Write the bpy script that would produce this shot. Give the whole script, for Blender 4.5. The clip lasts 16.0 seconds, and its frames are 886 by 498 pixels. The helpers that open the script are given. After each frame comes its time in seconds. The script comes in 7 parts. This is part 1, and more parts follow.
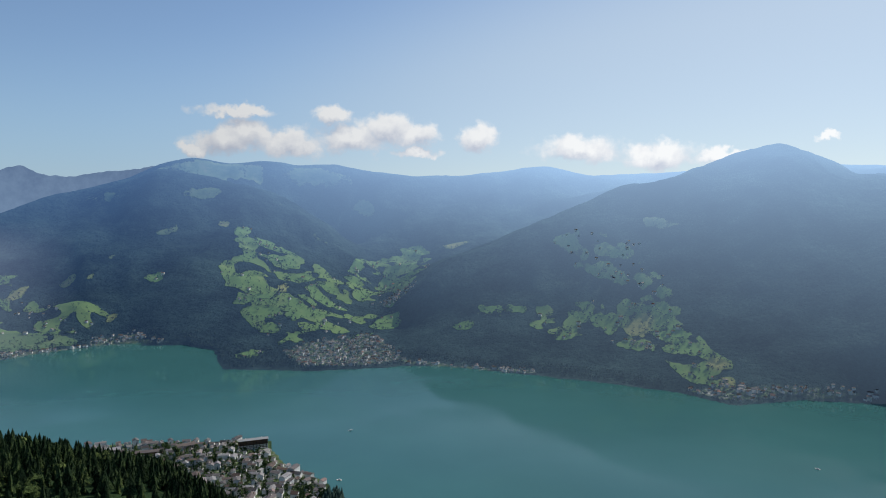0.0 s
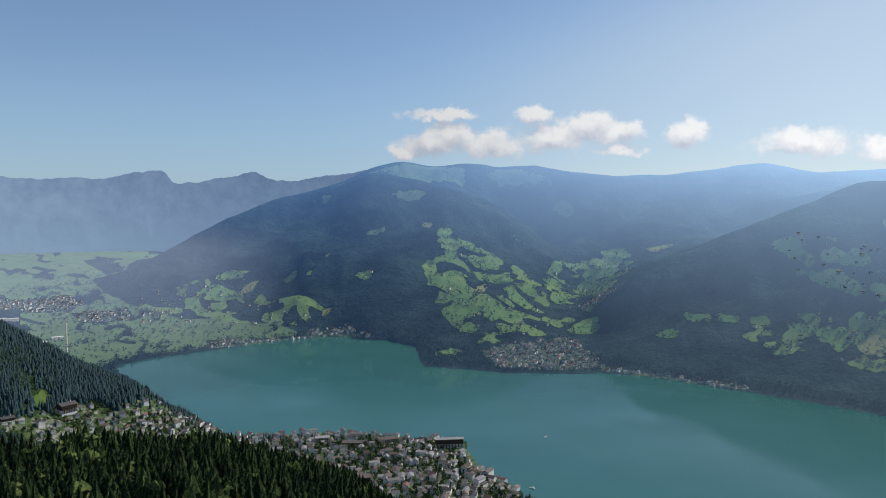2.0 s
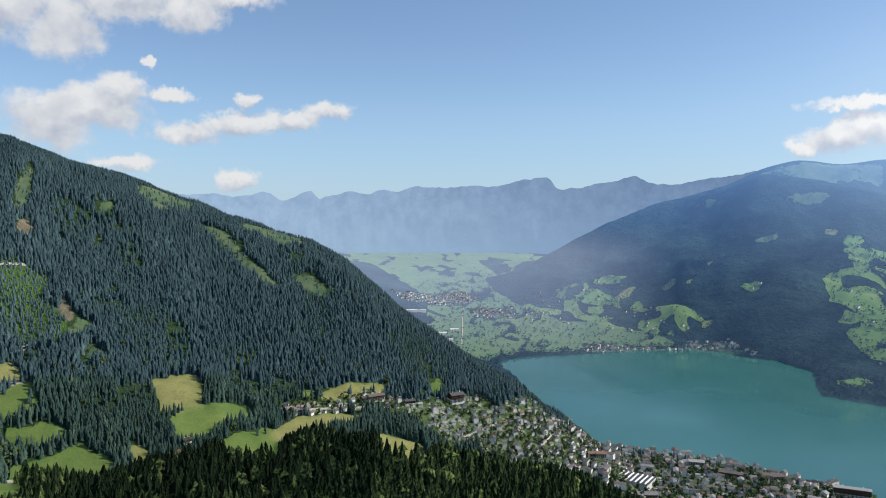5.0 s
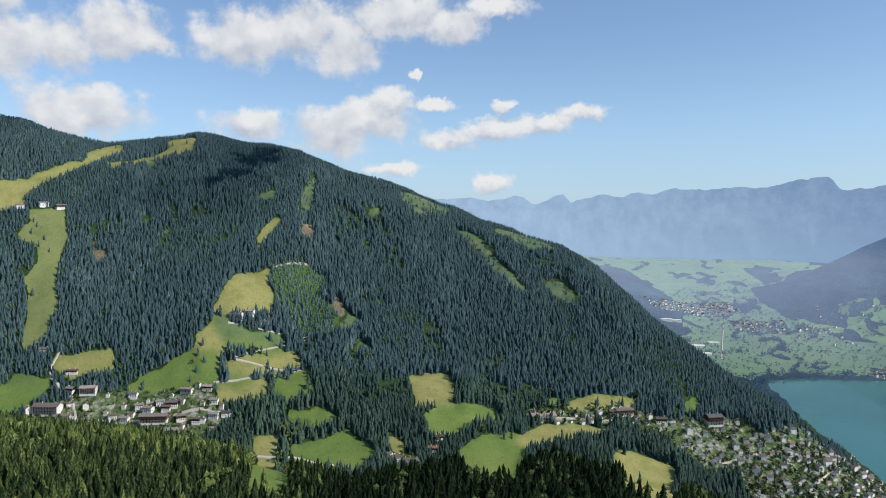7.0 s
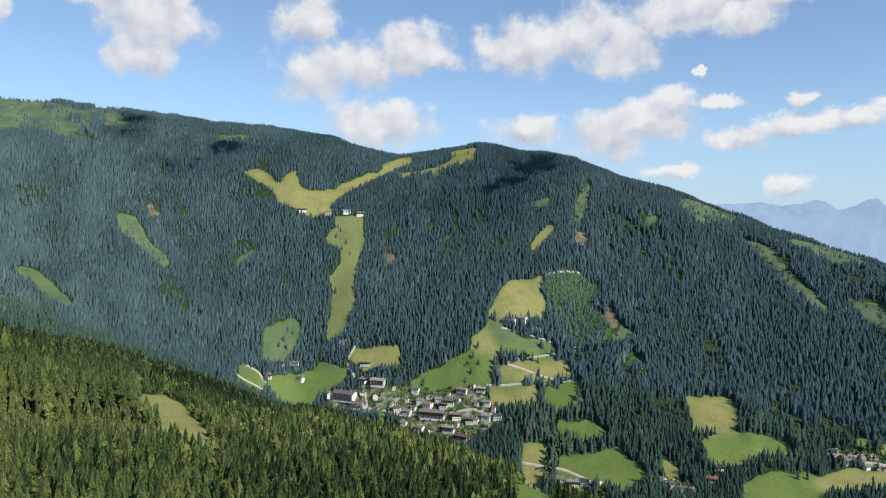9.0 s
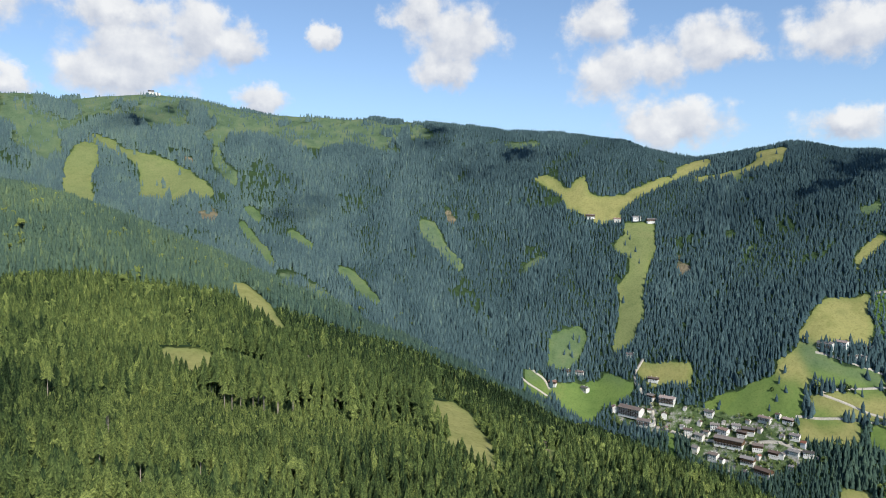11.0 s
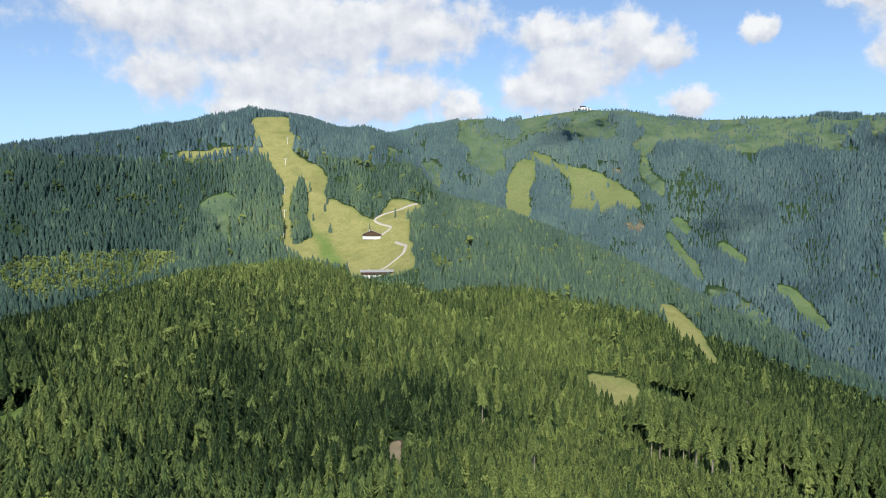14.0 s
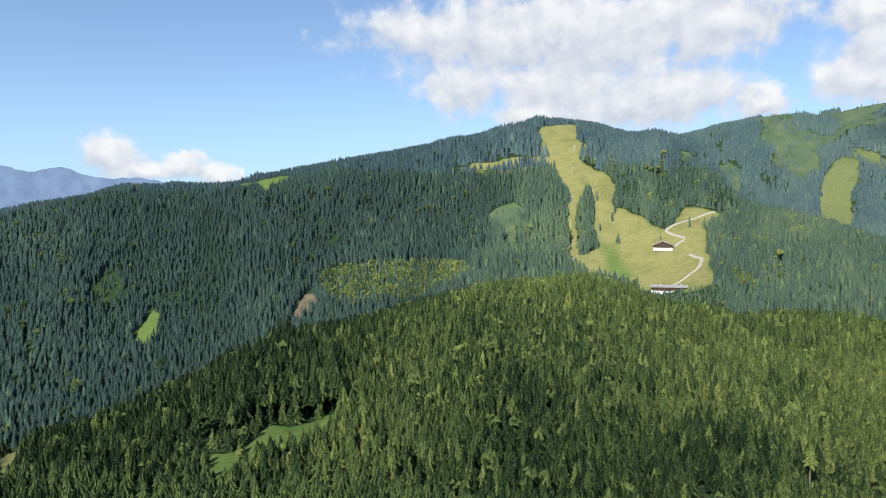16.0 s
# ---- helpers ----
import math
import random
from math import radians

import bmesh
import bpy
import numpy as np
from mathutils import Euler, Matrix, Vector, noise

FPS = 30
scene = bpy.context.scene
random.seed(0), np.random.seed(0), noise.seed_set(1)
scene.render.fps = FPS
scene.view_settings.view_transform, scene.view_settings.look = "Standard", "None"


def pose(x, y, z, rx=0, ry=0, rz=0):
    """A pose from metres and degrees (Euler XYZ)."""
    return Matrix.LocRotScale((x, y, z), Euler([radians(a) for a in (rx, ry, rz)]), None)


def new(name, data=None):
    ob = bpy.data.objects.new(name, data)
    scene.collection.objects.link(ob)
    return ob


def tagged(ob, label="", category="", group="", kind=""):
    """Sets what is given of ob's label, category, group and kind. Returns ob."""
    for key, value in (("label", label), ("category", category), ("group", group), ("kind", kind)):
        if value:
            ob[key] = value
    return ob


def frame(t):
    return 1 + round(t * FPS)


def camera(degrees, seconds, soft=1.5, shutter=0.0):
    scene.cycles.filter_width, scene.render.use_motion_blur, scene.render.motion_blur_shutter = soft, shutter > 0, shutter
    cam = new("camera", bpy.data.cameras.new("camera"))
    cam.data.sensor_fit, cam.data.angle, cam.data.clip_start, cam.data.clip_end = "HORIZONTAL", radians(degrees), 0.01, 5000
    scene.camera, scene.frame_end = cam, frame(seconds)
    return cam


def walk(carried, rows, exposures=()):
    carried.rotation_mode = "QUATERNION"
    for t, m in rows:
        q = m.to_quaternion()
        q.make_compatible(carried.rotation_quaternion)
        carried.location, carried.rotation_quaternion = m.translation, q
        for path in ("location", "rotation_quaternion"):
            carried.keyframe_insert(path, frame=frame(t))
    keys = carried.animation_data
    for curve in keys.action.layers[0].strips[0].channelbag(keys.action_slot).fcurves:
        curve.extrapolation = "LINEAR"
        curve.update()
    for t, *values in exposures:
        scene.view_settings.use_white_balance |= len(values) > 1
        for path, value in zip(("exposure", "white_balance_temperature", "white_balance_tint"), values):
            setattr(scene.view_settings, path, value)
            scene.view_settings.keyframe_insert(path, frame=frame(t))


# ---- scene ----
cam = camera(63.22, 16.0, soft=1.0)
# seconds, place, bearing, pitch, roll
PATH = (
    (0, 0, 0, 500, 0, -2.97, 0.39),
    (0.5, 1.1, 6.1, 502, 2.18, -3.01, 0.37),
    (1, 2, 12.3, 504, 6.71, -3.04, 0.33),
    (1.5, 2.6, 18.5, 506, 11.04, -3.05, 0.32),
    (2, 2.9, 24.5, 508, 15.83, -3.08, 0.27),
    (2.5, 2.9, 30.5, 510.1, 20.67, -3.07, 0.27),
    (3, 2.6, 36.4, 512.2, 26, -3.07, 0.24),
    (3.5, 1.9, 42, 514.3, 30.8, -3.06, 0.17),
    (4, 0.7, 47.4, 516.4, 35.87, -3.02, 0.12),
    (4.2, 0.2, 49.5, 517.3, 37.82, -3.02, 0.11),
    (6.3, -9.9, 67.8, 526.6, 57.97, -2.88, 0.08),
    (6.5, -11.3, 69.1, 527.6, 59.95, -2.89, 0.08),
    (7, -15, 72.1, 529.9, 65.34, -2.82, 0.06),
    (7.5, -19.1, 74.5, 532.3, 70.59, -2.72, 0.27),
    (8, -23.7, 76.3, 534.7, 76.07, -2.69, 0.32),
    (8.5, -28.6, 77.4, 537.1, 81.32, -2.66, 0.29),
    (8.7, -30.7, 77.7, 538.1, 83.52, -2.62, 0.28),
    (10.8, -55.1, 73.8, 548.7, 107.21, -2.52, 0.47),
    (11, -57.6, 72.7, 549.7, 109.44, -2.5, 0.49),
    (11.5, -63.9, 69.6, 552.3, 114.89, -2.47, 0.51),
    (12, -70, 65.7, 554.9, 120.57, -2.44, 0.43),
    (12.5, -76, 61.1, 557.5, 125.73, -2.4, 0.41),
    (13, -81.8, 55.8, 560.1, 131.37, -2.35, 0.32),
    (13.5, -87.1, 49.8, 562.6, 136.66, -2.3, 0.25),
    (14, -91.9, 43.2, 565.1, 142.35, -2.22, 0.1),
    (14.5, -96, 36, 567.6, 147.49, -2.16, 0.01),
    (15, -99.3, 28.2, 570.1, 153.23, -2.06, -0.04),
    (15.5, -101.4, 20, 572.4, 158.71, -1.98, -0.07),
    (16, -102.3, 11.3, 574.7, 164.62, -1.89, 0),
)
EXPOSURES = ((0, -0.3), (2, -0.27), (4, 0.0), (7, 0.15), (11, 0.28), (16, 0.35))
walk(cam, [(t, pose(x, y, z, 90 + p, 0, b) @ pose(0, 0, 0, 0, 0, r)) for t, x, y, z, b, p, r in PATH],
     EXPOSURES)
# ---- light ----
SUN_BEARING, SUN_HEIGHT = -44.0, 42.0
sun = new("sun", bpy.data.lights.new("sun", "SUN"))
sun.data.energy, sun.data.angle, sun.data.color = 4.2, radians(0.6), (1.0, 0.95, 0.86)
sun.matrix_basis = pose(0, 0, 3000, 90 - SUN_HEIGHT, 0, SUN_BEARING + 180)
world = bpy.data.worlds.new("sky")
scene.world = world
world.use_nodes = True
wt = world.node_tree
wt.nodes.clear()


def wnode(kind, **settings):
    n = wt.nodes.new(kind)
    for key, value in settings.items():
        setattr(n, key, value)
    return n


def wmath(op, a, b=None, c=None):
    n = wnode("ShaderNodeMath", operation=op)
    for socket, v in zip(n.inputs, (a, b, c)):
        if v is None:
            continue
        if isinstance(v, (int, float)):
            socket.default_value = v
        else:
            wt.links.new(v, socket)
    return n.outputs[0]


sky = wnode("ShaderNodeTexSky", sky_type="NISHITA", sun_disc=False, sun_elevation=radians(SUN_HEIGHT), sun_rotation=radians(-SUN_BEARING),
            altitude=1200, air_density=1.0, dust_density=0.7, ozone_density=3.0)
sky_bg = wnode("ShaderNodeBackground")
sky_bg.inputs["Strength"].default_value = 0.13
wt.links.new(sky.outputs[0], sky_bg.inputs["Color"])
world_out = wnode("ShaderNodeOutputWorld")
wt.links.new(sky_bg.outputs[0], world_out.inputs["Surface"])
# clouds: bearing, height, half width, half depth, in degrees
CLOUDS = []
CLOUDS += [(19, 4.6, 1.5, 0.7), (16.7, 5.2, 3.1, 1.4), (15.1, 6, 2.2, 1.2), (11.7, 5.1, 3.1, 1.3), (8.7, 7.4, 1.6, 0.8), (7.3, 5.7, 3.6, 1.3), (4.7, 6.5, 3, 1.3), (2.2, 6.1, 2.2, 1.1), (2, 4.7, 2, 0.5), (-2.7, 5.7, 2, 1.3), (-10.8, 5, 3.8, 1.2), (-16.5, 4.5, 3.1, 1.2)]
CLOUDS += [(-21.5, 4.3, 2.5, 0.6), (-27.7, 5.5, 1.1, 0.4), (15.9, 7.6, 3.1, 0.6), (80.7, 12.9, 4, 2.2), (76.5, 13.8, 4, 2.6), (73, 12.9, 3, 2.6), (69.1, 15.2, 5.4, 1.8), (64.6, 14.4, 3.1, 1.7), (61.1, 15.6, 3, 0.9), (80.4, 6.8, 3.4, 1.5), (73.9, 6.3, 4, 2.3), (71.3, 7.2, 4, 1.9)]
CLOUDS += [(69.5, 8.7, 2.2, 1.6), (66, 8.5, 1.5, 0.6), (64.6, 5.9, 3, 1), (61.5, 6.5, 3, 1.1), (57.5, 7, 3.1, 1), (54.5, 7.8, 2.3, 0.9), (60.6, 8.5, 1.1, 0.7), (67.3, 10.6, 0.6, 0.5), (61.5, 2.4, 1.8, 0.9), (69.1, 3.5, 2.5, 0.7), (131.7, 11.6, 5.4, 3), (134, 10, 4.5, 2.1)]
CLOUDS += [(128.2, 13.7, 3, 2.6), (125.3, 12.7, 2.1, 2.1), (133.5, 14.5, 4.5, 1.6), (123.7, 8.7, 2.3, 1.4), (119, 13.9, 1.4, 1.2), (108.9, 14.2, 4.4, 3.1), (109.3, 11.4, 3, 1.6), (111.5, 15.6, 3.1, 1.6), (97.5, 14.8, 3, 2.2), (96.6, 11, 3.6, 2.6), (92.9, 11.7, 3, 2.4), (89.3, 12.9, 4, 2.3)]
CLOUDS += [(87.3, 12.4, 2.3, 1.3), (91.9, 7.1, 4.9, 2.1), (140.4, 9, 1.8, 1.3), (155.6, 14.3, 17.1, 4.1), (164.1, 14.7, 7.2, 2.7), (144.6, 14.9, 7.6, 3.1), (163.3, 10.7, 3.5, 2.5), (155.6, 10.6, 6.7, 2.7), (150.4, 9, 6.3, 2.2), (146.8, 9.8, 6.3, 2.7), (141, 8.9, 2.5, 1.3), (157.4, 8.8, 3.6, 1.6)]
CLOUDS += [(-170.8, 5.2, 2.5, 1.5), (-175.4, 4.4, 2.1, 1.1), (-177.8, 4, 3, 0.8), (-172.7, 4.1, 3, 0.9)]


def build_clouds():
    """Cumulus over the ridges: soft heaps at given bearings, broken up by fractal noise."""
    tc = wnode("ShaderNodeTexCoord")
    xyz = wnode("ShaderNodeSeparateXYZ")
    wt.links.new(tc.outputs["Generated"], xyz.inputs[0])
    bearing = wmath("MULTIPLY", wmath("ARCTAN2", wmath("MULTIPLY", xyz.outputs[0], -1.0), xyz.outputs[1]), 57.29578)
    lift = wmath("MULTIPLY", wmath("ARCSINE", xyz.outputs[2]), 57.29578)
    place = wnode("ShaderNodeCombineXYZ")
    wt.links.new(bearing, place.inputs[0])
    wt.links.new(lift, place.inputs[1])

    def fractal(scale, detail, rough, offset):
        moved = wnode("ShaderNodeVectorMath", operation="ADD")
        wt.links.new(place.outputs[0], moved.inputs[0])
        moved.inputs[1].default_value = offset
        n = wnode("ShaderNodeTexNoise")
        n.inputs["Scale"].default_value, n.inputs["Detail"].default_value, n.inputs["Roughness"].default_value = scale, detail, rough
        wt.links.new(moved.outputs[0], n.inputs["Vector"])
        return n

    warp = fractal(0.35, 5, 0.6, (3, 7, 0))
    shift = wnode("ShaderNodeVectorMath", operation="MULTIPLY_ADD")
    wt.links.new(warp.outputs["Color"], shift.inputs[0])
    shift.inputs[1].default_value, shift.inputs[2].default_value = (2.4, 1.7, 0), (-1.2, -0.85, 0)
    bent = wnode("ShaderNodeVectorMath", operation="ADD")
    wt.links.new(place.outputs[0], bent.inputs[0])
    wt.links.new(shift.outputs[0], bent.inputs[1])
    fray = fractal(1.3, 5, 0.6, (11, 2, 0))
    ragged = wnode("ShaderNodeVectorMath", operation="MULTIPLY_ADD")
    wt.links.new(fray.outputs["Color"], ragged.inputs[0])
    ragged.inputs[1].default_value, ragged.inputs[2].default_value = (1.5, 1.1, 0), (-0.75, -0.55, 0)
    torn = wnode("ShaderNodeVectorMath", operation="ADD")
    wt.links.new(bent.outputs[0], torn.inputs[0])
    wt.links.new(ragged.outputs[0], torn.inputs[1])

    def heaps(lifted):
        """Nearness to the heaps, at the place itself or a little higher up."""
        near = None
        for b, e, w, d in CLOUDS:
            v = wnode("ShaderNodeVectorMath", operation="MULTIPLY_ADD")
            wt.links.new(torn.outputs[0], v.inputs[0])
            v.inputs[1].default_value, v.inputs[2].default_value = (1 / w, 1 / d, 0), (-b / w, (lifted - e) / d, 0)
            length = wnode("ShaderNodeVectorMath", operation="LENGTH")
            wt.links.new(v.outputs[0], length.inputs[0])
            near = length.outputs["Value"] if near is None else wmath("SMOOTH_MIN", near, length.outputs["Value"], 0.18)
        return near
    near, higher = heaps(0.0), heaps(0.8)
    billow = fractal(0.42, 7, 0.55, (0, 0, 0))
    body = wmath("ADD", wmath("SUBTRACT", 1.0, near), wmath("MULTIPLY", wmath("SUBTRACT", billow.outputs["Fac"], 0.5), 1.5))
    ramp = wnode("ShaderNodeMapRange", interpolation_type="SMOOTHSTEP")
    wt.links.new(body, ramp.inputs[0])
    ramp.inputs[1].default_value, ramp.inputs[2].default_value, ramp.inputs[3].default_value, ramp.inputs[4].default_value = -0.1, 0.5, 0.0, 0.97
    # lit from above: compare the billows with those a little higher up
    above = fractal(0.42, 7, 0.55, (-0.7, 1.1, 0))
    lit = wmath("ADD", 0.52, wmath("MULTIPLY", wmath("SUBTRACT", billow.outputs["Fac"], above.outputs["Fac"]), 1.5))
    lit = wmath("ADD", lit, wmath("MULTIPLY", wmath("SUBTRACT", higher, near), 0.75))
    shade = wnode("ShaderNodeMix", data_type="RGBA")
    wt.links.new(wmath("MINIMUM", wmath("MAXIMUM", lit, 0.0), 1.0), shade.inputs[0])
    shade.inputs[6].default_value, shade.inputs[7].default_value = CLOUD_SHADE, CLOUD_LIGHT
    bg = wnode("ShaderNodeBackground")
    wt.links.new(shade.outputs[2], bg.inputs["Color"])
    cloud_light = bg.inputs["Strength"]
    # pale air over the horizon, brighter towards the sun
    sunward = wnode("ShaderNodeVectorMath", operation="DOT_PRODUCT")
    wt.links.new(tc.outputs["Generated"], sunward.inputs[0])
    sunward.inputs[1].default_value = (-math.sin(radians(SUN_BEARING)), math.cos(radians(SUN_BEARING)), 0)
    toward = wnode("ShaderNodeMapRange", interpolation_type="SMOOTHSTEP")
    wt.links.new(sunward.outputs["Value"], toward.inputs[0])
    toward.inputs[1].default_value, toward.inputs[2].default_value = 0.25, 1.0
    wt.links.new(wmath("ADD", 0.97, wmath("MULTIPLY", toward.outputs[0], 0.6)), cloud_light)
    pale = wnode("ShaderNodeMix", data_type="RGBA")
    wt.links.new(toward.outputs[0], pale.inputs[0])
    pale.inputs[6].default_value, pale.inputs[7].default_value = HORIZON_AIR, SUNWARD_AIR
    air = wnode("ShaderNodeBackground")
    wt.links.new(pale.outputs[2], air.inputs["Color"])
    depth = wnode("ShaderNodeMapRange", interpolation_type="SMOOTHSTEP")
    wt.links.new(wmath("SUBTRACT", lift, wmath("MULTIPLY", toward.outputs[0], 14.0)), depth.inputs[0])
    depth.inputs[1].default_value, depth.inputs[2].default_value, depth.inputs[3].default_value, depth.inputs[4].default_value = 0.0, 12.0, 0.62, 0.1
    hazed = wnode("ShaderNodeMixShader")
    wt.links.new(depth.outputs[0], hazed.inputs[0])
    wt.links.new(sky_bg.outputs[0], hazed.inputs[1])
    wt.links.new(air.outputs[0], hazed.inputs[2])
    mix = wnode("ShaderNodeMixShader")
    wt.links.new(ramp.outputs[0], mix.inputs[0])
    wt.links.new(hazed.outputs[0], mix.inputs[1])
    wt.links.new(bg.outputs[0], mix.inputs[2])
    wt.links.new(mix.outputs[0], world_out.inputs["Surface"])


HORIZON_AIR, SUNWARD_AIR = (0.29, 0.48, 0.72, 1), (0.74, 0.86, 0.95, 1)
CLOUD_SHADE, CLOUD_LIGHT = (0.45, 0.49, 0.58, 1), (0.76, 0.77, 0.78, 1)
build_clouds()
# ---- materials ----
def material(name, roughness=0.9):
    m = bpy.data.materials.new(name)
    m.use_nodes = True
    b = m.node_tree.nodes["Principled BSDF"]
    b.inputs["Roughness"].default_value = roughness
    b.inputs["Specular IOR Level"].default_value = 0.25
    return m, m.node_tree, b


def noise_node(tree, scale, detail=4.0, rough=0.55, coords="Object"):
    tc = tree.nodes.new("ShaderNodeTexCoord")
    n = tree.nodes.new("ShaderNodeTexNoise")
    n.inputs["Scale"].default_value, n.inputs["Detail"].default_value, n.inputs["Roughness"].default_value = scale, detail, rough
    tree.links.new(tc.outputs[coords], n.inputs["Vector"])
    return n.outputs["Fac"]


def ramp_node(tree, fac, stops):
    r = tree.nodes.new("ShaderNodeValToRGB")
    el = r.color_ramp.elements
    while len(el) < len(stops):
        el.new(0.5)
    for e, (p, c) in zip(el, stops):
        e.position, e.color = p, (*c, 1)
    tree.links.new(fac, r.inputs["Fac"])
    return r.outputs["Color"]


def mix_node(tree, fac, a, b, how="MIX"):
    n = tree.nodes.new("ShaderNodeMix")
    n.data_type, n.blend_type = "RGBA", how
    for socket, v in ((n.inputs[0], fac), (n.inputs[6], a), (n.inputs[7], b)):
        if isinstance(v, (int, float)):
            socket.default_value = v
        elif isinstance(v, tuple):
            socket.default_value = (*v, 1)
        else:
            tree.links.new(v, socket)
    return n.outputs[2]


def math_node(tree, op, a, b=0.0, clamp=False):
    n = tree.nodes.new("ShaderNodeMath")
    n.operation, n.use_clamp = op, clamp
    for socket, v in zip(n.inputs, (a, b)):
        if isinstance(v, (int, float)):
            socket.default_value = v
        else:
            tree.links.new(v, socket)
    return n.outputs[0]


def attribute_node(tree, name):
    n = tree.nodes.new("ShaderNodeAttribute")
    n.attribute_name = name
    return n.outputs["Fac"]


def bump_node(tree, bsdf, fac, strength, distance):
    n = tree.nodes.new("ShaderNodeBump")
    n.inputs["Strength"].default_value, n.inputs["Distance"].default_value = strength, distance
    tree.links.new(fac, n.inputs["Height"])
    tree.links.new(n.outputs["Normal"], bsdf.inputs["Normal"])


HAZE_BLUE, HAZE_PALE, HAZE_PLAIN = (0.029, 0.06, 0.128), (0.19, 0.29, 0.435), (0.17, 0.22, 0.33)


def painted_haze(t, b):
    """Haze painted as emission on the backdrop beyond the lake: bluer away from the sun, paler towards it, thicker with
    height and distance.
    """
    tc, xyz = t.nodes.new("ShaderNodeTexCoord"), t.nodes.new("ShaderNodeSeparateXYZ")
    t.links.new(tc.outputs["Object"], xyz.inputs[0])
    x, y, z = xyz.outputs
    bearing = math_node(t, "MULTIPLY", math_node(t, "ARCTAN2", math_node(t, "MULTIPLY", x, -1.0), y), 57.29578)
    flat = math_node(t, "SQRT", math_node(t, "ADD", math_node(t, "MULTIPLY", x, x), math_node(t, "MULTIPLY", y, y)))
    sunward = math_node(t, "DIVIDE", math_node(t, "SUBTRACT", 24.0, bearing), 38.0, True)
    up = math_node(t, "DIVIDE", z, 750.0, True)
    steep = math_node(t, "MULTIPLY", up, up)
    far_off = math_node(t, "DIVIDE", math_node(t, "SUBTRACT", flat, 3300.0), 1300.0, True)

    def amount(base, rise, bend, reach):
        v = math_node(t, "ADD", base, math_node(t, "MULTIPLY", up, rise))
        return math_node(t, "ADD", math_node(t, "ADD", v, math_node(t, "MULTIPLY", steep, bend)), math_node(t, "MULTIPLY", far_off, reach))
    blue = mix_node(t, 1.0, HAZE_BLUE, amount(0.5, 0.4, 1.0, 0.95), "MULTIPLY")
    pale = mix_node(t, 1.0, HAZE_PALE, amount(0.2, 0.5, 1.15, 0.75), "MULTIPLY")
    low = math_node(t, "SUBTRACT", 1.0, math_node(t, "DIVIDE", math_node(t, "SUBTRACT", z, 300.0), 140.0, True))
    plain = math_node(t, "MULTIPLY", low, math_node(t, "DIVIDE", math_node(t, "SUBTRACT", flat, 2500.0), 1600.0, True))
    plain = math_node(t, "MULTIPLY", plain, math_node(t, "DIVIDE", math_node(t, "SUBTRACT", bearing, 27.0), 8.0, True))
    t.links.new(mix_node(t, plain, mix_node(t, sunward, blue, pale), HAZE_PLAIN), b.inputs["Emission Color"])
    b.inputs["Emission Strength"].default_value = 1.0


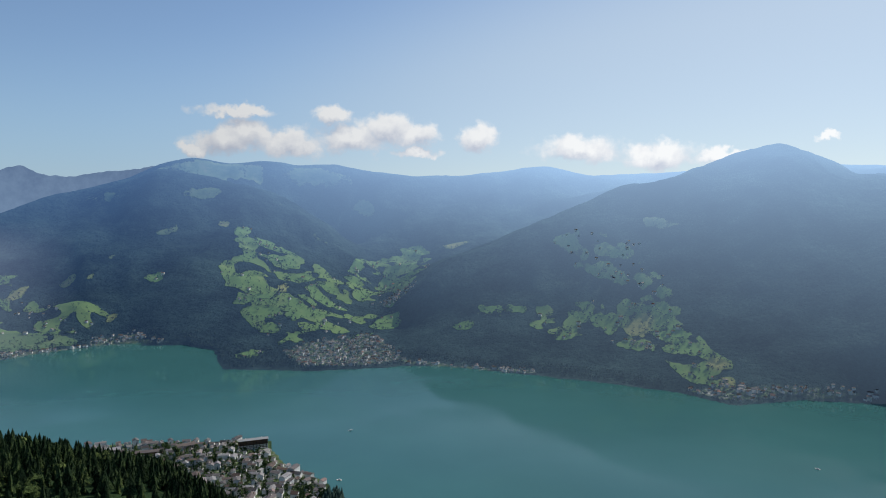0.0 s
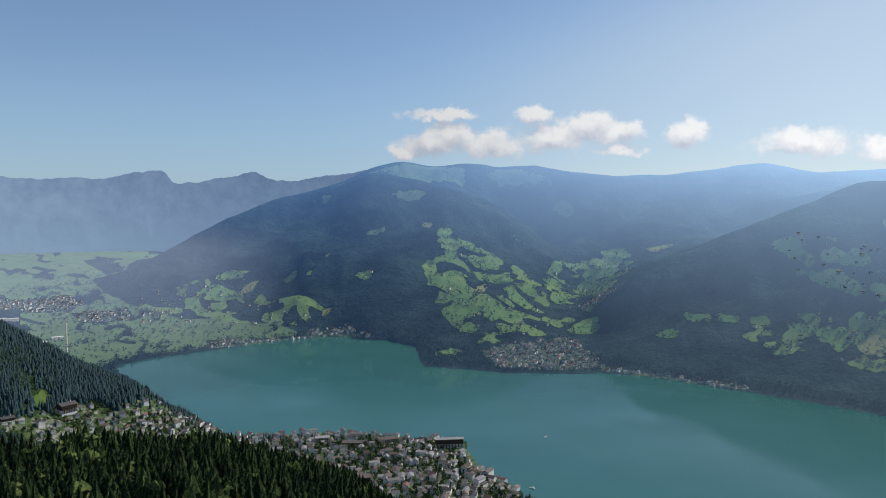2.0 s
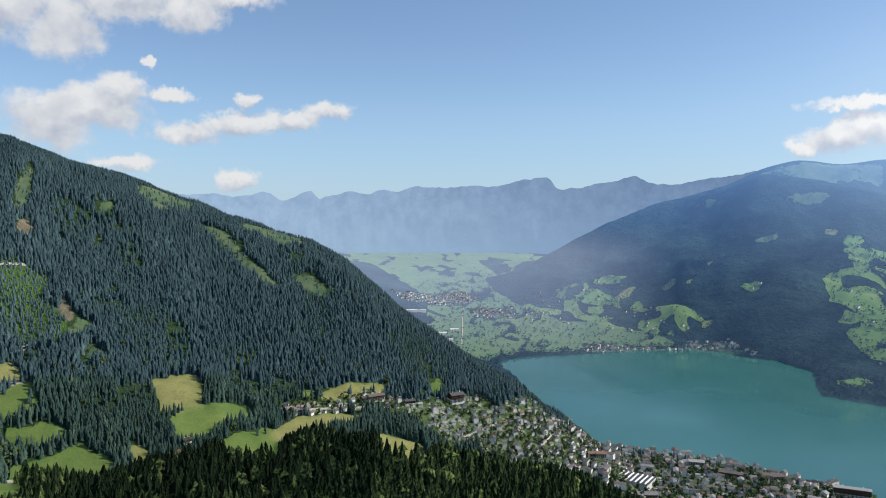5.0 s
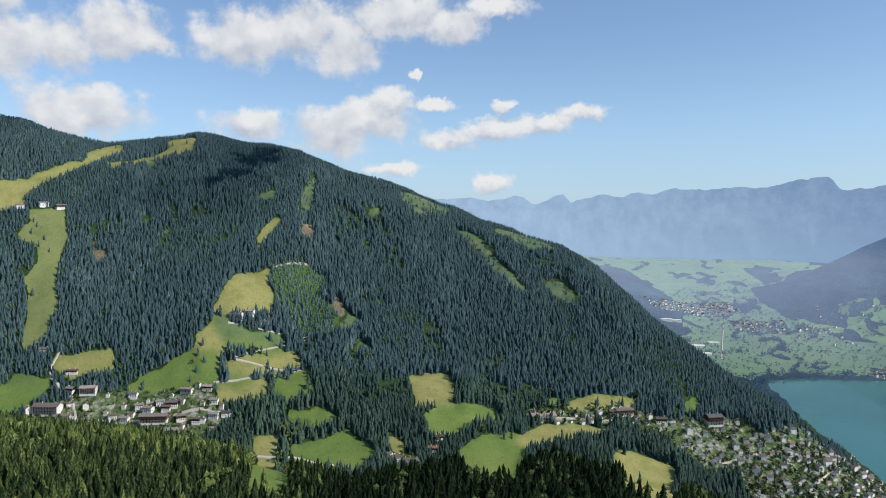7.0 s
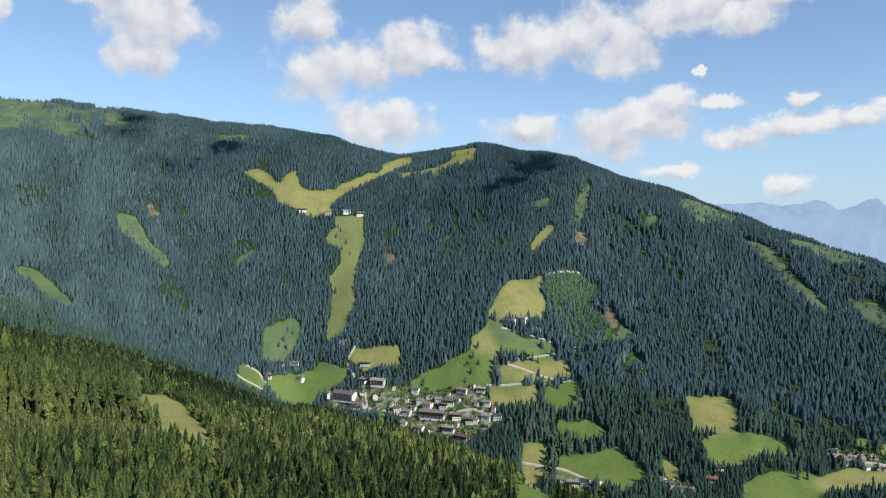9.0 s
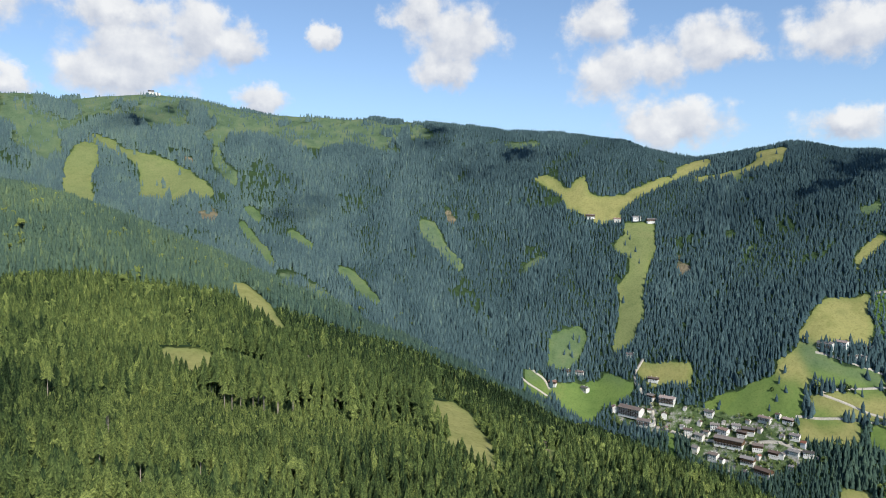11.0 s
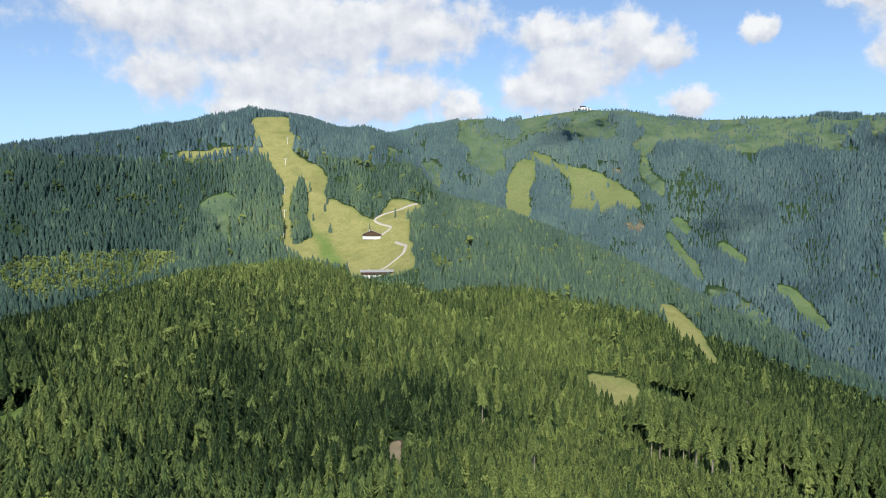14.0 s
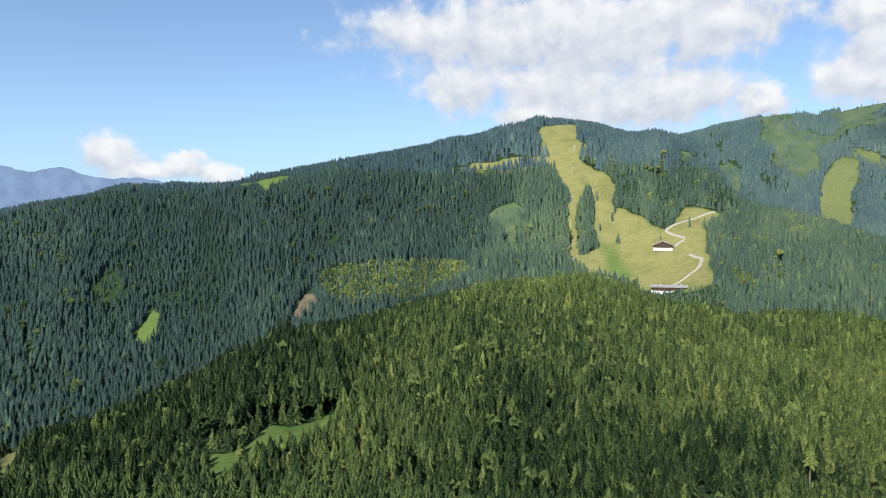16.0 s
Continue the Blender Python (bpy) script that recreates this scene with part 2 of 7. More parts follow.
def land_material(name, wood_dark, wood_light, distant=False, lush=((0.07, 0.135, 0.036), (0.115, 0.185, 0.052), (0.18, 0.205, 0.075)), relief=0.9):
    """Woodland floor with meadows and bare ground, by the land's own cover."""
    m, t, b = material(name, 1.0)
    b.inputs["Specular IOR Level"].default_value = 0.0
    broad, fine = noise_node(t, 0.004, 8 if distant else 5, 0.65), noise_node(t, 0.09, 6, 0.65)
    grain = 0.3 if distant else 0.6
    wood = ramp_node(t, math_node(t, "ADD", math_node(t, "MULTIPLY", broad, 1 - grain), math_node(t, "MULTIPLY", fine, grain)), ((0.36, wood_dark), (0.68, wood_light)))
    grass = ramp_node(t, noise_node(t, 0.012, 6, 0.6), ((0.3, lush[0]), (0.55, lush[1]), (0.75, lush[2])))
    dry = ramp_node(t, noise_node(t, 0.02, 6, 0.6), ((0.28, (0.205, 0.198, 0.08)), (0.5, (0.295, 0.272, 0.11)), (0.62, (0.245, 0.23, 0.09)), (0.8, (0.158, 0.182, 0.06))))
    bare = ramp_node(t, noise_node(t, 0.05, 5, 0.6), ((0.3, (0.12, 0.11, 0.07)), (0.7, (0.25, 0.205, 0.14))))
    cells, where = t.nodes.new("ShaderNodeTexVoronoi"), t.nodes.new("ShaderNodeTexCoord")
    cells.inputs["Scale"].default_value = 0.009
    t.links.new(where.outputs["Object"], cells.inputs["Vector"])
    fields = ramp_node(t, cells.outputs["Color"], ((0.15, (0.72, 0.75, 0.72)), (0.5, (1, 1, 1)), (0.85, (1.15, 1.05, 0.95))))
    grass = mix_node(t, 0.8, grass, fields, "MULTIPLY")
    edge = math_node(t, "MULTIPLY", math_node(t, "SUBTRACT", noise_node(t, 0.05, 4), 0.5), 0.7)

    def cover(attr):
        v = math_node(t, "SUBTRACT", math_node(t, "ADD", attribute_node(t, attr), edge), 0.42)
        return math_node(t, "MULTIPLY", v, 6.0, True)
    rough = ramp_node(t, noise_node(t, 0.02, 6, 0.65), ((0.3, (0.06, 0.1, 0.058)), (0.52, (0.1, 0.145, 0.082)), (0.75, (0.155, 0.175, 0.1))))
    sward = mix_node(t, attribute_node(t, "rough"), mix_node(t, attribute_node(t, "dryness"), grass, dry), rough)
    sward = mix_node(t, 0.7, sward, ramp_node(t, noise_node(t, 0.22, 6, 0.75), ((0.32, (0.6, 0.64, 0.55)), (0.5, (1, 1, 1)), (0.7, (1.18, 1.12, 1.05)))), "MULTIPLY")
    open_land = cover("meadow")
    col = mix_node(t, open_land, wood, sward)
    col = mix_node(t, cover("bare"), col, bare)
    col = mix_node(t, cover("scrub"), col, (0.075, 0.13, 0.03))
    lots = ramp_node(t, noise_node(t, 0.06, 5, 0.7), ((0.35, (0.045, 0.075, 0.03)), (0.52, (0.1, 0.14, 0.06)), (0.63, (0.3, 0.29, 0.27))))
    col = mix_node(t, cover("town"), col, lots)
    t.links.new(col, b.inputs["Base Color"])
    rough_top = math_node(t, "ADD", math_node(t, "MULTIPLY", fine, 1.0), math_node(t, "MULTIPLY", noise_node(t, 0.018, 6, 0.6), 3.0 if distant else 0.0))
    bump_node(t, b, math_node(t, "MULTIPLY", rough_top, math_node(t, "SUBTRACT", 1.03, open_land)), relief, 10.0 if distant else 6.0)
    # distant land also glows with painted haze
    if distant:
        painted_haze(t, b)
    return m


ground_mat = land_material("woodland_and_meadow", (0.022, 0.04, 0.02), (0.05, 0.085, 0.035))
# slopes beyond the lake, their haze put in as emission
far_mat = land_material("hazed_wooded_mountain", (0.002, 0.006, 0.009), (0.05, 0.085, 0.075), True,
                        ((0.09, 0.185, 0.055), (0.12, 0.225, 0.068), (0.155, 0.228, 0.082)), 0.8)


def water_material():
    m, t, b = material("lake_water", 0.08)
    b.inputs["IOR"].default_value, b.inputs["Specular IOR Level"].default_value = 1.33, 0.5
    wind = noise_node(t, 0.0022, 4, 0.6)
    t.links.new(ramp_node(t, noise_node(t, 0.0015, 4), ((0.3, (0.032, 0.122, 0.116)), (0.7, (0.048, 0.16, 0.146)))), b.inputs["Base Color"])
    t.links.new(ramp_node(t, wind, ((0.4, (0.03, 0.03, 0.03)), (0.6, (0.2, 0.2, 0.2)))), b.inputs["Roughness"])
    bump_node(t, b, noise_node(t, 0.12, 4), 0.12, 0.5)
    return m


water_mat = water_material()


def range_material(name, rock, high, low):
    """Far rock with haze painted as emission: gullied and darker above, fading paler below."""
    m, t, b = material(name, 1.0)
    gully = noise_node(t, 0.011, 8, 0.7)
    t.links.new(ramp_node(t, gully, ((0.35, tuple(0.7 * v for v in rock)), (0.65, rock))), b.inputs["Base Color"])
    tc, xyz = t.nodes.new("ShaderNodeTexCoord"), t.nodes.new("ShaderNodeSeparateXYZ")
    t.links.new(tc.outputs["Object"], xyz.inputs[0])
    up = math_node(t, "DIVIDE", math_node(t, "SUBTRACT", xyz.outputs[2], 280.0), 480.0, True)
    # paler painted haze over the broad end of the valley
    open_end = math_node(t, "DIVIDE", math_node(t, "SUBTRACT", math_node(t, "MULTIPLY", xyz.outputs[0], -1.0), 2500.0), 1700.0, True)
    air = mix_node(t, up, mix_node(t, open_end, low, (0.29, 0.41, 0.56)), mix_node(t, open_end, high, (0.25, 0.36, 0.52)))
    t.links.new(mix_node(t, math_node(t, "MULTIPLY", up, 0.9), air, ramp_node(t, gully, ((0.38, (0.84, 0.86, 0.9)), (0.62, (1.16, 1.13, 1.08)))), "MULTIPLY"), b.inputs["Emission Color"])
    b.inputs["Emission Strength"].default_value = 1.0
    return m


range_mat = range_material("hazed_distant_range", (0.06, 0.08, 0.1), (0.145, 0.22, 0.36), (0.2, 0.3, 0.45))
# Profiles of the land round the lookout: bearing in degrees (anticlockwise from +y), distance, height.
INNER = (
    (-40, 120, 400), (0, 150, 395), (40, 180, 395), (70, 220, 402), (95, 280, 408),
    (110, 330, 415), (125, 440, 432), (134, 600, 462), (137.6, 900, 478.7), (142.4, 870, 493.9),
    (148.2, 830, 510), (153.5, 790, 508.5), (162.4, 720, 476.4), (168, 640, 473.9), (171.4, 580, 460.7),
    (175.9, 480, 454.6), (179, 400, 452.2), (181.6, 370, 455.4),
)
HOLLOW = (
    (-40, 135, 392), (0, 180, 385), (40, 250, 385), (70, 300, 395), (95, 420, 400),
    (110, 500, 410), (125, 620, 430), (134, 800, 470), (143, 1010, 476), (150, 1000, 468),
    (158, 1000, 452), (165, 960, 420), (172, 900, 390), (180, 850, 350), (188, 800, 310),
    (198, 800, 280),
)
HOME = (
    (-40, 190, 350), (0, 230, 350), (8, 250, 352), (17, 295, 370.3), (21, 305, 378.4),
    (26.7, 325, 382.3), (31.9, 350, 385.4), (36.6, 385, 380.1), (43.4, 420, 382.4), (51.9, 450, 383.8),
    (52.1, 440, 378.7), (58.7, 440, 376.3), (66.2, 450, 364), (72.6, 520, 357.5), (78.8, 600, 350),
    (86, 640, 354.5), (91.4, 680, 357.8), (93.8, 800, 324.7), (98.4, 860, 342), (105.1, 940, 369.4),
    (110.7, 1010, 401.9), (118.1, 1120, 455.3), (125.9, 1230, 516.2), (131.9, 1320, 570.2), (136.8, 1420, 607.1),
    (139, 1500, 616.1), (142.3, 1800, 764.2), (147.2, 1860, 789.2), (150.4, 1900, 827.8), (153.8, 1900, 833.2),
    (160.7, 1800, 769.9), (167.6, 1700, 725.8), (177.8, 1650, 663.6), (183.8, 1620, 650.4), (188.6, 1600, 618.2),
    (192.8, 1600, 592.2), (205, 1600, 570),
)
VALLEY = (
    (-40, 900, 6), (10, 1180, 4), (20, 1120, 8), (30, 1080, 30), (40, 1050, 60),
    (50, 1050, 75), (60, 1050, 75), (70, 1150, 58), (80, 1250, 60), (88, 1350, 70),
    (95, 1500, 110), (102, 1500, 190), (110, 1350, 270), (120, 1400, 320), (130, 1600, 420),
    (140, 1800, 520), (147, 2050, 640), (154, 2150, 720), (165, 2050, 640), (180, 1900, 520),
    (196, 1900, 480),
)
SLOPE = (
    (-40, 1000, 2), (10, 1260, 2), (25, 1250, 3), (33, 1300, 8), (40, 1350, 50),
    (50, 1380, 110), (58, 1400, 130), (66, 1500, 190), (74, 1650, 300), (80, 1750, 370),
    (88, 1750, 330), (95, 1800, 320), (102, 1850, 330), (110, 1800, 420), (120, 1850, 480),
    (130, 2050, 560), (140, 2200, 640), (147, 2350, 720), (154, 2400, 700), (165, 2350, 600),
    (180, 2300, 500), (196, 2300, 450),
)
CREST = (
    (-40, 1100, -5), (0, 1300, -5), (20, 1300, 1), (28, 1330, 3), (33, 1620, 34.9),
    (36.1, 1660, 72), (38.5, 1730, 121.6), (42.6, 1800, 163.2), (47, 1900, 252.3), (51.4, 2000, 365.2),
    (54.1, 2100, 429.5), (60.7, 2200, 500.9), (67.1, 2300, 604.5), (71.9, 2350, 665.6), (74.8, 2400, 719.1),
    (79.1, 2450, 752.5), (81.9, 2500, 783.6), (85.2, 2520, 757.3), (88.7, 2540, 743.2), (96.3, 2600, 832.9),
    (99.9, 2650, 843.4), (111.8, 2700, 901), (120.1, 2720, 903.6), (126.3, 2750, 959.9), (129.6, 2750, 971.2),
    (135.7, 2750, 929.7), (137.7, 2750, 946), (138.7, 2750, 944.1), (143.3, 2700, 894.9), (156, 2600, 760),
    (165, 2600, 620), (196, 2500, 430),
)
BACK = (
    (-40, 1300, -8), (10, 1500, -8), (28, 1500, -8), (36, 1650, -4), (40, 1900, 0),
    (48, 2300, 10), (56, 2600, 150), (62, 2750, 380), (70, 2850, 560), (80, 2950, 600),
    (95, 3000, 650), (130, 3100, 700), (150, 3100, 600), (165, 2900, 500), (196, 2800, 380),
)
FAR_SHORE = (
    (-45, 1750, 0), (-32, 2212, -0), (-22.4, 1994, -0.1), (-14.2, 2133, -0.1), (-5.3, 2230, -0.1),
    (2.8, 2294, 0), (5, 2400, 3), (9, 2440, 4), (13, 2500, 4), (16.5, 2600, 4),
    (23.3, 2857, 0.1), (25.1, 2920, 0.1), (31.4, 2779, -0), (38.4, 2561, 0.1), (40, 2450, 1),
    (48, 2600, 10), (56, 2800, 155), (62, 3000, 350), (70, 3100, 520), (80, 3200, 560),
    (95, 3300, 600), (130, 3300, 620), (165, 3100, 450), (196, 3000, 350),
)
FAR_SLOPE = (
    (-45, 2350, 230), (-29.6, 2350, 144.4), (-22.3, 2350, 101.9), (-16.2, 2450, 104.9), (-9.7, 2600, 128.7),
    (-3, 2650, 114.4), (2.9, 2700, 40.8), (6.5, 2900, 53.9), (11.7, 3050, 154.3), (16, 3150, 195.8),
    (20.9, 3250, 192.9), (25.2, 3250, 119.3), (26.5, 3250, 157.6), (30, 3250, 75), (34, 3250, 42),
    (39, 3250, 32), (45, 3250, 32), (56, 3300, 180), (70, 3500, 480), (130, 3500, 560),
    (196, 3300, 320),
)
FRONT_CREST = (
    (-45, 3500, 800), (-31.5, 3600, 657.2), (-30.2, 3600, 651.4), (-27.1, 3600, 751.8), (-25.1, 3600, 813.4),
    (-23, 3580, 774.9), (-20, 3500, 727.1), (-14.7, 3350, 628), (-9.6, 3200, 492.4), (-3.9, 3100, 356.7),
    (0.6, 3000, 264.7), (3.1, 2900, 116), (5.1, 3300, 122.2), (10, 3600, 314.4), (15.1, 3700, 423),
    (20.8, 3750, 421.8), (25.3, 3700, 323.4), (26.5, 3750, 343.3), (29.7, 3650, 238.8), (34.2, 3600, 171.9),
    (39.5, 3600, 72), (45, 3600, 66), (56, 3600, 190), (70, 3700, 450), (130, 3700, 500),
    (196, 3600, 300),
)
DIP = (
    (-45, 3800, 700), (-30, 3850, 640), (-20, 3850, 640), (-10, 3600, 480), (0, 3450, 250),
    (2, 3600, 230.1), (5.1, 3800, 285), (7.1, 3820, 300), (10.5, 3980, 492), (15, 4080, 641), (19.3, 4130, 692), (21.8, 4180, 722),
    (24, 4100, 560), (25.3, 4030, 450), (26.5, 4000, 431.3), (29.8, 3950, 339.3), (34.2, 3900, 249.8), (36.9, 3850, 208.7),
    (41.5, 3900, 118), (46, 3900, 115), (56, 3950, 200), (70, 3950, 420), (130, 3950, 460),
    (196, 3900, 280),
)
SADDLE = (
    (-45, 4150, 740), (-20, 4150, 690), (-10, 4050, 600), (0, 3900, 440), (2.9, 3950, 420),
    (7.1, 3960, 285), (10.5, 4120, 468), (15, 4200, 600), (19.3, 4250, 668), (21.8, 4290, 716),
    (24, 4250, 625), (26.5, 4200, 520), (30, 4150, 450), (34, 4080, 335), (38, 4000, 220),
    (42, 4040, 140), (47, 4040, 140), (56, 4070, 205), (70, 4070, 410), (130, 4070, 445),
    (196, 4050, 270),
)
FAR_CREST = (
    (-45, 4450, 780), (-20, 4500, 757.6), (-14.7, 4500, 735), (-11.3, 4500, 722.6), (-7.8, 4500, 789),
    (-4.7, 4500, 747.1), (-0.7, 4500, 721.3), (2.9, 4500, 715.6), (8.7, 4500, 789.9), (11.3, 4500, 769),
    (13.4, 4500, 799.7), (16.7, 4500, 776.5), (19, 4500, 811.5), (21.7, 4450, 762.5), (23.2, 4420, 689.1),
    (26.2, 4400, 610.5), (28.9, 4350, 575.3), (33.3, 4250, 417.9), (36.9, 4150, 275.1), (40, 4100, 149.2),
    (42.5, 4200, 165), (47, 4200, 165), (56, 4200, 210), (70, 4200, 400), (130, 4200, 430),
    (196, 4200, 260),
)
FAR_DIP = (
    (-45, 4700, 600), (-32, 4700, 650), (20, 4700, 650), (24, 4650, 560), (27, 4600, 430),
    (31, 4550, 235), (36, 4500, 218), (45, 4500, 215), (56, 4500, 230), (70, 4500, 380),
    (196, 4500, 240),
)
RIM = (
    (-45, 4850, 500), (20, 4850, 500), (26, 4830, 350), (28.9, 4820, 255.6), (36.9, 4820, 254.9),
    (45.6, 4820, 248.9), (51.2, 4820, 248.6), (56, 4820, 260), (70, 4820, 380), (130, 4850, 400),
    (196, 4850, 250),
)
LAKE = (
    (1172, 1876), (971, 1916), (759, 1843), (659, 1987), (521, 2068), (207, 2220), (32, 2296), (-115, 2308),
    (-221, 2271), (-391, 2217), (-554, 2236), (-686, 2232), (-743, 2358), (-817, 2550), (-948, 2643), (-1128, 2625),
    (-1110, 2680), (-1235, 2632), (-1397, 2459), (-1512, 2238), (-1603, 2082), (-1628, 1973), (-1602, 1911), (-1396, 1764),
    (-1205, 1626), (-1047, 1538), (-901, 1432), (-817, 1459), (-698, 1511), (-556, 1536), (-474, 1529), (-371, 1551),
    (-356, 1481), (-287, 1375), (-234, 1332), (-204, 1298), (-196, 1247), (250, 900), (500, 620), (800, 300),
    (1300, 0), (1900, 300), (1750, 800),
)
NORTH_RANGE = (
    (20, 4870, 600), (21.7, 4870, 781), (23.2, 4870, 751.9), (25.4, 4870, 722.3), (27.6, 4870, 692.3),
    (29.2, 4870, 707.1), (30.3, 4870, 759.7), (32.3, 4870, 706.4), (33.4, 4870, 698.4), (34.7, 4870, 667.7),
    (36.3, 4870, 674.5), (36.7, 4870, 749.2), (38.7, 4870, 732.8), (40.4, 4870, 690.5), (42.6, 4870, 688.6),
    (45.1, 4870, 682.5), (47.2, 4870, 698.4), (48.4, 4870, 657.3), (49.3, 4870, 667.4), (51.2, 4870, 633),
    (52.2, 4870, 653.5), (55, 4870, 601.2), (55, 4870, 675.5), (57.5, 4870, 578.4), (58.7, 4870, 650),
    (61, 4870, 615.4), (63.4, 4870, 640.6), (65.5, 4870, 615.4), (70, 4870, 600),
)
SOUTH_RANGE = (
    (178.1, 4870, 719), (183, 4870, 805.5), (186.3, 4870, 874.6), (188, 4870, 857), (189.5, 4870, 874.4),
    (191.3, 4870, 920.6), (193.4, 4870, 884.2), (195, 4870, 921.5), (200, 4870, 690), (208, 4870, 690),
)
# ---- the land: heights ----
def hash01(ix, iy, seed):
    n = (ix.astype(np.int64) * 374761393 + iy.astype(np.int64) * 668265263 + seed * 982451653) & 0x7FFFFFFF
    n = ((n ^ (n >> 13)) * 1274126177) & 0x7FFFFFFF
    return ((n ^ (n >> 16)) & 0xFFFF) / 65535.0


def value_noise(x, y, seed):
    ix, iy = np.floor(x), np.floor(y)
    fx, fy = x - ix, y - iy
    fx, fy = fx * fx * (3 - 2 * fx), fy * fy * (3 - 2 * fy)
    a, b = hash01(ix, iy, seed), hash01(ix + 1, iy, seed)
    c, d = hash01(ix, iy + 1, seed), hash01(ix + 1, iy + 1, seed)
    return (a + (b - a) * fx) * (1 - fy) + (c + (d - c) * fx) * fy


def fbm(x, y, size, octaves, seed):
    """Fractal noise about 0, some -1 to 1."""
    total, amp, norm = 0.0, 1.0, 0.0
    for k in range(octaves):
        total = total + amp * (value_noise(x / size + 17.3 * k, y / size - 9.1 * k, seed + k) * 2 - 1)
        norm, amp, size = norm + amp, amp * 0.5, size * 0.5
    return total / norm


def smooth(v, a, b):
    v = np.clip((v - a) / (b - a), 0, 1)
    return v * v * (3 - 2 * v)


BEARINGS = np.arange(-90, 270.01, 0.25)


def spread(table, width=0.9):
    """A profile line at all bearings, rounded a little and closed round the back."""
    t = np.array(sorted(table), float)
    b = np.concatenate([t[:, 0] - 360, t[:, 0], t[:, 0] + 360])
    k = np.arange(-12, 13) * 0.25
    w = np.exp(-(k / width) ** 2)
    out = []
    for c in (1, 2):
        v = np.concatenate([t[:, c]] * 3)
        fine = np.interp(np.arange(-93, 273.01, 0.25), b, v)
        out.append(np.convolve(fine, w / w.sum(), "same")[12:-12])
    return out


LINES = [spread(t) for t in (INNER, HOLLOW, HOME, VALLEY, SLOPE, CREST, BACK, FAR_SHORE, FAR_SLOPE, FRONT_CREST, DIP, SADDLE, FAR_CREST, FAR_DIP, RIM)]
NODE_R = np.array([0 * BEARINGS] + [l[0] for l in LINES] + [0 * BEARINGS + 5200])
NODE_Z = np.array([0 * BEARINGS + 392] + [l[1] for l in LINES] + [LINES[-1][1] - 60])
for k in range(1, len(NODE_R)):
    NODE_R[k] = np.maximum(NODE_R[k], NODE_R[k - 1] + 25)
STEP = np.diff(NODE_R, axis=0)
GRADE = np.diff(NODE_Z, axis=0) / STEP
TANGENT = np.zeros_like(NODE_Z)
for k in range(1, len(NODE_R) - 1):
    g0, g1, h0, h1 = GRADE[k - 1], GRADE[k], STEP[k - 1], STEP[k]
    w0, w1 = 2 * h1 + h0, h1 + 2 * h0
    same = g0 * g1 > 0
    TANGENT[k] = np.where(same, (w0 + w1) / (w0 / np.where(same, g0, 1) + w1 / np.where(same, g1, 1)), 0)
SHORE = np.array(LAKE, float)


def lake_distance(x, y):
    """Metres to the lake's edge, negative on the water."""
    best, inside = np.full(x.shape, 1e9), np.zeros(x.shape, bool)
    for (ax, ay), (bx, by) in zip(SHORE, np.roll(SHORE, -1, 0)):
        ex, ey = bx - ax, by - ay
        s = np.clip(((x - ax) * ex + (y - ay) * ey) / (ex * ex + ey * ey), 0, 1)
        best = np.minimum(best, np.hypot(x - ax - s * ex, y - ay - s * ey))
        cross = ((ay > y) != (by > y)) & (x < ex * (y - ay) / (ey if ey else 1e-9) + ax)
        inside ^= cross
    return np.where(inside, -best, best) + 10 * fbm(x, y, 60, 3, 5)


def bearing_of(x, y):
    return (np.degrees(np.arctan2(-x, y)) + 90) % 360 - 90


def line_at(k, bearing):
    return np.interp(bearing, BEARINGS, NODE_R[k])


def height(x, y):
    x, y = np.asarray(x, float), np.asarray(y, float)
    b, r = bearing_of(x, y), np.hypot(x, y)
    z = np.zeros(x.shape)
    r0, z0, m0 = (np.interp(b, BEARINGS, a[0]) for a in (NODE_R, NODE_Z, TANGENT))
    for k in range(len(NODE_R) - 1):
        r1, z1, m1 = (np.interp(b, BEARINGS, a[k + 1]) for a in (NODE_R, NODE_Z, TANGENT))
        h = r1 - r0
        s = (r - r0) / h
        here = (s >= 0) & (s <= 1)
        s = np.clip(s, 0, 1)
        v = z0 + (z1 - z0) * s * s * (3 - 2 * s) + h * (m0 * s * (1 - s) ** 2 - m1 * s * s * (1 - s))
        z = np.where(here, v, z)
        r0, z0, m0 = r1, z1, m1
    plain = smooth(b, 33, 41) * (1 - smooth(b, 58, 66)) * smooth(r, 2250, 2500)
    hilly = smooth(z, 40, 220) * smooth(r, 500, 1300) * (1 - plain)
    ridged = 1 - 2 * np.abs(fbm(x, y, 420, 4, 11))
    near_crest = np.exp(-((r - line_at(6, b)) / 130) ** 2) + np.exp(-((r - line_at(13, b)) / 160) ** 2) + np.exp(-((r - line_at(3, b)) / 160) ** 2)
    z = z + hilly * (1 - 0.8 * np.clip(near_crest, 0, 1)) * ((26 + 16 * smooth(r, 2900, 3400)) * (ridged - 0.55) + 9 * fbm(x, y, 130, 3, 21))
    z = z + smooth(r, 250, 600) * smooth(z, 20, 90) * (1 - plain) * 3.0 * fbm(x, y, 60, 3, 31)
    d = lake_distance(x, y)
    z = np.where(d > 0, np.maximum(z, 0.5 + 0.03 * np.minimum(d, 60)), np.minimum(z, -1.0 + 0.15 * np.maximum(d, -60)))
    return z
# ---- the land: cover ----
PATCHES = []


def patch(kind, *points):
    PATCHES.append((kind, np.array(points, float)))


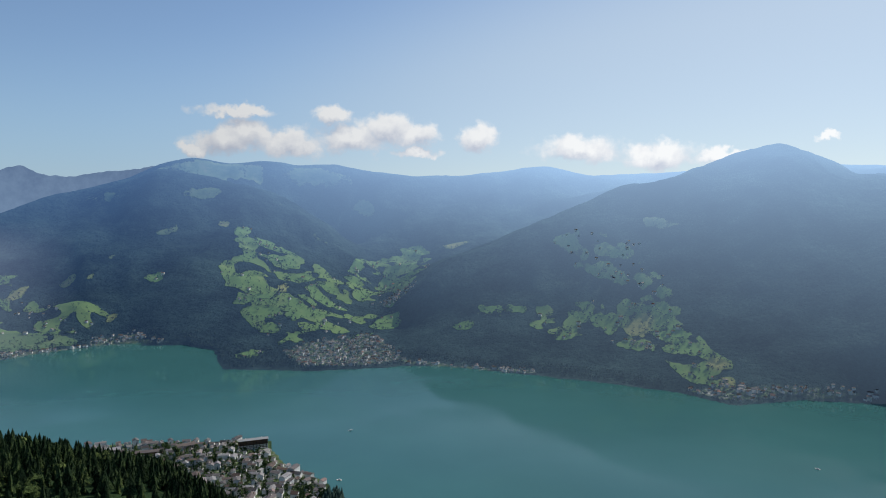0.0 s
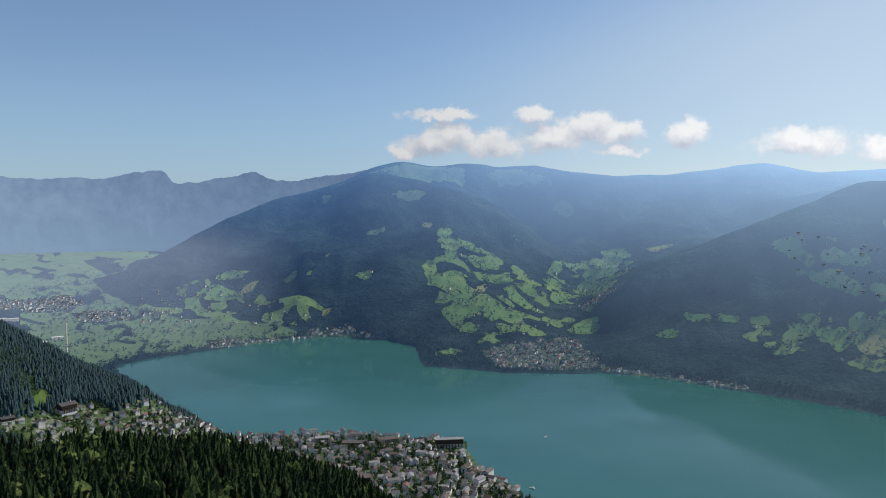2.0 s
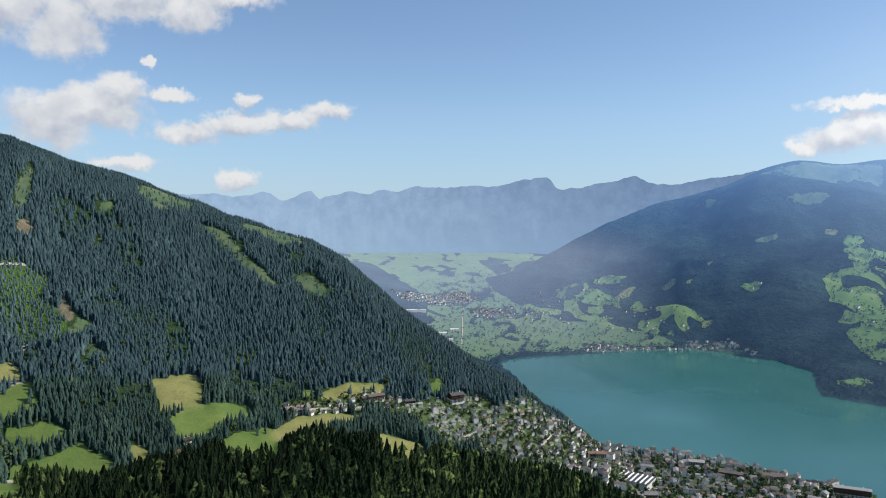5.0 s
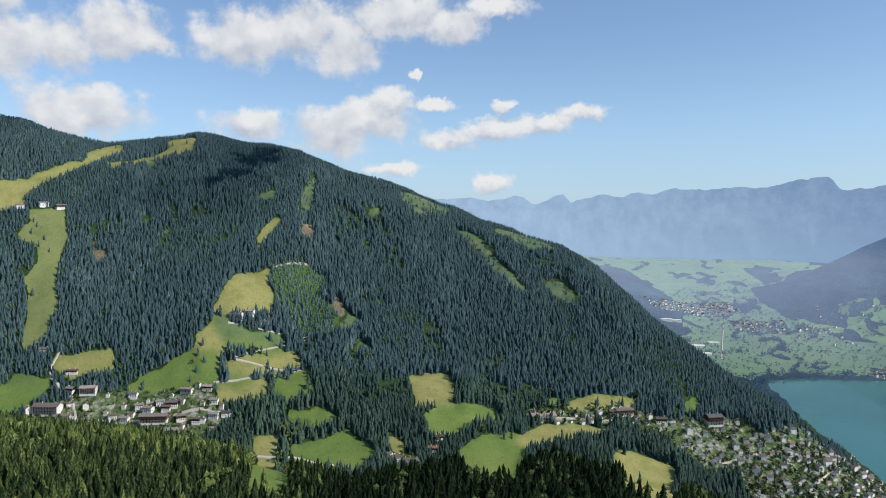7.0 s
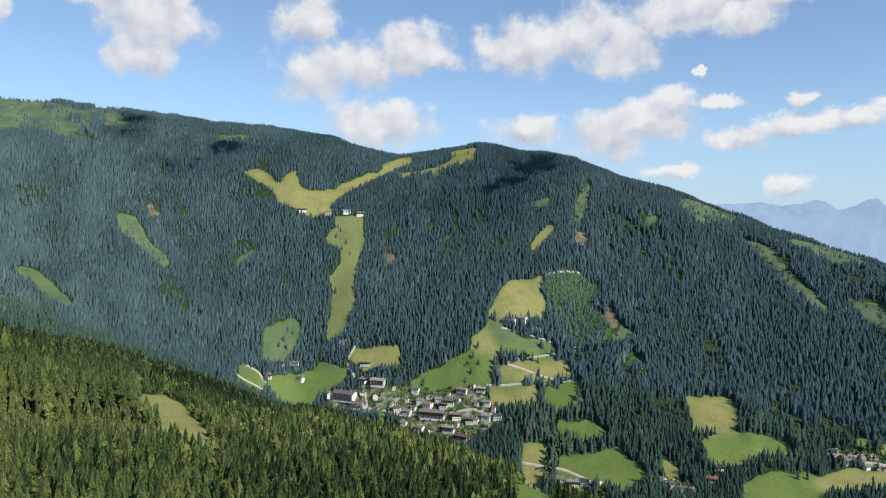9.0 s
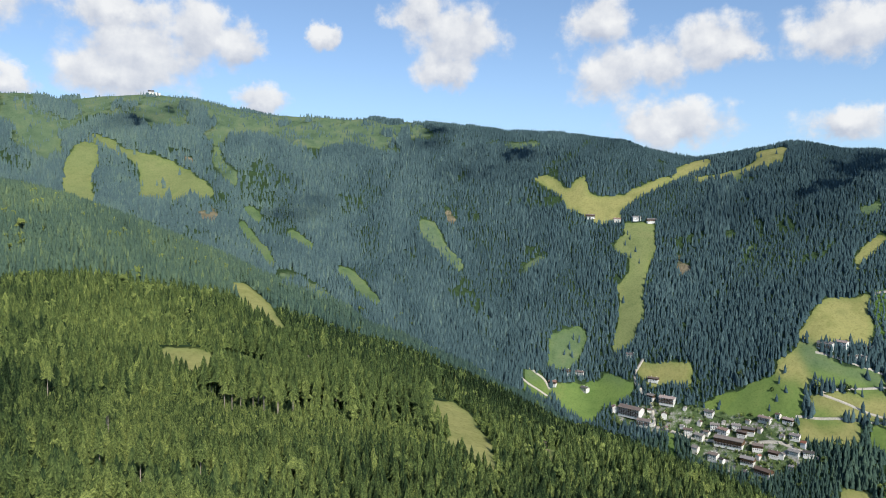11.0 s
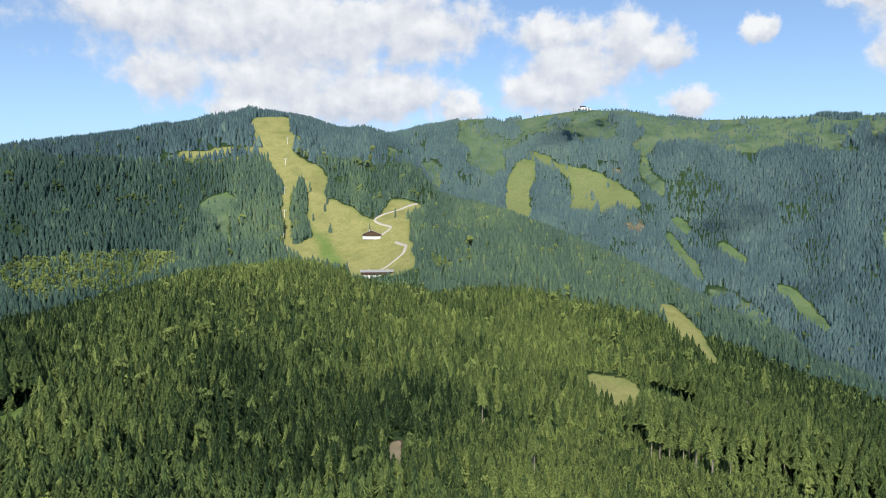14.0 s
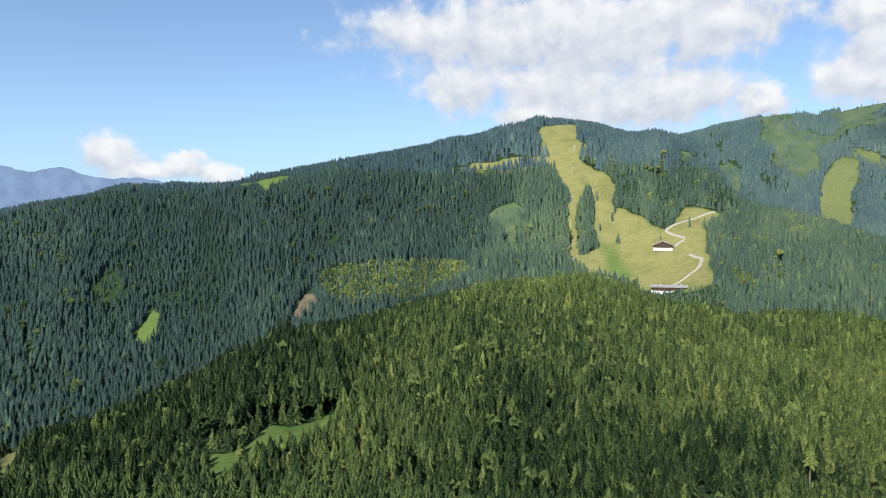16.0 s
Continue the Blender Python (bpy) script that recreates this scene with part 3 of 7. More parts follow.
# Cover of the land, in the plan: meadows, hay fields, bare slips, pastures, settled ground.
patch("grove", (-2270, 2843), (-2140, 2902), (-1761, 2803), (-1656, 2855), (-1457, 2757), (-1299, 2792), (-1345, 2699), (-1455, 2654), (-1616, 2644), (-1758, 2594), (-1838, 2459), (-2055, 2577))
patch("grove", (-989, 3182), (-1000, 3352), (-1009, 3529), (-820, 3526), (-659, 3433), (-445, 3284), (-446, 3490), (-296, 3683), (-52, 3709), (-70, 3307), (-149, 3081), (-258, 2951), (-365, 2708), (-479, 2614), (-590, 2544), (-749, 2739), (-913, 2977))
patch("grove", (102, 2729), (322, 2658), (529, 2603), (718, 2536), (804, 2519), (805, 2305), (851, 2089), (817, 1931), (712, 2025), (671, 2236), (487, 2384), (373, 2455), (294, 2581), (121, 2657))
patch("grove", (-2283, 2892), (-2135, 2908), (-1986, 3003), (-1850, 3091), (-1761, 3078), (-1631, 2893), (-1292, 2867), (-1316, 2761), (-1582, 2600), (-1792, 2565), (-1928, 2439))
patch("grove", (414, 2914), (552, 2967), (764, 2787), (730, 2654), (803, 2580), (706, 2559), (583, 2686), (504, 2804))
patch("grass", (-1009, 3510), (-951, 3563), (-936, 3530), (-961, 3460), (-997, 3437))
patch("grass", (-997, 3418), (-924, 3482), (-881, 3449), (-805, 3460), (-759, 3445), (-796, 3424), (-865, 3421), (-938, 3428), (-997, 3399))
patch("grass", (-917, 3509), (-862, 3522), (-771, 3499), (-688, 3440), (-711, 3417), (-802, 3448), (-881, 3449))
patch("grass", (-968, 3291), (-891, 3357), (-837, 3384), (-878, 3309), (-892, 3261), (-961, 3222))
patch("grass", (-880, 3347), (-791, 3400), (-708, 3374), (-665, 3325), (-721, 3276), (-777, 3283), (-815, 3332))
patch("grass", (-919, 3080), (-900, 3149), (-844, 3184), (-776, 3119), (-696, 2953), (-658, 2883), (-755, 2892), (-777, 2932), (-851, 2976), (-895, 3002))
patch("grass", (-844, 2952), (-780, 2925), (-760, 2883), (-794, 2861), (-848, 2884), (-832, 2910))
patch("grass", (-780, 2851), (-747, 2861), (-651, 2852), (-633, 2804), (-689, 2770), (-755, 2778))
patch("grass", (-714, 2736), (-637, 2743), (-594, 2701), (-617, 2656), (-684, 2664), (-706, 2698))
patch("grass", (-652, 2963), (-615, 2957), (-555, 2898), (-481, 2877), (-424, 2884), (-516, 2814), (-594, 2753), (-624, 2806), (-648, 2892))
patch("grass", (-703, 3229), (-634, 3305), (-569, 3241), (-605, 3154), (-686, 3175))
patch("grass", (-604, 3086), (-576, 3135), (-512, 3057), (-442, 3002), (-388, 2957), (-443, 2933), (-522, 2973))
patch("grass", (-559, 3125), (-495, 3186), (-451, 3178), (-440, 3103), (-493, 3090))
patch("grass", (-608, 2984), (-572, 2985), (-509, 2930), (-520, 2897), (-573, 2927))
patch("grass", (-476, 3354), (-357, 3446), (-351, 3390), (-418, 3280))
patch("grass", (-465, 3430), (-404, 3611), (-294, 3670), (-235, 3650), (-364, 3510), (-436, 3415))
patch("grass", (-362, 3491), (-229, 3553), (-93, 3640), (-76, 3566), (-197, 3487), (-333, 3474))
patch("grass", (-229, 3768), (-126, 3768), (-50, 3648), (-93, 3652), (-209, 3695))
patch("grass", (-279, 3484), (-137, 3370), (-83, 3294), (-134, 3284), (-177, 3146), (-298, 3399), (-316, 3443))
patch("grass", (-406, 3188), (-347, 3346), (-313, 3275), (-346, 3106), (-395, 3101))
patch("grass", (-599, 2581), (-562, 2656), (-509, 2660), (-563, 2609), (-581, 2547))
patch("grass", (-540, 2706), (-464, 2777), (-435, 2737), (-490, 2676), (-552, 2658))
patch("grass", (-270, 2881), (-234, 2941), (-177, 2893), (-166, 2785), (-219, 2761), (-250, 2746), (-290, 2810))
patch("grass", (-333, 2711), (-249, 2733), (-295, 2659), (-336, 2648))
patch("grass", (-721, 2451), (-690, 2524), (-621, 2498), (-640, 2416), (-697, 2406))
patch("grass", (-1283, 3084), (-1265, 3138), (-1206, 3110), (-1190, 3049), (-1237, 3035))
patch("grass", (-1986, 3003), (-1955, 3083), (-1863, 3090), (-1877, 3044), (-1960, 3005))
patch("grass", (428, 2937), (475, 2961), (549, 2949), (552, 2905), (539, 2888), (578, 2817), (585, 2777), (543, 2791), (491, 2851), (476, 2892))
patch("grass", (633, 2787), (690, 2813), (733, 2757), (689, 2723), (646, 2752))
patch("grass", (579, 2713), (639, 2675), (675, 2680), (691, 2611), (650, 2620), (599, 2670))
patch("grass", (122, 2709), (204, 2699), (312, 2652), (299, 2626), (161, 2662))
patch("grass", (432, 2597), (521, 2565), (584, 2506), (617, 2452), (559, 2391), (527, 2451), (479, 2538))
patch("grass", (375, 2468), (442, 2485), (438, 2426), (379, 2428))
patch("grass", (715, 2489), (781, 2471), (768, 2385), (740, 2421))
patch("grass", (697, 2358), (761, 2374), (794, 2295), (762, 2271), (692, 2311))
patch("grass", (687, 2266), (747, 2275), (801, 2244), (819, 2142), (764, 2181), (698, 2222))
patch("grass", (745, 2125), (779, 2093), (778, 2031), (720, 2050))
patch("grass", (39, 2642), (120, 2637), (108, 2586), (49, 2604))
patch("grass", (474, 2618), (547, 2600), (524, 2577), (480, 2597))
patch("grass", (734, 2526), (786, 2552), (793, 2481), (760, 2491))
patch("grass", (655, 2537), (707, 2492), (685, 2476), (639, 2507))
patch("grass", (493, 2799), (541, 2779), (556, 2750), (509, 2771))
patch("fell", (-1984, 3828), (-1909, 3879), (-1680, 3775), (-1599, 3699), (-1778, 3743), (-1931, 3788))
patch("fell", (-1356, 3718), (-1195, 3798), (-1122, 3765), (-1258, 3703), (-1345, 3672))
patch("fell", (-1382, 3431), (-1341, 3474), (-1284, 3535), (-1287, 3449), (-1344, 3407))
patch("fell", (-1624, 4079), (-1513, 4151), (-1436, 4228), (-1275, 4275), (-1071, 4300), (-1042, 4183), (-1237, 4147), (-1356, 3899), (-1501, 3852))
patch("fell", (-890, 3759), (-830, 3835), (-764, 4148), (-845, 3764))
patch("fell", (-704, 3663), (-662, 3677), (-546, 3596), (-606, 3611))
patch("fell", (-568, 4173), (-474, 4215), (-365, 4112), (-397, 4109), (-501, 4164))
patch("fell", (-1001, 4300), (-805, 4365), (-524, 4344), (-548, 4265), (-786, 4263), (-955, 4252))
patch("fell", (794, 2906), (869, 2878), (922, 2785), (861, 2779), (797, 2836))
patch("fell", (-1559, 3606), (-1515, 3612), (-1468, 3534), (-1508, 3523))
patch("fell", (-1516, 3216), (-1492, 3255), (-1454, 3231), (-1480, 3199))
patch("dry", (-1810, 2900), (-1815, 3008), (-1771, 3095), (-1772, 3027), (-1776, 2899))
patch("dry", (-1647, 3066), (-1588, 3110), (-1575, 3058), (-1606, 3039))
patch("dry", (-1520, 3054), (-1496, 3116), (-1496, 3058))
patch("dry", (-1134, 3554), (-1068, 3581), (-1018, 3533), (-1083, 3532))
patch("dry", (-1331, 2819), (-1310, 2880), (-1293, 2859), (-1322, 2773))
patch("dry", (616, 2425), (662, 2455), (703, 2465), (714, 2421), (689, 2373), (666, 2338), (610, 2386))
patch("dry", (788, 2139), (832, 2137), (844, 2077), (811, 2061), (781, 2099))
patch("dry", (791, 2026), (831, 2018), (815, 1960), (774, 1962))
patch("dry", (-37, 3697), (76, 3686), (145, 3630), (48, 3607))
patch("dry", (-708, 3046), (-671, 3104), (-640, 2984), (-681, 2982))
patch("grass", (-1990, 2884), (-1918, 2972), (-1782, 2961), (-1741, 2869), (-1870, 2852), (-1950, 2827))
patch("grass", (-1991, 3022), (-1960, 3088), (-1844, 3117), (-1872, 3055), (-1954, 3001))
patch("pasture", (-2000, 128), (-2000, 146), (-1968, 171), (-1936, 204), (-1924, 201), (-1963, 157))
patch("pasture", (-1988, 128), (-1988, 145), (-1962, 170), (-1930, 204), (-1918, 200), (-1951, 156))
patch("pasture", (-1982, 128), (-1982, 145), (-1950, 170), (-1918, 203), (-1906, 199), (-1939, 156))
patch("pasture", (-2057, 200), (-2014, 215), (-1971, 225), (-1960, 214), (-1997, 204))
patch("pasture", (-2045, 199), (-2008, 214), (-1959, 224), (-1948, 213), (-1991, 203))
patch("pasture", (-2039, 199), (-1996, 213), (-1947, 223), (-1942, 213), (-1979, 203))
patch("bare", (-1951, 29), (-1951, 48), (-1890, 57), (-1858, 36), (-1889, 23))
patch("bare", (-1945, 29), (-1945, 48), (-1878, 57), (-1846, 36), (-1877, 24))
patch("bare", (-1933, 29), (-1933, 48), (-1866, 57), (-1840, 36), (-1865, 24))
patch("pasture", (-2067, 586), (-2109, 614), (-1994, 588), (-1934, 560), (-1918, 525), (-1949, 525), (-1995, 560))
patch("pasture", (-2055, 583), (-2085, 608), (-1982, 585), (-1922, 557), (-1900, 521), (-1943, 524), (-1983, 557))
patch("pasture", (-2038, 579), (-2062, 602), (-1976, 584), (-1911, 554), (-1889, 518), (-1931, 521), (-1977, 556))
patch("dry", (-1827, 397), (-1884, 422), (-1925, 467), (-1904, 477), (-1858, 431), (-1820, 400))
patch("dry", (-1821, 396), (-1866, 419), (-1913, 464), (-1892, 475), (-1846, 429), (-1814, 399))
patch("dry", (-1815, 395), (-1855, 416), (-1901, 462), (-1881, 472), (-1834, 426), (-1802, 397))
patch("bare", (-1865, 512), (-1864, 542), (-1837, 547), (-1834, 512))
patch("bare", (-1853, 510), (-1858, 540), (-1826, 544), (-1822, 509))
patch("bare", (-1848, 508), (-1847, 537), (-1820, 542), (-1816, 508))
patch("pasture", (-2010, 431), (-2022, 495), (-2006, 484), (-1997, 437))
patch("pasture", (-1998, 429), (-2010, 493), (-1994, 482), (-1986, 434))
patch("pasture", (-1987, 427), (-2004, 492), (-1988, 481), (-1980, 433))
patch("pasture", (-1773, 650), (-1816, 680), (-1826, 707), (-1770, 680), (-1752, 655))
patch("pasture", (-1768, 648), (-1805, 676), (-1820, 705), (-1764, 678), (-1746, 653))
patch("pasture", (-1762, 647), (-1799, 674), (-1809, 701), (-1753, 674), (-1740, 651))
patch("scrub", (-1752, 420), (-1757, 507), (-1727, 541), (-1677, 506), (-1617, 530), (-1562, 527), (-1579, 455), (-1627, 435), (-1673, 413))
patch("scrub", (-1740, 418), (-1751, 505), (-1721, 539), (-1665, 503), (-1611, 529), (-1550, 524), (-1568, 452), (-1615, 432), (-1661, 410))
patch("scrub", (-1734, 417), (-1740, 503), (-1710, 536), (-1659, 502), (-1600, 525), (-1544, 522), (-1562, 451), (-1609, 431), (-1655, 409))
patch("bare", (-1658, 528), (-1665, 551), (-1609, 555), (-1586, 541), (-1617, 530))
patch("bare", (-1652, 527), (-1659, 549), (-1604, 553), (-1580, 539), (-1611, 529))
patch("bare", (-1640, 524), (-1648, 546), (-1592, 550), (-1569, 536), (-1600, 525))
patch("dry", (-1658, 273), (-1724, 320), (-1747, 336), (-1747, 413), (-1714, 408), (-1662, 404), (-1647, 407), (-1627, 305))
patch("dry", (-1646, 272), (-1712, 318), (-1735, 334), (-1741, 411), (-1709, 407), (-1656, 403), (-1636, 405), (-1615, 303))
patch("dry", (-1640, 271), (-1700, 316), (-1723, 333), (-1735, 410), (-1697, 405), (-1644, 400), (-1630, 404), (-1610, 302))
patch("dry", (-1595, 219), (-1619, 262), (-1602, 289), (-1573, 296), (-1548, 258), (-1565, 222))
patch("dry", (-1589, 219), (-1613, 261), (-1596, 288), (-1567, 295), (-1542, 258), (-1560, 221))
patch("dry", (-1583, 218), (-1607, 261), (-1584, 287), (-1561, 295), (-1536, 257), (-1554, 220))
patch("grass", (-1612, 267), (-1632, 264), (-1622, 292), (-1591, 311), (-1583, 412), (-1550, 405), (-1564, 306), (-1568, 284))
patch("grass", (-1606, 266), (-1627, 263), (-1617, 291), (-1586, 310), (-1577, 411), (-1544, 403), (-1552, 305), (-1562, 283))
patch("grass", (-1600, 266), (-1621, 263), (-1605, 290), (-1574, 308), (-1572, 409), (-1533, 401), (-1546, 304), (-1556, 282))
patch("grass", (-1560, 82), (-1571, 162), (-1566, 216), (-1554, 265), (-1510, 259), (-1507, 199), (-1547, 97))
patch("grass", (-1554, 82), (-1565, 161), (-1560, 216), (-1543, 263), (-1499, 257), (-1501, 198), (-1541, 97))
patch("grass", (-1543, 82), (-1560, 161), (-1554, 215), (-1537, 263), (-1493, 257), (-1495, 198), (-1535, 97))
patch("dry", (-1533, 268), (-1535, 348), (-1539, 420), (-1494, 434), (-1497, 352), (-1523, 277))
patch("dry", (-1527, 267), (-1529, 347), (-1527, 417), (-1477, 429), (-1485, 350), (-1511, 276))
patch("dry", (-1521, 266), (-1523, 346), (-1516, 415), (-1466, 427), (-1480, 349), (-1506, 275))
patch("dry", (-1496, 251), (-1477, 348), (-1434, 342), (-1474, 248))
patch("dry", (-1484, 250), (-1465, 346), (-1430, 341), (-1468, 248))
patch("dry", (-1478, 249), (-1459, 345), (-1422, 340), (-1458, 246))
patch("grass", (-1467, 363), (-1461, 431), (-1395, 426), (-1415, 369), (-1441, 358))
patch("grass", (-1461, 362), (-1450, 428), (-1388, 424), (-1407, 367), (-1434, 356))
patch("grass", (-1450, 360), (-1438, 425), (-1380, 422), (-1400, 365), (-1426, 355))
patch("grass", (-1516, 276), (-1501, 330), (-1487, 327), (-1495, 273))
patch("grass", (-1510, 275), (-1490, 328), (-1482, 326), (-1489, 272))
patch("grass", (-1499, 274), (-1484, 327), (-1470, 324), (-1483, 271))
patch("dry", (-1652, -36), (-1650, 15), (-1634, 68), (-1604, 62), (-1639, -15))
patch("dry", (-1646, -36), (-1644, 16), (-1622, 68), (-1598, 62), (-1633, -15))
patch("dry", (-1641, -35), (-1638, 16), (-1616, 68), (-1592, 62), (-1628, -15))
patch("grass", (-1524, 12), (-1549, 32), (-1552, 67), (-1545, 77), (-1520, 46))
patch("grass", (-1518, 13), (-1543, 32), (-1546, 67), (-1539, 77), (-1514, 46))
patch("grass", (-622, 48), (-1531, 32), (-1540, 67), (-1533, 77), (-1503, 47))
patch("grass", (-1384, 373), (-1366, 423), (-1320, 461), (-1329, 424), (-1358, 378))
patch("grass", (-1377, 371), (-1362, 422), (-1313, 458), (-1321, 422), (-1350, 376))
patch("grass", (-1373, 370), (-1354, 421), (-1306, 456), (-1314, 420), (-1343, 374))
patch("dry", (-1359, 294), (-1348, 338), (-1323, 338), (-1338, 300))
patch("dry", (-1352, 292), (-1341, 337), (-1316, 337), (-1330, 299))
patch("dry", (-1344, 291), (-1333, 335), (-1308, 335), (-564, 167))
patch("grass", (-1310, 356), (-1283, 466), (-1233, 482), (-1199, 491), (-1189, 456), (-1247, 402), (-1280, 359))
patch("grass", (-1299, 353), (-1276, 463), (-1226, 479), (-1189, 487), (-1182, 454), (-1239, 400), (-1273, 358))
patch("grass", (-1291, 352), (-1268, 461), (-1219, 477), (-1182, 485), (-1171, 451), (-1228, 397), (-485, 179))
patch("dry", (-1251, 526), (-1200, 539), (-1170, 522), (-1192, 515))
patch("dry", (-1244, 523), (-1189, 535), (-1159, 518), (-1181, 511))
patch("dry", (-1233, 519), (-1178, 531), (-1149, 514), (-1171, 507))
patch("grass", (-503, 152), (-1267, 336), (-470, 172), (-457, 145))
patch("grass", (-455, 144), (-473, 169), (-437, 164), (-419, 138))
patch("grass", (-414, 138), (-436, 161), (-393, 155), (-386, 133))
patch("dry", (-1389, 623), (-1358, 710), (-1297, 691), (-1265, 666), (-1312, 614), (-1342, 612))
patch("dry", (-1378, 619), (-1348, 705), (-1283, 684), (-1258, 662), (-1301, 609), (-1332, 607))
patch("dry", (-1365, 614), (-1337, 700), (-1273, 679), (-1247, 657), (-1291, 605), (-1324, 605))
patch("grass", (-1263, 603), (-1260, 663), (-1243, 754), (-1221, 754), (-1209, 698), (-1201, 635), (-1210, 594))
patch("grass", (-1252, 598), (-1250, 658), (-1233, 748), (-1211, 749), (-1195, 691), (-1191, 630), (-1199, 589))
patch("grass", (-1245, 595), (-1239, 653), (-1227, 745), (-1201, 743), (-1182, 684), (-1180, 625), (-1189, 584))
patch("grass", (-1138, 616), (-1154, 669), (-1165, 735), (-1148, 761), (-1075, 711), (-1077, 651), (-1113, 615))
patch("grass", (-1127, 611), (-1143, 664), (-1152, 727), (-1135, 753), (-1062, 703), (-1064, 644), (-1106, 612))
patch("grass", (-1117, 606), (-1133, 659), (-1138, 719), (-1122, 745), (-359, 279), (-359, 260), (-384, 255))
patch("dry", (-1212, 896), (-1199, 938), (-1160, 1034), (-1143, 992), (-1147, 927), (-1180, 877))
patch("dry", (-1203, 890), (-1190, 931), (-1151, 1026), (-1135, 986), (-1138, 920), (-1171, 870))
patch("dry", (-1196, 885), (-1184, 926), (-1146, 1023), (-1123, 976), (-1129, 913), (-1161, 864))
patch("dry", (-1152, 739), (-1165, 809), (-1146, 860), (-1105, 921), (-1099, 878), (-1119, 804), (-1129, 750))
patch("dry", (-1139, 731), (-1159, 805), (-1137, 854), (-1096, 914), (-1087, 869), (-1107, 796), (-1116, 742))
patch("dry", (-1126, 724), (-1146, 797), (-1128, 847), (-1084, 905), (-1071, 858), (-1094, 788), (-1103, 734))
patch("dry", (-1037, 870), (-1028, 925), (-975, 969), (-923, 927), (-966, 898), (-1010, 873))
patch("dry", (-1028, 862), (-1016, 915), (-961, 956), (-327, 366), (-955, 888), (-1001, 866))
patch("dry", (-1016, 853), (-1004, 905), (-950, 945), (-291, 332), (-308, 327), (-343, 336))
patch("grass", (-1131, 1111), (-1141, 1166), (-1120, 1164), (-1110, 1129))
patch("grass", (-1122, 1103), (-1132, 1157), (-1112, 1156), (-1102, 1121))
patch("grass", (-1118, 1099), (-1124, 1149), (-1104, 1148), (-1097, 1117))
patch("dry", (-1087, 1174), (-1052, 1184), (-997, 1177), (-991, 1156), (-1042, 1158))
patch("dry", (-1079, 1166), (-1045, 1176), (-990, 1169), (-983, 1147), (-1034, 1150))
patch("dry", (-1071, 1158), (-1037, 1167), (-982, 1160), (-975, 1138), (-1026, 1141))
patch("pasture", (-2046, 856), (-2076, 972), (-1988, 1008), (-1870, 934), (-1886, 854), (-1975, 841))
patch("pasture", (-2023, 848), (-2076, 972), (-1950, 990), (-1859, 929), (-1875, 849), (-1964, 837))
patch("pasture", (-2001, 839), (-2076, 972), (-1907, 969), (-1849, 924), (-1870, 847), (-1930, 824))
patch("pasture", (-1844, 1066), (-1821, 1166), (-1728, 1221), (-1699, 1240), (-1538, 1086), (-1589, 1077), (-1688, 1104), (-1773, 1081))
patch("pasture", (-1812, 1049), (-1821, 1166), (-1728, 1221), (-1655, 1209), (-1533, 1083), (-1579, 1070), (-1668, 1091), (-1747, 1066))
patch("pasture", (-1786, 1034), (-1800, 1153), (-1718, 1214), (-1630, 1192), (-1523, 1076), (-1574, 1067), (-1642, 1075), (-1726, 1055))
patch("pasture", (-1592, 1061), (-1510, 1093), (-1442, 1079), (-1454, 1039), (-1540, 1046))
patch("pasture", (-1587, 1058), (-1500, 1086), (-1437, 1075), (-1449, 1036), (-1530, 1040))
patch("pasture", (-1576, 1052), (-1490, 1079), (-1427, 1068), (-1440, 1029), (-1520, 1033))
patch("pasture", (-1831, 933), (-1752, 981), (-1597, 981), (-1502, 990), (-1558, 959), (-1697, 953))
patch("pasture", (-1820, 928), (-1742, 976), (-1592, 978), (-1492, 983), (-1548, 953), (-1687, 947))
patch("pasture", (-1809, 923), (-1731, 970), (-1581, 972), (-1482, 977), (-1538, 947), (-1682, 944))
patch("grass", (-1227, 841), (-1214, 893), (-1202, 872))
patch("grass", (-1217, 835), (-1205, 887), (-1196, 867))
patch("grass", (-1211, 831), (-1195, 880), (-1186, 861))
patch("dry", (-2243, 55), (-2260, 106), (-2251, 166), (-2299, 230), (-2375, 236), (-2422, 306), (-2332, 313), (-2241, 288), (-2241, 226), (-2222, 167), (-2231, 77))
patch("dry", (-2231, 55), (-2230, 106), (-2228, 165), (-2264, 228), (-2339, 233), (-2350, 299), (-2285, 308), (-2223, 286), (-2224, 224), (-2210, 167), (-2219, 77))
patch("piste", (-1748, -1689), (-1760, -1596), (-1771, -1493), (-1791, -1401), (-1788, -1314), (-1753, -1215), (-1735, -1191), (-1711, -1212), (-1706, -1248), (-1663, -1272), (-1712, -1334), (-1634, -1288), (-1634, -1369), (-1713, -1430), (-1742, -1466), (-1748, -1584))
patch("piste", (-1736, -1676), (-1752, -1588), (-1762, -1485), (-1782, -1393), (-1779, -1306), (-1744, -1208), (-1725, -1184), (-1702, -1205), (-1696, -1240), (-1658, -1269), (-1698, -1322), (-1625, -1280), (-1621, -1356), (-1704, -1422), (-1733, -1458), (-1740, -1576))
patch("piste", (-1728, -1668), (-1748, -1584), (-1754, -1477), (-1777, -1389), (-1769, -1299), (-1734, -1201), (-1720, -1180), (-1697, -1201), (-1692, -1237), (-1649, -1261), (-1689, -1314), (-1616, -1272), (-1608, -1344), (-1695, -1413), (-1724, -1450), (-1736, -1572))
patch("piste", (-1682, -1643), (-1719, -1647), (-1730, -1612), (-1697, -1557), (-1639, -1532), (-1570, -1452), (-1515, -1448), (-1557, -1555), (-1596, -1598))
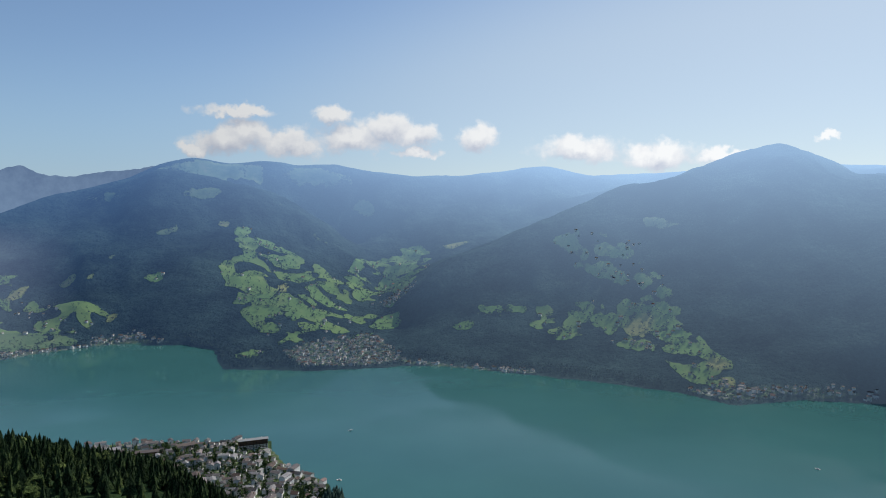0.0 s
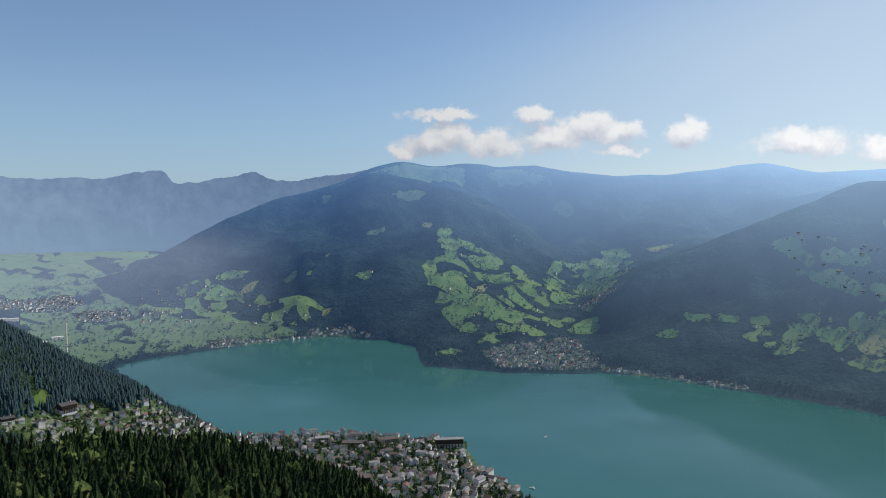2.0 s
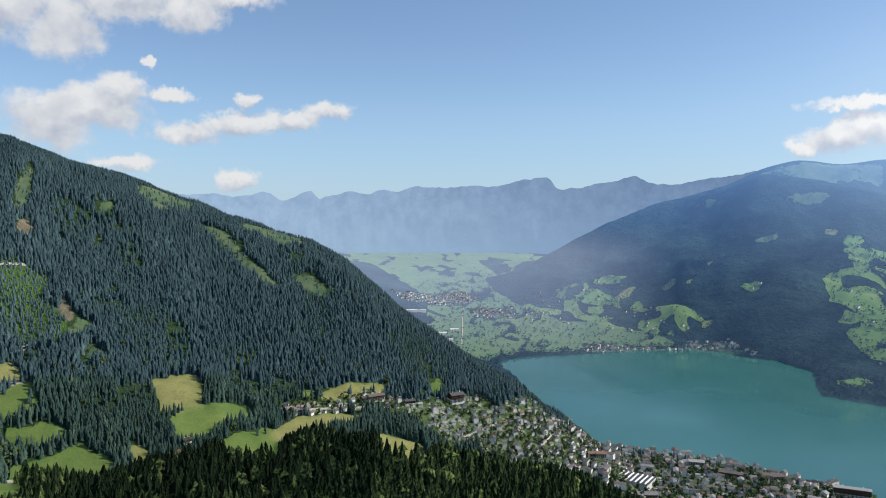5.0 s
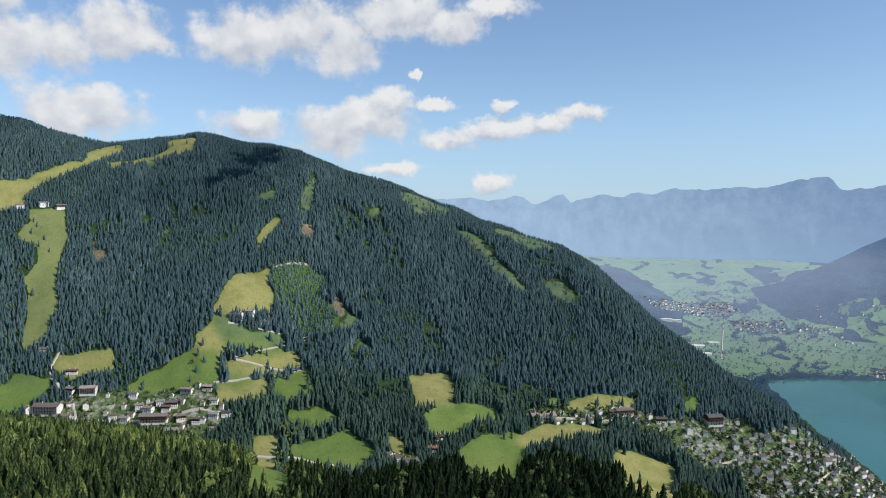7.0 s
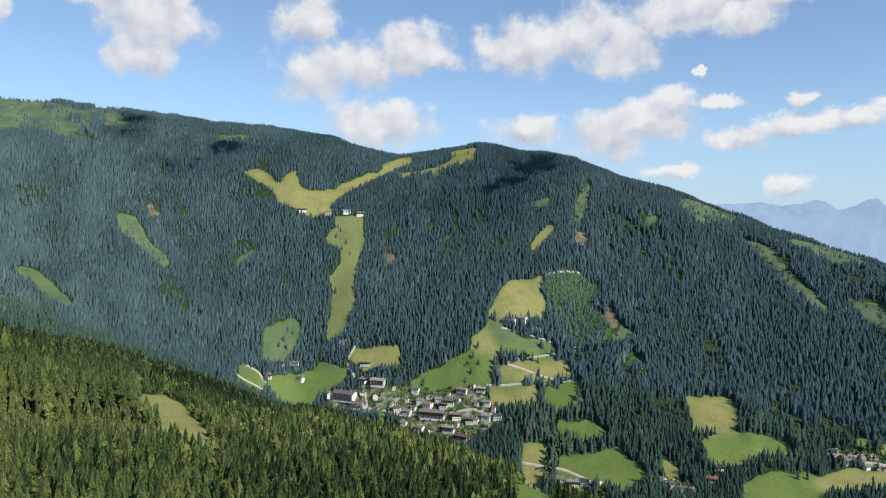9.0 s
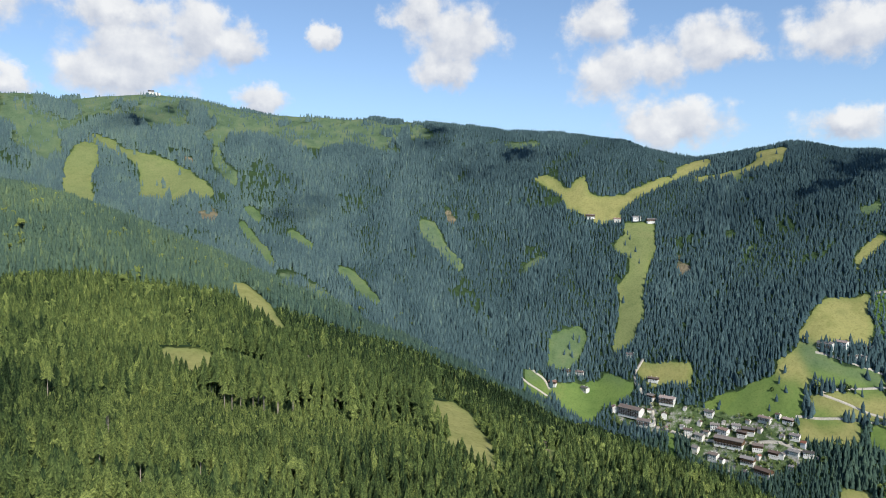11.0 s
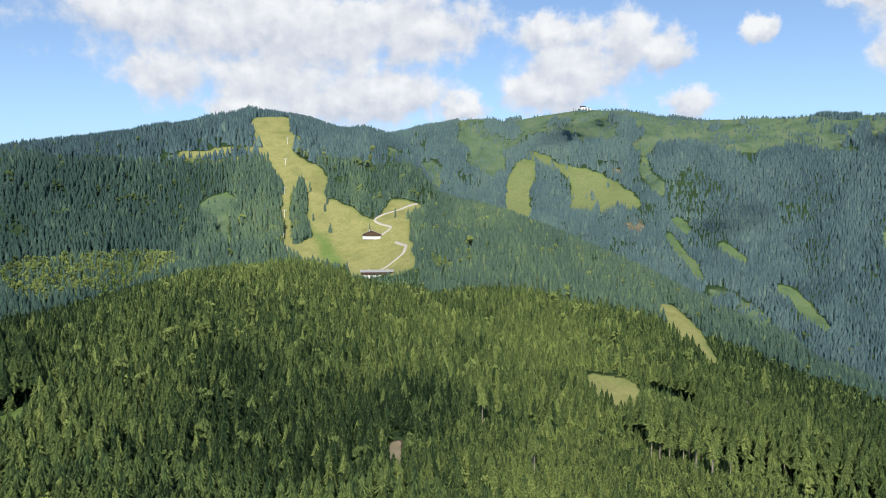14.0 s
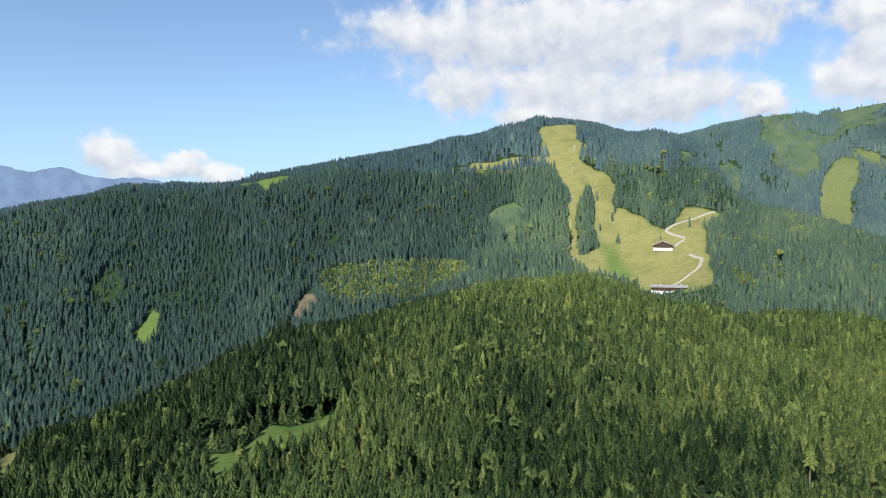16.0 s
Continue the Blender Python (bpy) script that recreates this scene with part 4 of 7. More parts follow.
patch("piste", (-1674, -1635), (-1710, -1638), (-1721, -1603), (-1688, -1548), (-1627, -1520), (-1558, -1439), (-1503, -1435), (-1548, -1546), (-1584, -1585))
patch("piste", (-1665, -1626), (-1702, -1630), (-1713, -1595), (-1680, -1540), (-1614, -1507), (-1545, -1427), (-946, -852), (-1536, -1533), (-1576, -1576))
patch("pasture", (-1608, -1808), (-1658, -1794), (-1669, -1747), (-1686, -1694), (-1661, -1679), (-1601, -1671), (-1601, -1717), (-1598, -1772))
patch("pasture", (-1604, -1803), (-1651, -1785), (-1658, -1734), (-1678, -1685), (-1653, -1670), (-1590, -1658), (-1593, -1708), (-1587, -1758))
patch("pasture", (-1597, -1794), (-1643, -1776), (-1654, -1729), (-1674, -1681), (-1645, -1662), (-1582, -1649), (-1585, -1699), (-1579, -1749))
patch("pasture", (-968, -1292), (-969, -1243), (-987, -1245), (-929, -1186), (-910, -1205))
patch("pasture", (-952, -1267), (-952, -1218), (-966, -1216), (-919, -1171), (-904, -1195))
patch("pasture", (-939, -1247), (-938, -1199), (-946, -1186), (-912, -1161), (-894, -1180))
patch("pasture", (-987, -1245), (-1528, -1952), (-1527, -1816), (-1514, -1811), (-1491, -1901))
patch("pasture", (-966, -1216), (-1518, -1937), (-1520, -1806), (-1503, -1797), (-989, -1208))
patch("pasture", (-946, -1186), (-1507, -1923), (-1509, -1792), (-1496, -1788), (-961, -1170))
patch("pasture", (-1709, -1981), (-1750, -1953), (-1819, -1902), (-1892, -1800), (-1954, -1709), (-2011, -1661), (-2068, -1586), (-2073, -1470), (-2128, -1370), (-2204, -1236), (-2280, -1100), (-2396, -982), (-2340, -893), (-2347, -752), (-2313, -779), (-2234, -908), (-2174, -802), (-2162, -875), (-2197, -1014), (-2128, -1061), (-2053, -1143), (-2096, -1257), (-2000, -1324), (-1924, -1313), (-1941, -1413), (-1888, -1461), (-1860, -1528), (-1903, -1613), (-1856, -1690), (-1856, -1813), (-1731, -1879))
patch("pasture", (-1694, -1962), (-1731, -1930), (-1799, -1880), (-1872, -1779), (-1937, -1693), (-1993, -1645), (-2045, -1567), (-2049, -1452), (-2104, -1353), (-2183, -1223), (-2264, -1092), (-2337, -955), (-2329, -888), (-2335, -748), (-2302, -775), (-2218, -901), (-2169, -800), (-2151, -870), (-2186, -1009), (-2112, -1052), (-2043, -1137), (-2081, -1247), (-1985, -1314), (-1920, -1309), (-1927, -1402), (-1879, -1453), (-1851, -1520), (-1895, -1605), (-1848, -1681), (-1835, -1792), (-1720, -1865))
patch("pasture", (-1679, -1944), (-1716, -1912), (-1783, -1862), (-1855, -1762), (-1924, -1681), (-1980, -1634), (-2031, -1556), (-2035, -1441), (-2084, -1339), (-2173, -1217), (-2248, -1084), (-2310, -943), (-2312, -881), (-2324, -744), (-2290, -771), (-2202, -893), (-2158, -796), (-2140, -865), (-2170, -1001), (-2096, -1044), (-2032, -1131), (-2066, -1238), (-1981, -1310), (-1910, -1302), (-1917, -1395), (-1870, -1445), (-1847, -1516), (-1886, -1597), (-1835, -1669), (-1823, -1779), (-1712, -1856))
patch("pasture", (-1922, -1344), (-1897, -1293), (-1852, -1238), (-1824, -1177), (-1791, -1164), (-1819, -1234), (-1873, -1317))
patch("pasture", (-1913, -1336), (-1888, -1285), (-1838, -1228), (-1815, -1171), (-1786, -1160), (-1809, -1227), (-1863, -1309))
patch("pasture", (-1908, -1333), (-1878, -1278), (-1828, -1221), (-1810, -1167), (-1777, -1153), (-1795, -1216), (-1854, -1302))
patch("grass", (-1742, -1100), (-1750, -1068), (-1735, -1036), (-1710, -1041), (-1717, -1073))
patch("grass", (-1728, -1090), (-1740, -1061), (-1725, -1029), (-1700, -1034), (-1707, -1067))
patch("grass", (-1718, -1083), (-1735, -1058), (-1715, -1023), (-1685, -1024), (-1698, -1060))
patch("grass", (-1700, -1098), (-1678, -1056), (-1595, -929), (-1549, -886), (-1555, -911), (-1629, -1021))
patch("grass", (-1685, -1088), (-1659, -1042), (-1580, -919), (-1539, -880), (-1545, -904), (-1619, -1014))
patch("grass", (-1675, -1081), (-1644, -1032), (-1570, -913), (-1529, -873), (-1535, -898), (-1609, -1007))
patch("grass", (-1714, -957), (-1711, -916), (-1680, -847), (-1668, -857), (-1682, -916))
patch("grass", (-1704, -951), (-1695, -907), (-1670, -841), (-1657, -851), (-1667, -907))
patch("grass", (-1694, -944), (-1685, -901), (-1659, -835), (-1647, -845), (-1657, -901))
patch("grass", (-1633, -753), (-1618, -702), (-1527, -586), (-1516, -595), (-1570, -671), (-1608, -735))
patch("grass", (-1612, -742), (-1602, -694), (-1516, -581), (-1505, -590), (-1554, -663), (-1592, -727))
patch("grass", (-1602, -737), (-1586, -686), (-1505, -576), (-1494, -585), (-1544, -658), (-1581, -721))
patch("pasture", (-1530, -870), (-1540, -829), (-1520, -726), (-1499, -685), (-1481, -704), (-1499, -789), (-1496, -841))
patch("pasture", (-1520, -864), (-1530, -823), (-1510, -720), (-1489, -680), (-963, -422), (-973, -474), (-941, -488))
patch("pasture", (-1509, -857), (-1520, -817), (-1499, -714), (-1473, -671), (-932, -405), (-925, -445), (-911, -469))
patch("bare", (-1664, -1195), (-1697, -1182), (-1687, -1127), (-1659, -1134), (-1645, -1161))
patch("bare", (-1655, -1188), (-1692, -1179), (-1672, -1116), (-1640, -1119), (-1631, -1150))
patch("bare", (-1645, -1180), (-1683, -1171), (-1663, -1109), (-1625, -1109), (-1617, -1139))
patch("pasture", (-1645, -1161), (-1672, -1116), (-1580, -1057), (-1578, -1091))
patch("pasture", (-1631, -1150), (-1658, -1105), (-1566, -1046), (-1564, -1080))
patch("pasture", (-1617, -1139), (-1643, -1094), (-1556, -1039), (-1554, -1073))
patch("pasture", (-1954, -666), (-1976, -624), (-1903, -572), (-1872, -506), (-1850, -514), (-1864, -574), (-1895, -634))
patch("pasture", (-1943, -662), (-1965, -620), (-1892, -568), (-1861, -502), (-1839, -510), (-1853, -570), (-1883, -630))
patch("pasture", (-1931, -658), (-1953, -616), (-1881, -564), (-1849, -499), (-1827, -507), (-1847, -568), (-1872, -626))
patch("bare", (-2027, -622), (-2054, -601), (-2018, -576), (-1998, -598))
patch("bare", (-2022, -620), (-2042, -597), (-2007, -572), (-1987, -594))
patch("bare", (-2016, -618), (-2037, -595), (-2001, -571), (-1975, -590))
patch("dry", (-2251, -417), (-2239, -355), (-2216, -318), (-2187, -280), (-2212, -269), (-2216, -246), (-2155, -220), (-2147, -189), (-2164, -146), (-2205, -69), (-2255, 0), (-2457, 56), (-2468, 101), (-2385, 115), (-2268, 29), (-2195, -40), (-2156, -109), (-2117, -141), (-2088, -130), (-2089, -225), (-2109, -251), (-2127, -285), (-2182, -311), (-2219, -368))
patch("dry", (-2228, -412), (-2228, -353), (-2211, -317), (-2182, -279), (-2201, -267), (-2210, -245), (-2143, -219), (-2141, -188), (-2158, -146), (-2193, -69), (-2243, 1), (-2415, 56), (-2420, 101), (-2355, 115), (-2256, 29), (-2183, -39), (-2150, -108), (-2111, -140), (-2076, -129), (-2077, -223), (-2103, -250), (-2116, -283), (-2177, -310), (-2208, -365))
patch("dry", (-2222, -410), (-2222, -352), (-2199, -315), (-2170, -277), (-2195, -266), (-2198, -243), (-2137, -218), (-2135, -188), (-2146, -144), (-2181, -68), (-2225, 1), (-2343, 56), (-2378, 100), (-2331, 114), (-2244, 29), (-2177, -39), (-2138, -107), (-2099, -139), (-2064, -128), (-2071, -222), (-2097, -249), (-2104, -281), (-2171, -309), (-2202, -364))
patch("pasture", (-2370, -594), (-2411, -577), (-2424, -504), (-2461, -447), (-2456, -418), (-2386, -494), (-2327, -516), (-2313, -567))
patch("pasture", (-2353, -589), (-2394, -572), (-2407, -500), (-2444, -443), (-2438, -415), (-2374, -491), (-2316, -513), (-2301, -564))
patch("pasture", (-2336, -584), (-2382, -569), (-2395, -497), (-2426, -440), (-2420, -411), (-2363, -489), (-2310, -511), (-2290, -561))
patch("grass", (-1722, -247), (-1765, -191), (-1754, -167), (-1696, -173), (-1658, -197), (-1652, -239))
patch("grass", (-1716, -246), (-1759, -190), (-1742, -165), (-1691, -172), (-1652, -196), (-1646, -238))
patch("grass", (-1710, -245), (-1747, -188), (-1736, -164), (-1685, -172), (-1646, -195), (-1635, -235))
patch("grass", (-1604, -217), (-1637, -169), (-1661, -114), (-1638, -78), (-1620, -48), (-1601, -106), (-1567, -123), (-1563, -179), (-1576, -205))
patch("grass", (-1599, -216), (-1631, -168), (-1655, -114), (-1632, -77), (-1608, -47), (-1596, -106), (-1555, -122), (-1552, -177), (-1564, -203))
patch("grass", (-1593, -214), (-1620, -166), (-1649, -113), (-1626, -76), (-1602, -47), (-1584, -104), (-1550, -121), (-1546, -176), (-1559, -202))
patch("grass", (-1601, -289), (-1614, -249), (-1582, -212), (-1559, -243), (-1568, -275))
patch("grass", (-1589, -286), (-1603, -247), (-1570, -210), (-1547, -240), (-1556, -272))
patch("grass", (-1578, -284), (-1597, -245), (-1559, -208), (-1536, -238), (-1545, -269))
patch("dry", (-1667, -47), (-1652, -2), (-1642, 51), (-1612, 47), (-1626, -22), (-1643, -50))
patch("dry", (-1661, -47), (-1646, -2), (-1631, 51), (-1606, 47), (-1620, -21), (-1637, -50))
patch("dry", (-1655, -47), (-1640, -2), (-1625, 51), (-1600, 47), (-1614, -21), (-1632, -50))
patch("piste", (-2066, -113), (-2059, -30), (-1992, -28), (-1928, -46), (-1839, -45), (-1751, -50), (-1715, -63), (-1707, -103), (-1750, -103), (-1811, -104), (-1870, -115), (-1911, -96), (-1975, -97), (-1989, -139), (-2016, -122))
patch("piste", (-2054, -112), (-2047, -30), (-1980, -28), (-1922, -46), (-1833, -45), (-1740, -49), (-1709, -63), (-1696, -102), (-1739, -101), (-1799, -103), (-1864, -114), (-1905, -96), (-1963, -96), (-1983, -138), (-2004, -120))
patch("piste", (-2042, -111), (-2035, -29), (-1974, -27), (-1910, -45), (-1821, -44), (-1734, -48), (-1703, -62), (-1690, -101), (-1733, -101), (-1788, -101), (-1852, -113), (-1899, -95), (-1957, -95), (-1977, -138), (-1998, -120))
patch("bare", (-1957, 27), (-1895, 48), (-1882, 30), (-1925, 17))
patch("bare", (-1951, 28), (-1883, 48), (-1870, 31), (-1913, 17))
patch("bare", (-1939, 28), (-1871, 48), (-1858, 31), (-1901, 17))
patch("bare", (-1826, -1430), (-1855, -1367), (-1824, -1332), (-1806, -1392))
patch("bare", (-1816, -1423), (-1846, -1360), (-1815, -1325), (-1801, -1388))
patch("bare", (-1812, -1419), (-1836, -1352), (-1810, -1321), (-1792, -1380))
patch("pasture", (-1944, -381), (-1991, -318), (-1982, -301), (-1929, -363))
patch("pasture", (-1938, -380), (-1979, -315), (-1970, -299), (-1917, -360))
patch("pasture", (-1926, -377), (-1974, -314), (-1964, -298), (-1911, -359))
patch("town", (-1590, -90), (-1578, -21), (-1550, 76), (-1489, 238), (-1437, 264), (-1416, 272), (-1388, 194), (-1393, 174), (-1455, 75), (-1485, 75), (-1528, -19), (-1561, -82))
patch("town", (-1219, 782), (-1184, 872), (-1149, 975), (-1099, 1039), (-1072, 1190), (-957, 1242), (-913, 1199), (-948, 1026), (-1043, 991), (-1099, 962), (-1157, 830))
patch("town", (-1191, 501), (-1161, 548), (-1134, 536), (-1163, 496))
patch("town", (-1000, 1150), (-1020, 1330), (-900, 1410), (-779, 1471), (-650, 1530), (-522, 1515), (-378, 1555), (-356, 1490), (-290, 1385), (-240, 1330), (-205, 1290), (-200, 1150), (-600, 950), (-850, 1000))
patch("town", (-1242, 417), (-1189, 412), (-1120, 400), (-1170, 380))
patch("pasture", (-1609, -1809), (-1650, -1785), (-1662, -1739), (-1693, -1690), (-1597, -1655), (-1595, -1687), (-1646, -1733))
patch("pasture", (-1590, -1786), (-1630, -1762), (-1647, -1722), (-1675, -1671), (-1576, -1632), (-1575, -1664), (-1631, -1716))
patch("hay", (-841, -494), (-874, -495), (-826, -427), (-729, -342), (-717, -321), (-712, -338), (-767, -397), (-790, -445))
patch("hay", (-814, -475), (-838, -470), (-798, -409), (-711, -331), (-685, -302), (-687, -323), (-743, -381), (-770, -431))
patch("hay", (-627, -145), (-661, -132), (-645, -111), (-582, -76), (-493, -43), (-486, -57), (-537, -89), (-608, -123))
patch("hay", (-612, -139), (-638, -124), (-622, -104), (-558, -69), (-477, -39), (-474, -54), (-522, -84), (-582, -114))
patch("hay", (-585, -129), (-618, -117), (-598, -96), (-539, -64), (-465, -36), (-462, -50), (-506, -79), (-562, -107))
patch("bare", (-662, -49), (-663, -42), (-543, -19), (-538, -21))
patch("bare", (-635, -44), (-628, -35), (-523, -15), (-522, -18))
patch("grass", (-624, -34), (-614, -24), (-548, -15), (-543, -18))
patch("dry", (-761, -1530), (-783, -1529), (-856, -1560), (-789, -1404), (-804, -1380), (-756, -1336), (-781, -1281), (-780, -1220), (-741, -1170), (-762, -1132), (-771, -1038), (-791, -1034), (-841, -1082), (-894, -1050), (-827, -991), (-759, -911), (-689, -791), (-689, -765), (-584, -1011), (-684, -1238), (-698, -1321), (-682, -1374), (-660, -1415), (-700, -1387))
patch("wood", (-700, -1213), (-715, -1201), (-697, -1126), (-660, -1059), (-615, -1032))
patch("wood", (-779, -1371), (-794, -1364), (-779, -1324), (-764, -1332))
patch("grass", (-669, -1077), (-688, -1040), (-652, -939), (-626, -901), (-644, -989))
patch("dry", (-472, -1441), (-621, -1378), (-678, -1363), (-670, -1346), (-575, -1386))
patch("grass", (-65, -1609), (-162, -1579), (-209, -1501), (-147, -1473), (-141, -1422), (-118, -1458))
patch("grass", (-556, -1265), (-596, -1280), (-589, -1232), (-573, -1221), (-536, -1110), (-515, -1044), (-524, -1119), (-543, -1198))
patch("grass", (-73, -402), (-97, -403), (-115, -433), (-127, -436), (-157, -443), (-157, -430), (-129, -423), (-105, -407), (-84, -390))
patch("grass", (-73, -397), (-97, -398), (-114, -424), (-127, -428), (-156, -434), (-155, -417), (-129, -414), (-105, -402), (-84, -385))
patch("grass", (-74, -389), (-97, -393), (-114, -419), (-126, -419), (-154, -422), (-154, -409), (-128, -405), (-105, -394), (-84, -376))
patch("grass", (-74, -380), (-97, -385), (-114, -411), (-126, -414), (-153, -413), (-153, -400), (-128, -401), (-105, -389), (-84, -372))
patch("old", (-580, -331), (-678, -293), (-742, -174), (-578, -112), (-539, -113), (-527, -158), (-499, -205), (-482, -255))
patch("young", (-440, -285), (-473, -248), (-487, -198), (-510, -147), (-522, -105), (-490, -55), (-320, -260), (-380, -300))
patch("old", (-137, -591), (-169, -538), (-160, -442), (-115, -441), (-91, -416), (-59, -418))
patch("young", (-649, -917), (-690, -785), (-616, -672), (-469, -608))
patch("scrub", (-216, -1172), (-267, -1178), (-382, -1165), (-450, -1134), (-459, -1046), (-347, -1054), (-238, -1084), (-219, -1125))
patch("bare", (-184, -1132), (-209, -1143), (-217, -1112), (-194, -1080), (-170, -1051), (-160, -1069))
patch("grass", (54, -1094), (33, -1146), (20, -1134), (25, -1076), (44, -1073))
patch("bare", (-315, -295), (-319, -287), (-312, -276), (-301, -273))
patch("bare", (-310, -288), (-314, -280), (-309, -272), (-296, -266))
patch("bare", (-305, -281), (-311, -276), (-304, -265), (-291, -259))
patch("hay", (-263, -230), (-278, -246), (-276, -237), (-267, -226))
patch("village", (-559, 2498), (-495, 2585), (-397, 2632), (-282, 2734), (-182, 2560), (-113, 2390), (-235, 2298), (-454, 2277))
patch("village", (-1325, 2681), (-1197, 2762), (-1072, 2683), (-920, 2640), (-1101, 2643), (-1279, 2588))
patch("village", (-1612, 2399), (-1284, 2599), (-1248, 2526), (-1518, 2290))
patch("village", (-131, 2388), (124, 2295), (292, 2242), (287, 2201), (122, 2249), (-128, 2331))
patch("village", (-319, 3089), (-175, 3121), (-99, 3036), (-145, 2997), (-242, 3039))
patch("village", (586, 2360), (674, 2307), (675, 2253), (633, 2277))
patch("village", (-2117, 2679), (-2002, 2724), (-1960, 2666), (-2072, 2621))
patch("village", (664, 2003), (948, 1966), (1192, 1911), (1175, 1881), (937, 1910), (772, 1875))
patch("village", (-2782, 2419), (-2611, 2768), (-2436, 2707), (-2449, 2559), (-2623, 2353))
patch("village", (-2370, 2555), (-2221, 2716), (-2073, 2577), (-2236, 2451))
patch("grass", (-791, 1242), (-774, 1258), (-754, 1259), (-769, 1230))
patch("hay", (-577, -379), (-585, -369), (-596, -327), (-594, -285), (-582, -264), (-565, -276), (-566, -310), (-552, -337))
patch("hay", (-566, -368), (-573, -359), (-580, -315), (-578, -274), (-563, -251), (-546, -263), (-548, -296), (-537, -325))
patch("hay", (-554, -358), (-558, -346), (-565, -303), (-555, -259), (-546, -241), (-530, -252), (-529, -282), (-516, -307))
patch("hay", (-314, -295), (-320, -291), (-320, -286), (-309, -273), (-304, -276))
patch("hay", (-308, -285), (-313, -282), (-311, -273), (-302, -263), (-297, -267))
patch("hay", (-299, -273), (-306, -272), (-304, -264), (-296, -254), (-289, -254))
patch("hay", (-658, -49), (-648, -40), (-559, -21), (-573, -29))
patch("hay", (-613, -40), (-603, -32), (-529, -16), (-532, -21))
patch("hay", (-572, -32), (-546, -21), (-503, -11), (-506, -16))
patch("pasture", (-917, -689), (-946, -679), (-906, -640), (-895, -658))
patch("pasture", (-890, -665), (-922, -659), (-872, -611), (-859, -627))
patch("dry", (-517, -1426), (-583, -1401), (-657, -1383), (-676, -1400), (-656, -1414), (-612, -1413), (-533, -1439))
patch("pasture", (-548, -1265), (-576, -1280), (-602, -1245), (-566, -1195), (-530, -1113), (-498, -1069), (-534, -1181))
patch("pasture", (-542, -1250), (-569, -1261), (-596, -1230), (-562, -1183), (-523, -1095), (-494, -1057), (-529, -1166))
patch("pasture", (283, -1372), (240, -1375), (202, -1359), (243, -1349))
patch("pasture", (278, -1352), (237, -1363), (199, -1348), (239, -1334))
patch("hay", (174, -923), (159, -910), (148, -913), (9, -389), (14, -382))
patch("hay", (18, -396), (10, -386), (7, -391), (2, -366), (7, -357))


def inside(x, y, poly):
    hit = np.zeros(x.shape, bool)
    for (ax, ay), (bx, by) in zip(poly, np.roll(poly, -1, 0)):
        hit ^= ((ay > y) != (by > y)) & (x < (bx - ax) * (y - ay) / ((by - ay) or 1e-9) + ax)
    return hit


def hedge_rows(x, y):
    """Small along the hedgerows between the fields of the far side."""
    return np.minimum(np.abs(fbm(x + 0.5 * y, 0.55 * y, 120, 2, 101)), np.abs(fbm(y, x, 100, 2, 111)) + 0.02)


